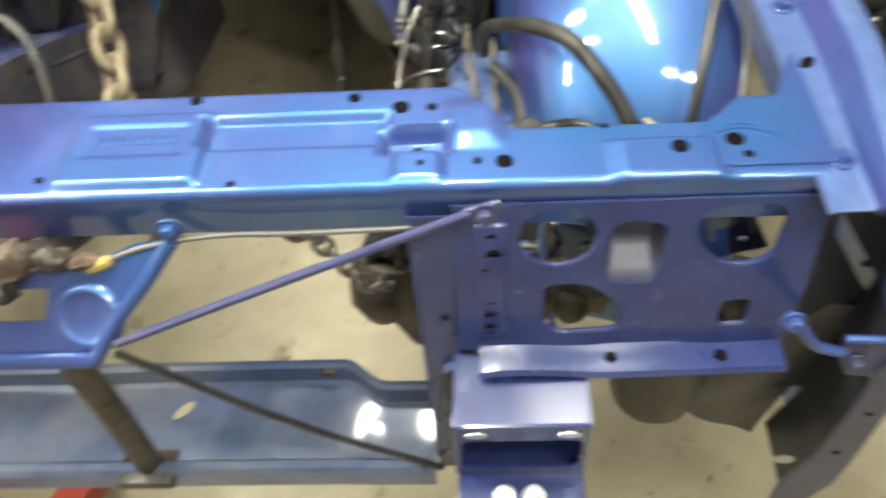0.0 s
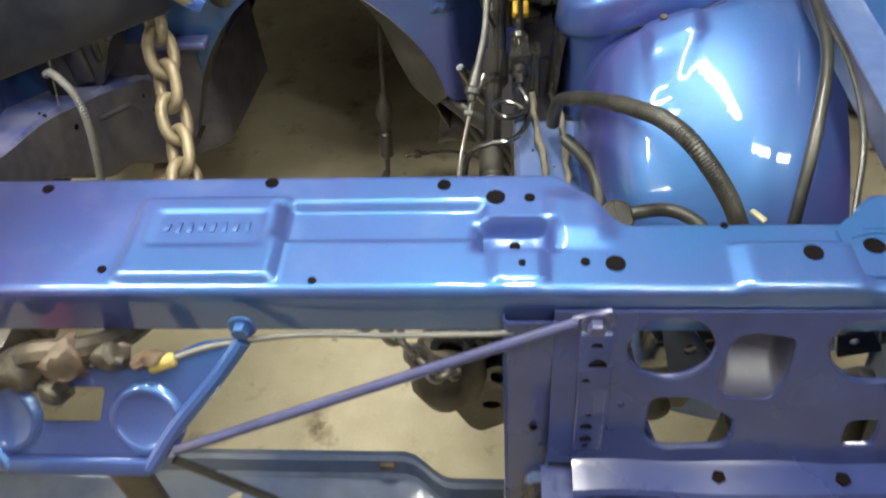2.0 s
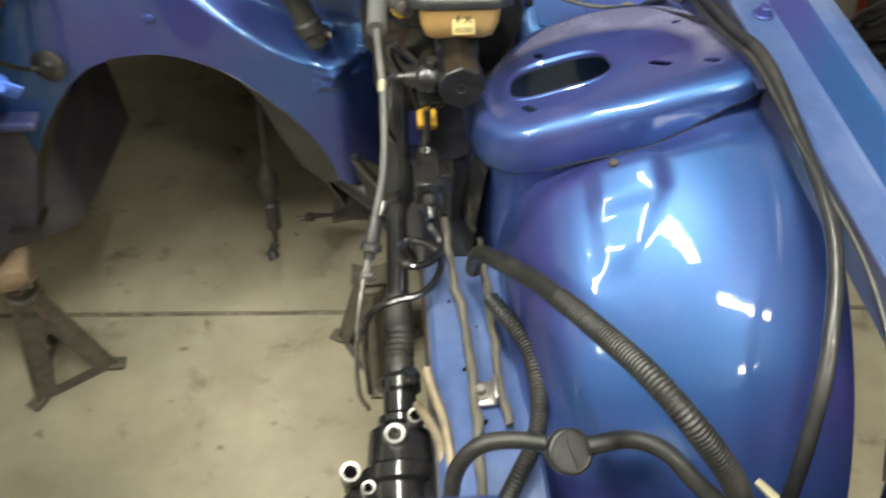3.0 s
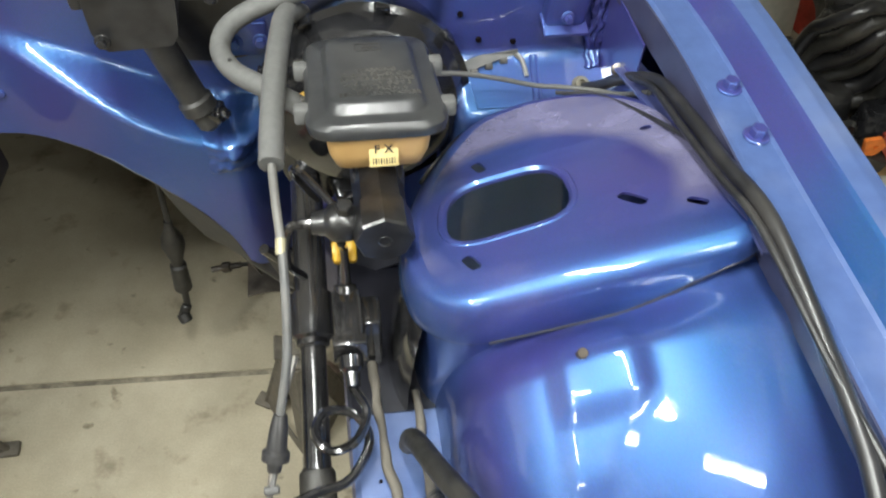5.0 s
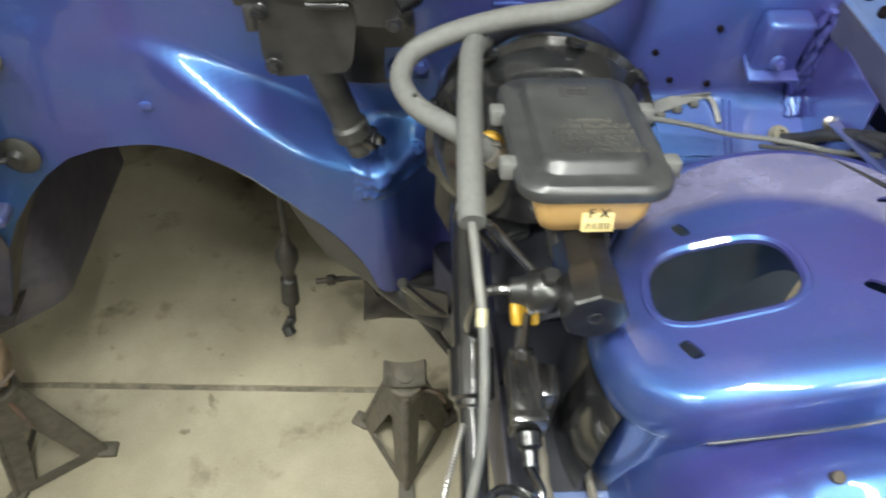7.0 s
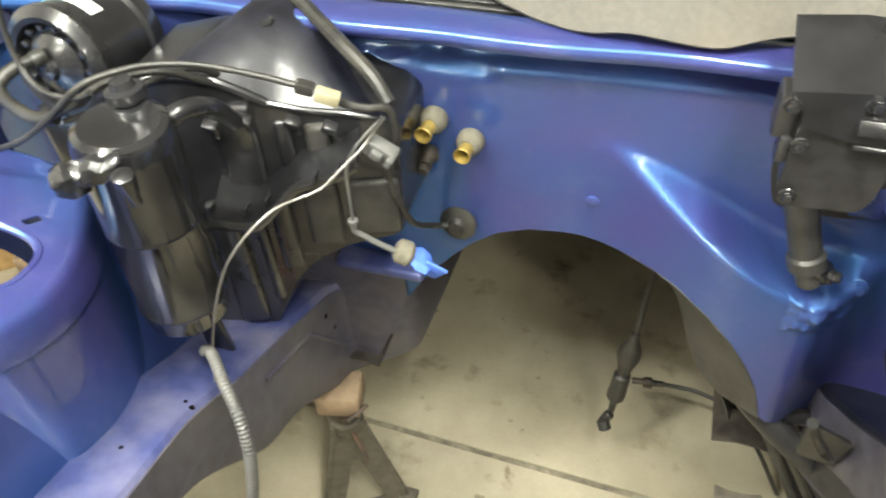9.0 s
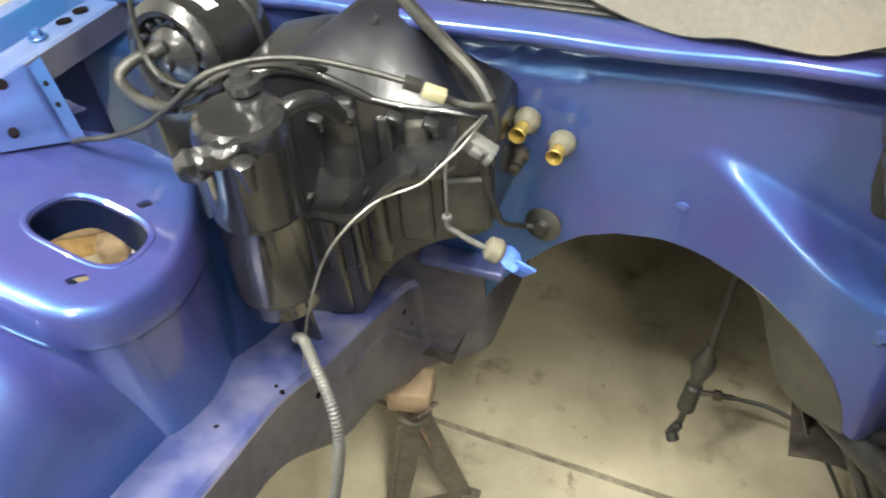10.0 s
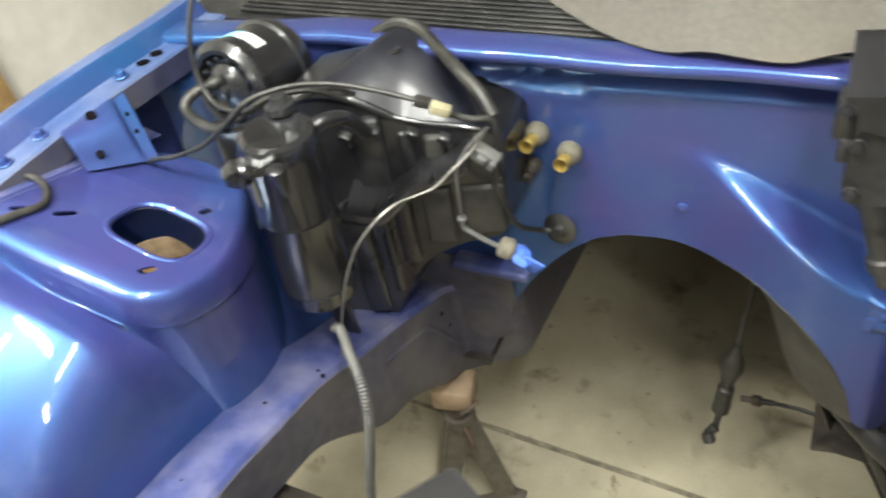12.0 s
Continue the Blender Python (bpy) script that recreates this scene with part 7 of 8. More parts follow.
def jack_stand(x, y, turn, height, label, cradle=0.11, horn=0.040):
    """A pressed three-legged stand: each side an A-shaped plate with a turned-in edge, a collar and a saddle."""
    js = thing("jack_stand", label, "jack stand", (x, y, 0), "jack stands under the car")
    top_z = height - 0.045
    for k in range(3):
        a0, a1 = radians(turn + 120 * k), radians(turn + 120 * (k + 1))
        p, q = Vector((x + 0.108 * math.cos(a0), y + 0.108 * math.sin(a0), 0.004)), Vector((x + 0.108 * math.cos(a1), y + 0.108 * math.sin(a1), 0.004))
        tp, tq = Vector((x + 0.034 * math.cos(a0), y + 0.034 * math.sin(a0), top_z)), Vector((x + 0.034 * math.cos(a1), y + 0.034 * math.sin(a1), top_z))
        side = (q - p).normalized()
        mid, up = (p + q) / 2, ((tp + tq) - (p + q)) / 2
        tall = up.length
        up = up.normalized()
        out = side.cross(up).normalized()
        hw, tw_ = (q - p).length / 2, (tq - tp).length / 2

        def face_fn(a, c, w, mid=mid, side=side, up=up, out=out):
            return mid + side * a + up * c + out * w

        outline = [(-hw, 0.0), (hw, 0.0), (tw_, tall), (-tw_, tall)]
        slope = (hw - tw_) / tall
        gap = [(-hw + 0.040 + 0.026 * slope, 0.026), (hw - 0.040 - 0.026 * slope, 0.026), (0.006, 0.62 * tall), (-0.006, 0.62 * tall)]
        b = bmesh.new()
        plate(b, outline, [rounded(gap, 0.004, 3)], 0.004, face_fn)
        sd = part("side_plate", b, STAND_PAINT, js)
        b = bmesh.new()
        cyl(b, p + Vector((0, 0, 0.004)), tp, 0.007, n=8)
        part("folded_edge", b, STAND_PAINT, sd)
        b = bmesh.new()
        box(b, p + Vector((0.004 * math.cos(a0), 0.004 * math.sin(a0), 0.004)), (0.040, 0.034, 0.012), 0.003, pose(0, 0, 0, 0, 0, turn + 120 * k))
        part("foot", b, STAND_PAINT, js)
    b = bmesh.new()
    cyl(b, (x, y, top_z - 0.03), (x, y, top_z + 0.014), 0.036, n=18, bevel=0.004)
    part("collar", b, STAND_PAINT, js)
    b = bmesh.new()
    cyl(b, (x, y, top_z), (x, y, height - 0.010), 0.020, n=16)
    part("ratchet_bar", b, STAND_PAINT, js)
    R = pose(x, y, 0, 0, 0, turn - 30)
    b = bmesh.new()
    surf(b, lambda u, v: R @ Vector((cradle * (u - 0.5), -0.026 + 0.052 * v, height - 0.014 + horn * abs(2 * u - 1) ** 2.2)), 14, 4, 0.007)
    part("saddle", b, RUST if horn > 0.02 else STAND_PAINT, js, "worn cradle")
    b = bmesh.new()
    tube(b, [R @ Vector((0.030, -0.010, top_z - 0.01)), R @ Vector((0.062, -0.016, top_z - 0.016)), R @ Vector((0.078, -0.018, top_z - 0.050))], 0.005, 8)
    part("release_lever", b, RUST, js)
    return js


jack_stand(-0.427, 1.720, 1, 0.345, "worn grey-brown jack stand with a rusty cradle")
jack_stand(0.333, 1.718, 30, 0.335, "worn grey-brown jack stand behind the steering shaft", 0.075, 0.012)
b = bmesh.new()
box(b, (-0.430, 1.726, 0.378), (0.088, 0.075, 0.062), 0.008, pose(0, 0, 0, 0, 3, 12))
solo("packing_block", b, BRICK_WOOD, "rough wooden packing block on the jack stand", "wood block")

dc = thing("clutch_cable", "dark cable with rubber boots hanging from the tunnel", "cable", (0.09, 1.92, 0.18))
b = bmesh.new()
tube(b, [(0.12, 1.98, 0.80), (0.118, 1.96, 0.68), (0.112, 1.945, 0.55), (0.108, 1.94, 0.46)], 0.006, 8)
part("cable", b, RUBBER, dc)
b = bmesh.new()
lathe(b, (0.108, 1.94, 0.475), (-0.06, -0.04, -1), [(0, 0.008), (0.02, 0.010), (0.05, 0.022), (0.07, 0.024), (0.11, 0.014), (0.13, 0.012), (0.135, 0.017), (0.21, 0.019), (0.215, 0.012), (0.22, 0.008), (0.27, 0.007)], 14)
part("boot", b, RUBBER, dc)
b = bmesh.new()
cyl(b, (0.092, 1.925, 0.208), (0.078, 1.915, 0.180), 0.011, n=12, bevel=0.003)
cyl(b, (0.078, 1.915, 0.192), (0.088, 1.90, 0.176), 0.014, n=12, bevel=0.003)
part("end_fitting", b, RUBBER, dc)
sh = thing("shift_linkage", "short dark threaded linkage hanging under the tunnel", "linkage", (0.19, 2.05, 0.15))
b = bmesh.new()
cyl(b, (0.13, 2.06, 0.15), (0.20, 2.06, 0.16), 0.007, n=10)
cyl(b, (0.155, 2.06, 0.153), (0.175, 2.06, 0.156), 0.013, n=8, bevel=0.002)
part("clevis", b, GREASE, sh)
b = bmesh.new()
tube(b, [(0.20, 2.06, 0.16), (0.28, 2.05, 0.17), (0.36, 2.02, 0.16), (0.42, 1.98, 0.10), (0.48, 1.93, 0.02)], 0.005, 8)
part("cable", b, RUBBER, sh)
ub = thing("underbody_pipes", "bundle of shiny black hoses under the driver footwell", "pipes", (0.44, 1.74, 0.28))
for k in range(6):
    b = bmesh.new()
    o = 0.017 * k
    tube(b, [(0.292 + o * 0.5, 1.762 - o * 0.3, 0.612 - o * 0.2), (0.322 + o * 0.9, 1.765, 0.540 + o * 0.3), (0.372 + o * 1.1, 1.762, 0.440 + o * 0.6), (0.430 + o * 1.2, 1.748, 0.335 + o * 0.8), (0.500 + o, 1.725, 0.235 + o), (0.580 + o, 1.70, 0.17 + o)], 0.0105 + 0.002 * (k % 3), 10)
    part("hose", b, (BLACK_SATIN, BLACK_METAL)[k % 2], ub)
b = bmesh.new()
surf(b, lambda u, v: (0.288 + 0.31 * u, 1.778 - 0.03 * u + 0.012 * math.sin(u * 9), 0.618 - 0.18 * u - (0.03 + 0.17 * u) * v), 18, 8, 0.004)
part("flap", b, BLACK_SATIN, ub, "black rubber flap")
cf = thing("column_floor_bracket", "dark triangular bracket by the steering shaft", "bracket", (0.37, 1.6, 0.6))
b = bmesh.new()
plate(b, rounded([(0.325, 0.77), (0.395, 0.72), (0.40, 0.62), (0.345, 0.64)], 0.008), [], 0.006, lambda x, z, w: (x, 1.62 + (0.75 - z) * 0.25 + w, z))
part("plate", b, BLACK_SATIN, cf)
b = bmesh.new()
tube(b, [(0.33, 1.615, 0.77), (0.35, 1.63, 0.72), (0.375, 1.64, 0.67), (0.40, 1.66, 0.63)], 0.008, 8)
part("tube", b, BLACK_METAL, cf)

# engine hoist boom, chain and hook
hb = thing("engine_hoist", "black engine hoist boom reaching over the radiator support", "engine hoist", (-1.05, -0.75, 0))
E0, E1 = Vector((0.030, 1.045, 1.300)), Vector((-0.95, -0.58, 1.62))
d = E1 - E0
b = bmesh.new()
box(b, (E0 + E1) / 2, (d.length, 0.075, 0.085), 0.006, d.to_track_quat("X", "Z").to_matrix().to_4x4())
part("boom", b, BLACK_SATIN, hb, "dusty black square boom")
b = bmesh.new()
box(b, (-0.98, -0.63, 0.84), (0.09, 0.09, 1.62), 0.006, pose(0, 0, 0, 0, 0, 30))
part("mast", b, BLACK_SATIN, hb)
for k in (-1, 1):
    b = bmesh.new()
    p, q = Vector((-0.98, -0.63, 0.10)), Vector((-0.62 + (0.0 if k < 0 else 0.25), 0.95, 0.10)) if k > 0 else Vector((-1.3, 0.65, 0.10))
    dd = q - p
    box(b, (p + q) / 2, (dd.length, 0.07, 0.07), 0.005, dd.to_track_quat("X", "Z").to_matrix().to_4x4())
    part("leg", b, RED, hb, "red floor leg")
    b = bmesh.new()
    cyl(b, q + Vector((-0.02, 0, -0.055)), q + Vector((0.02, 0, -0.055)), 0.045, n=20, bevel=0.004)
    part("caster", b, BLACK_SATIN, hb)
b = bmesh.new()
cyl(b, (-0.98, -0.63, 0.0), (-0.98, -0.63, 0.07), 0.06, n=20)
part("caster", b, BLACK_SATIN, hb)
b = bmesh.new()
lathe(b, E0 + Vector((0.045, -0.028, -0.012)), (0.8, -0.5, 0.0), [(0, 0.016), (0.010, 0.0165), (0.011, 0.015), (0.014, 0.013), (0.016, 0.007)], 6)
part("pivot_bolt", b, CREAM, hb, "pale painted bolt head")

lk = None


def link_mesh():
    b_ = bmesh.new()
    pts = []
    for k in range(28):
        t = 2 * math.pi * k / 28
        x = 0.0165 * math.copysign(abs(math.cos(t)) ** 0.8, math.cos(t))
        y = 0.010 * math.sin(t)
        pts.append(Vector((x, y, 0)))
    rings = []
    for i, p in enumerate(pts):
        t = (pts[(i + 1) % 28] - pts[i - 1]).normalized()
        side = Vector((t.y, -t.x, 0))
        rings.append([b_.verts.new(p + (side * math.cos(a) + Vector((0, 0, 1)) * math.sin(a)) * 0.0042) for a in (2 * math.pi * j / 8 for j in range(8))])
    for i in range(28):
        q, w = rings[i], rings[(i + 1) % 28]
        for j in range(8):
            b_.faces.new((q[j], q[(j + 1) % 8], w[(j + 1) % 8], w[j]))
    me = bpy.data.meshes.new("chain_link")
    b_.to_mesh(me)
    b_.free()
    finish(me, 60)
    me.materials.append(CHAIN)
    return me


LINK = link_mesh()


LINK_BRIGHT = LINK.copy()
LINK_BRIGHT.materials[0] = STEEL


def chain(name, label, pts, big=1.0, link=LINK):
    line = spline(pts, 0.002)
    root = thing(name, label, "chain", line[-1])
    acc, k, last = 0.0, 0, line[0]
    step = 0.0245 * big
    for p, q in zip(line, line[1:]):
        acc += (q - p).length
        if acc >= step * (k + 0.5):
            dd = (q - p).normalized()
            m = Matrix.Translation(p) @ dd.to_track_quat("X", "Z").to_matrix().to_4x4() @ pose(0, 0, 0, 45 + 90 * (k % 2), 0, 0) @ Matrix.Scale(big, 4)
            ob = new("link", link)
            ob.parent = root
            ob.matrix_parent_inverse = Matrix.Translation(-root.location)
            ob.matrix_basis = m
            k += 1
    return root


chain("hoist_chain", "dull steel lifting chain from boom to radiator support", [(0.028, 1.040, 1.262), (0.030, 1.02, 1.225), (0.045, 0.965, 1.175), (0.062, 0.905, 1.135), (0.072, 0.862, 1.115), (0.075, 0.82, 1.105)], 1.55)
chain("steering_gear_chain", "thin steel chain hanging below the support", [(0.225, 0.77, 1.05), (0.246, 0.79, 1.022), (0.279, 0.80, 0.984), (0.301, 0.80, 0.946), (0.321, 0.80, 0.906), (0.340, 0.81, 0.875), (0.352, 0.84, 0.850)], 0.95, LINK_BRIGHT)
hk = thing("hoist_hook", "greasy rusty hook and clevis wrapped round the support", "hook", (0.03, 0.66, 1.13))
b = bmesh.new()
tube(b, [(0.078, 0.80, 1.11), (0.070, 0.74, 1.105), (0.055, 0.685, 1.125), (0.04, 0.655, 1.150), (0.01, 0.648, 1.155), (-0.02, 0.65, 1.14)], 0.013, 10)
part("hook", b, GREASE, hk)
for k, (x, y, z, r) in enumerate(((0.035, 0.645, 1.150, 0.019), (-0.005, 0.645, 1.140, 0.022), (0.072, 0.652, 1.146, 0.014), (0.10, 0.655, 1.140, 0.011), (-0.035, 0.65, 1.120, 0.018), (0.015, 0.64, 1.122, 0.017))):
    b = bmesh.new()
    lathe(b, (x, y, z), (0.6 - 0.3 * k, -0.6, 0.4), [(-r * 0.8, r * 0.35), (-r * 0.65, r * 0.7), (-r * 0.4, r * 0.92), (-r * 0.1, r), (r * 0.2, r), (r * 0.5, r * 0.85), (r * 0.7, r * 0.6), (r * 0.82, r * 0.3)], 18)
    bmesh.ops.transform(b, matrix=Matrix.Identity(4), verts=b.verts)
    for vv in b.verts:
        vv.co += Vector((noise.noise(vv.co * 70), noise.noise(vv.co * 70 + Vector((9, 0, 0))), noise.noise(vv.co * 70 + Vector((0, 9, 0))))) * 0.009
    part("grease_lump", b, GREASE if k % 3 else RUST, hk)
wl = solo("latch_release_wire", tube(bmesh.new(), [(0.115, 0.656, 1.135), (0.16, 0.665, 1.146), (0.23, 0.675, 1.1475), (0.30, 0.676, 1.146), (0.36, 0.676, 1.1475), (0.41, 0.678, 1.147), (0.45, 0.69, 1.14), (0.55, 0.72, 1.12), (0.66, 0.73, 1.10)], 0.0028, 8), WIRE_GREY, "thin pale wire clipped under the radiator support", "wire")
b = bmesh.new()
cyl(b, (0.100, 0.652, 1.130), (0.124, 0.657, 1.137), 0.0065, n=10, bevel=0.002)
solo("wire_end_sleeve", b, DIRTY_YELLOW, "dirty yellow sleeve on the release wire", "sleeve")

# passenger-side suspension
ln_ = thing("control_arm", "dark greasy suspension arm and crossmember", "suspension arm", (-0.42, 1.1, 0.55))
b = bmesh.new()
box(b, (-0.43, 1.10, 0.70), (0.16, 0.34, 0.10), 0.03)
part("crossmember_stub", b, GREASE, ln_)
b = bmesh.new()
cyl(b, (-0.36, 1.00, 0.70), (-0.36, 1.20, 0.70), 0.04, n=18, bevel=0.006)
part("bush", b, RUST, ln_)

# dust sheet over the windscreen


SHEET_X = [-0.22, -0.14, -0.09, -0.02, 0.05, 0.12, 0.20, 0.30, 0.60, 1.1]
SHEET_Y = [1.88, 1.815, 1.785, 1.758, 1.746, 1.750, 1.785, 1.80, 1.79, 1.74]


def sheet_fn(u, v):
    x = -0.22 + 1.25 * u
    front = float(np.interp(x, SHEET_X, SHEET_Y))
    y = front + 0.9 * v
    fold = 0.034 * math.sin(x * 8 + v * 5.5 + 0.6) + 0.014 * math.sin(x * 21 - v * 6 + 1.0) + 0.006 * math.sin(x * 47 + v * 11)
    k = sst(0.0, 0.10, v)
    z = 1.206 + 0.30 * v + 0.045 * k + fold * (0.25 + 0.75 * k) + 0.012 * noise.noise((x * 8, y * 8, 0))
    return x - 0.1 * v, y, max(z, 1.2035)


b = bmesh.new()
surf(b, sheet_fn, 80, 50, 0.004)
solo("dust_sheet", b, CLOTH, "crumpled grey-beige dust sheet draped over the windscreen", "cloth", angle=80)

# parts behind the lightening holes of the front panel
b = bmesh.new()
SH = pose(0, 0, 0, -8, -16, 0)
box(b, (0.728, 0.752, 1.118), (0.046, 0.004, 0.125), 0.001, SH)
for dx in (-0.022, 0.022):
    box(b, Vector((0.728, 0.752, 1.118)) + SH @ Vector((dx, -0.009, 0)), (0.006, 0.020, 0.125), 0.001, SH)
part("stay_channel", b, TRAY_DUST, car, "pale dusty channel behind the front panel")
b = bmesh.new()
plate(b, rounded([(0.560, 1.082), (0.590, 1.078), (0.632, 1.022), (0.600, 1.008), (0.572, 1.030)], 0.005, 3), [ring(0.590, 1.056, 0.006), ring(0.604, 1.036, 0.0075, 0.005), ring(0.614, 1.022, 0.004)], 0.004, lambda x, z, w: (x, 0.722 - (1.05 - z) * 0.4 + w, z))
part("horn_bracket", b, TRAY_DUST, car, "dusty bracket with holes behind the front panel")
b = bmesh.new()
box(b, (0.588, 0.760, 1.032), (0.085, 0.05, 0.07), 0.012, pose(0, 0, 0, 12, 8, 10))
part("washer_motor", b, BLACK_METAL, car, "black glossy motor behind the front panel")
b = bmesh.new()
box(b, (0.742, 0.705, 1.042), (0.026, 0.012, 0.030), 0.004, pose(0, 0, 0, 20, 35, 10))
part("bent_tab", b, STEEL, car, "bent grey metal tab behind the front panel")
# Added dark sheet that darkens the view through the panel hole
b = bmesh.new()
surf(b, lambda u, v: (0.495 + 0.165 * u, 0.850 + 0.012 * math.sin(u * 6) - 0.02 * v, 0.985 - 0.16 * v), 16, 10, 0.003)
part("dark_backing", b, DUSTY_BLACK, car, "dark backing sheet added ahead of the wheelhouse")
for z0, z1 in ((0.925, 0.902), (0.933, 0.922)):
    b = bmesh.new()
    tube(b, [(0.505, 0.828, z0 + 0.004), (0.55, 0.826, z0 - 0.003), (0.60, 0.828, z1 + 0.003), (0.655, 0.832, z1)], 0.0025, 8)
    part("brake_pipe", b, STEEL, car, "thin bare steel pipe")
b = bmesh.new()
lathe(b, (0.595, 0.86, 0.80), (0.1, -1, 0.25), [(0, 0.034), (0.02, 0.040), (0.035, 0.036), (0.04, 0.024), (0.06, 0.022), (0.064, 0.012)], 22)
box(b, (0.640, 0.85, 0.795), (0.045, 0.03, 0.075), 0.006, pose(0, 0, 0, 0, 15, 0))
box(b, (0.565, 0.85, 0.765), (0.06, 0.04, 0.035), 0.008, pose(0, 0, 0, 0, -30, 0))
part("sway_bar_mount", b, GREASE, car, "greasy sway bar mount")
b = bmesh.new()
plate(b, rounded([(0.753, 1.036), (0.779, 1.048), (0.820, 0.968), (0.776, 0.955)], 0.004, 3), [ring(0.785, 0.985, 0.005)], 0.004, lambda x, z, w: (x, 0.785 + w, z))
part("fender_stay", b, RAIL_DUST, car, "dust-hazed fender stay")

# wall trim and stacked timber on the passenger side
dp = thing("door_post", "bare pine door post against the white wall", "post", (-2.15, 2.1, 0), kind="structure")
b = bmesh.new()
box(b, (-2.155, 2.115, 1.03), (0.09, 0.10, 2.06), 0.004)
part("upright", b, WOOD, dp)
tb = thing("timber_stack", "stack of rough timber blocks on the floor", "timber", (-1.75, 2.13, 0))
for k, (x, y, z, sx, sy, sz, a, m_) in enumerate(((-1.78, 2.13, 0.045, 0.36, 0.14, 0.09, 35, WOOD), (-1.76, 2.13, 0.135, 0.34, 0.13, 0.09, 33, BRICK_WOOD), (-1.63, 2.16, 0.045, 0.09, 0.16, 0.08, 30, BRICK_WOOD))):
    b = bmesh.new()
    box(b, (x, y, z), (sx, sy, sz), 0.004, pose(0, 0, 0, 0, 0, a))
    part("block", b, m_, tb)
b = bmesh.new()
box(b, (-1.47, 2.15, 0.02), (0.42, 0.16, 0.04), 0.004, pose(0, 0, 0, 0, 0, -52))
solo("floor_board", b, WALL_WHITE, "pale painted board lying on the floor", "board")

# parts heap beyond the driver-side fender
dl = thing("wooden_dolly", "low wooden dolly with a pale top edge", "dolly", (2.25, 2.35, 0))
for y, z in ((2.10, 0.115), (2.55, 0.115)):
    b = bmesh.new()
    box(b, (2.31, y, z), (0.78, 0.045, 0.09), 0.004, pose(0, 0, 0, 0, 0, -7))
    part("board", b, WOOD, dl)
b = bmesh.new()
box(b, (2.31, 2.105, 0.1645), (0.78, 0.045, 0.008), 0.003, pose(0, 0, 0, 0, 0, -7))
part("edge_strip", b, PALE_PANEL, dl, "pale painted top edge")
b = bmesh.new()
box(b, (2.31, 2.33, 0.140), (0.70, 0.40, 0.018), 0.003, pose(0, 0, 0, 0, 0, -7))
part("deck", b, WOOD, dl)
for x, y in ((2.02, 2.17), (2.02, 2.56), (2.60, 2.12), (2.62, 2.48)):
    b = bmesh.new()
    cyl(b, (x - 0.015, y, 0.030), (x + 0.015, y, 0.030), 0.030, n=18, bevel=0.004)
    box(b, (x, y, 0.062), (0.05, 0.05, 0.014), 0.003)
    part("caster", b, BLACK_SATIN, dl)
solo("tie_down_strap", surf(bmesh.new(), lambda u, v: (1.885 + 0.05 * u + 0.16 * u * u + 0.035 * v, 2.17 - 0.42 * u + 0.02 * math.sin(u * 7), 0.008 + 0.03 * (1 - u) ** 3 + 0.010 * abs(math.sin(u * 9))), 40, 3, 0.003), STRAP, "faded blue tie-down strap lying on the floor", "strap")


def lump(bm, c, r, stretch, seed, rough=0.25):
    """An uneven rounded casting or cover."""
    o = bmesh.new()
    bmesh.ops.create_icosphere(o, subdivisions=4, radius=1.0)
    for v in o.verts:
        d = v.co.normalized()
        flat = max(abs(d.x), abs(d.y), abs(d.z))
        k = (0.75 + 0.25 / flat) * (1 + rough * noise.noise(d * 1.8 + Vector((seed, 0, 0))) + 0.35 * rough * noise.noise(d * 5 + Vector((0, seed, 0))))
        v.co = Vector(c) + Vector((d.x * stretch[0], d.y * stretch[1], d.z * stretch[2])) * r * k
    add(bm, o)
    return bm


eg = thing("engine_on_floor", "greasy dark engine and parts heaped on the dolly", "engine", (2.2, 2.6, 0.16))
random.seed(4)
b = bmesh.new()
lump(b, (2.25, 2.70, 0.36), 0.34, (0.95, 0.75, 0.60), 3.1, 0.2)
part("block", b, GREASE, eg)
for k, (x, y, z, r) in enumerate(((1.70, 2.44, 0.20, 0.20), (1.97, 2.50, 0.30, 0.18), (1.80, 2.58, 0.15, 0.15), (2.10, 2.40, 0.34, 0.17), (2.36, 2.40, 0.32, 0.18), (2.05, 2.66, 0.48, 0.16), (1.74, 2.26, 0.12, 0.12), (1.96, 2.27, 0.24, 0.105), (2.14, 2.25, 0.245, 0.10), (2.32, 2.24, 0.24, 0.10), (2.50, 2.25, 0.25, 0.11))):
    b = bmesh.new()
    lump(b, (x, y, z), r, (1.0, 0.8, 0.9), 7.0 * k + 1, 0.16)
    part("black_cover", b, (BLACK_SATIN, BLACK_GLOSS, DUSTY_BLACK)[k % 3], eg)
for k in range(34):
    b = bmesh.new()
    p = (1.66 + 0.80 * random.random(), 2.16 + 0.10 * random.random(), 0.19 + 0.17 * random.random())
    if k % 3:
        lathe(b, p, (random.random() - 0.5, -random.random(), random.random()), [(-0.02, 0.012), (-0.014, 0.028), (0.02, 0.030), (0.03, 0.016)], 14)
    else:
        box(b, p, (0.09, 0.06, 0.04), 0.010, pose(0, 0, 0, 90 * random.random(), 40 * random.random(), 180 * random.random()))
    part("casting", b, (GREASE, BLACK_METAL, BLACK_GLOSS)[k % 3], eg)
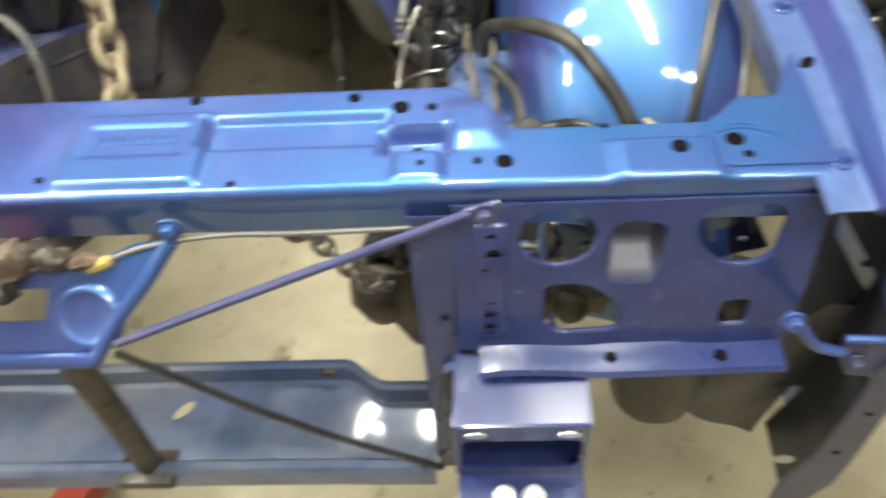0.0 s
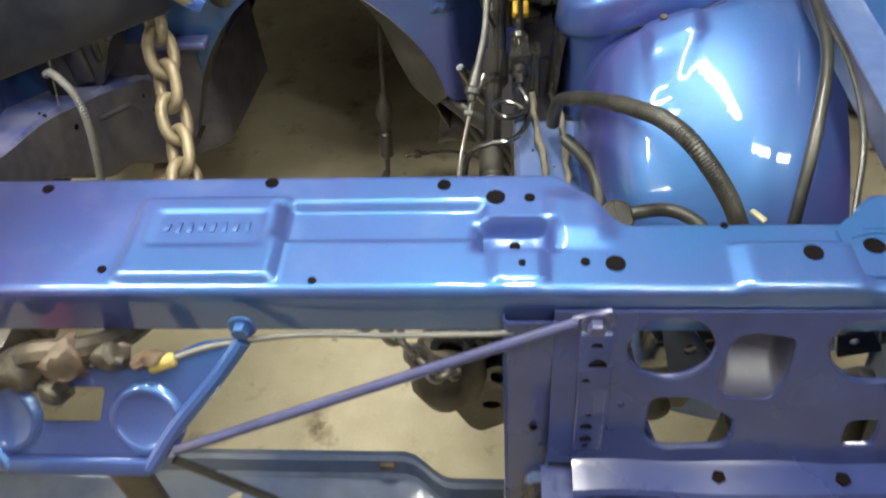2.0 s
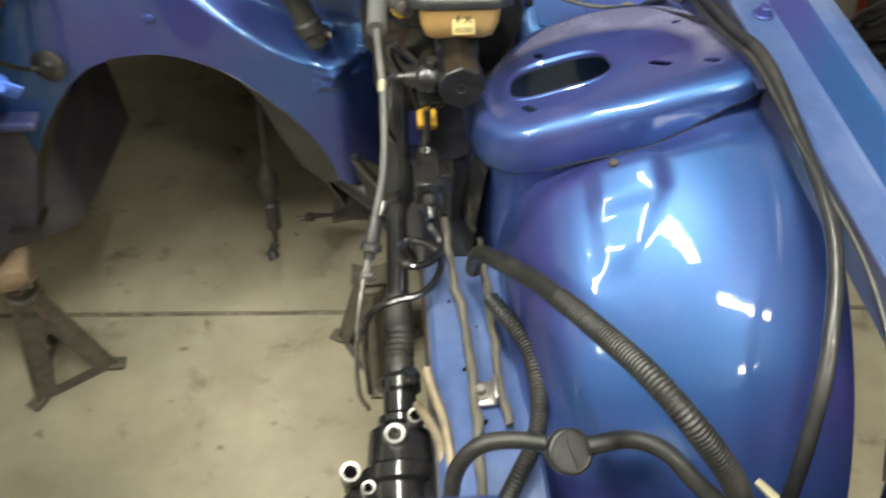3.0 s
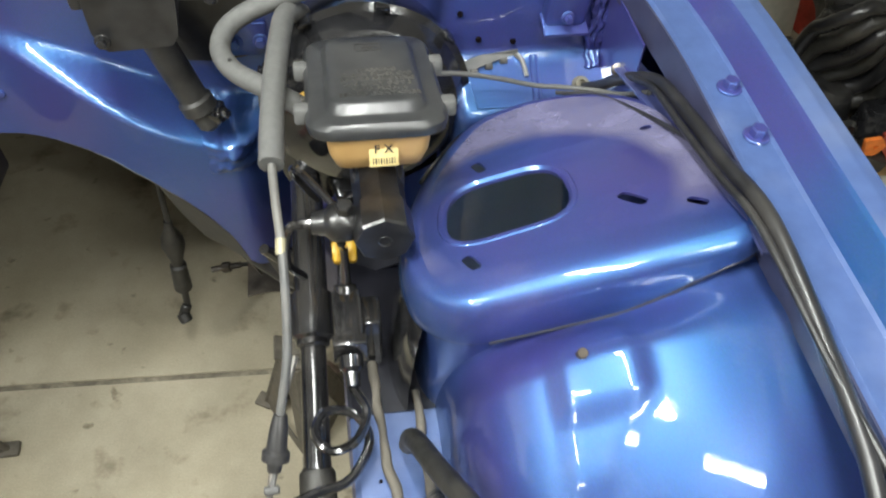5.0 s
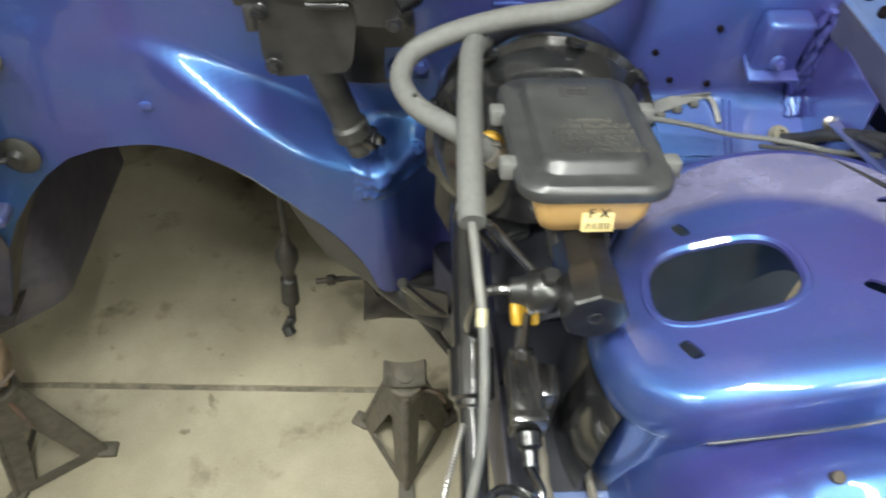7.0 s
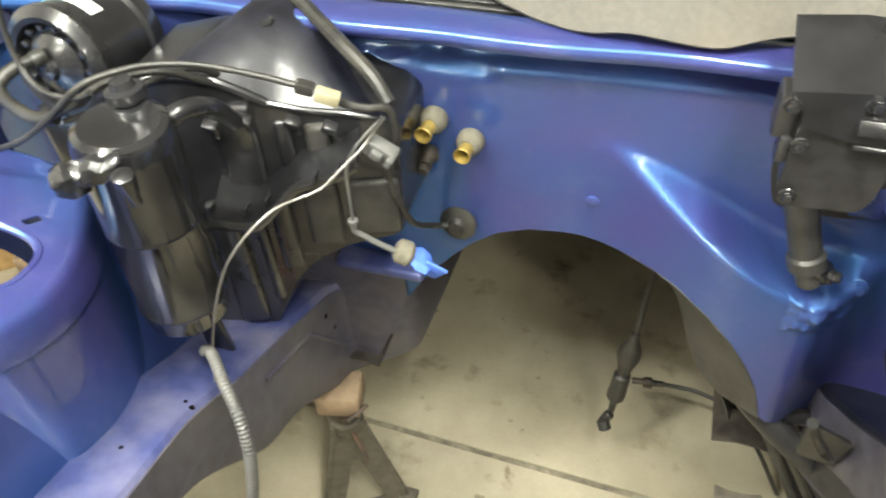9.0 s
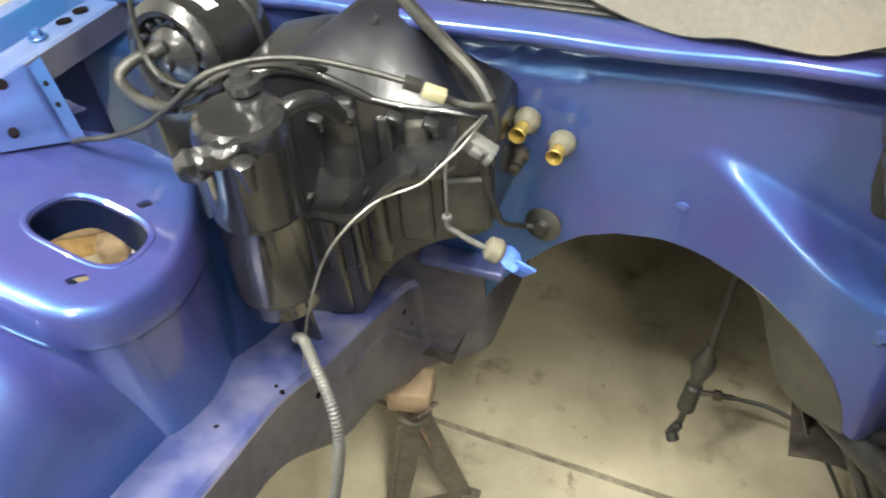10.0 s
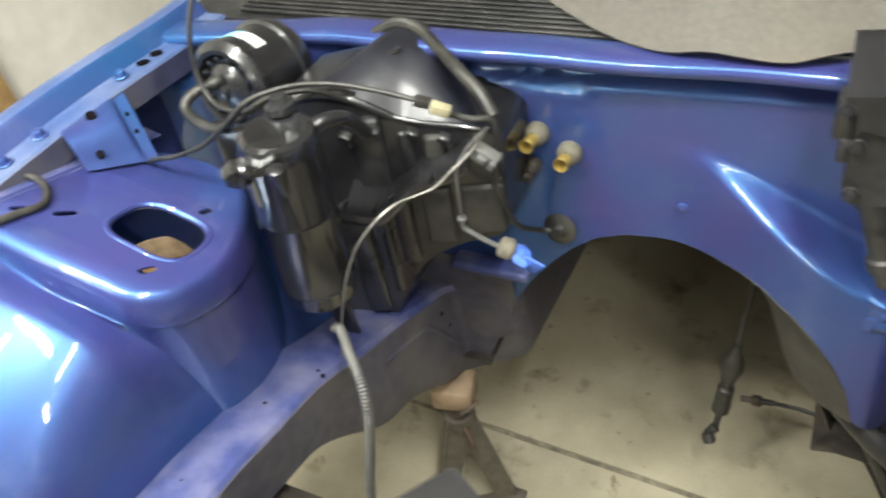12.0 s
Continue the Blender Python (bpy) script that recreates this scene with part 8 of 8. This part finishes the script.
for k in range(6):
    b = bmesh.new()
    o = 0.055 * k
    tube(b, [(1.70 + o * 0.6, 2.46, 0.30 - o * 0.3), (1.68 + o * 0.6, 2.40, 0.487 - o * 0.9), (1.679 + o * 0.9, 2.36, 0.538 - o * 0.9), (1.708 + o * 0.8, 2.33, 0.586 - o * 0.8), (1.773 + o * 0.5, 2.33, 0.606 - o * 0.6), (1.773 + 0.16, 2.36, 0.606 - 0.10 - o * 0.4)], 0.020 + 0.004 * (k % 3), 12, 0.02)
    part("coolant_hose", b, (BLACK_GLOSS, RUBBER)[k % 2], eg, "thick shiny black hose")
b = bmesh.new()
plate(b, rounded([(1.965, 0.265), (2.04, 0.275), (2.105, 0.245), (2.112, 0.185), (2.080, 0.115), (2.045, 0.165), (2.00, 0.205)], 0.010), [ring(2.060, 0.215, 0.010), ring(2.015, 0.235, 0.008)], 0.012, lambda x, z, w: (x - 0.15, 2.135 + w + (0.27 - z) * 0.2, z * 1.15 + 0.06))
part("bracket", b, RED, eg, "red enamelled bracket")
b = bmesh.new()
plate(b, rounded([(1.900, 0.300), (1.945, 0.305), (1.975, 0.268), (1.965, 0.230), (1.930, 0.235)], 0.008), [ring(1.945, 0.268, 0.008)], 0.012, lambda x, z, w: (x - 0.14, 2.13 + w + (0.27 - z) * 0.2, z + 0.06))
part("bracket", b, ORANGE, eg, "orange enamelled bracket")
for k in range(5):
    b = bmesh.new()
    tube(b, [(2.02 + 0.11 * k, 2.30, 0.62), (2.06 + 0.10 * k, 2.17, 0.42), (2.04 + 0.12 * k, 2.14, 0.28), (2.10 + 0.10 * k, 2.10, 0.176)], 0.006, 8)
    part("cable", b, (BLACK_SATIN, WIRE_GREY)[k % 2], eg)
b = bmesh.new()
box(b, (1.93, 3.02, 0.16), (0.34, 0.03, 0.32), 0.006, pose(0, 0, 0, -14, 0, 10))
solo("pale_panel", b, PALE_PANEL, "pale cream panel leaning behind the engine parts", "panel")
b = bmesh.new()
box(b, (2.30, 3.10, 0.15), (0.36, 0.28, 0.30), 0.02, pose(0, 0, 0, 0, 0, 12))
solo("red_toolbox", b, RED, "red enamelled box behind the engine parts", "box")
b = bmesh.new()
box(b, (1.665, 2.20, 0.085), (0.11, 0.10, 0.17), 0.010, pose(0, 0, 0, 0, 0, 15))
solo("parts_carton", b, GREASE, "small grimy brown box on the floor", "box")
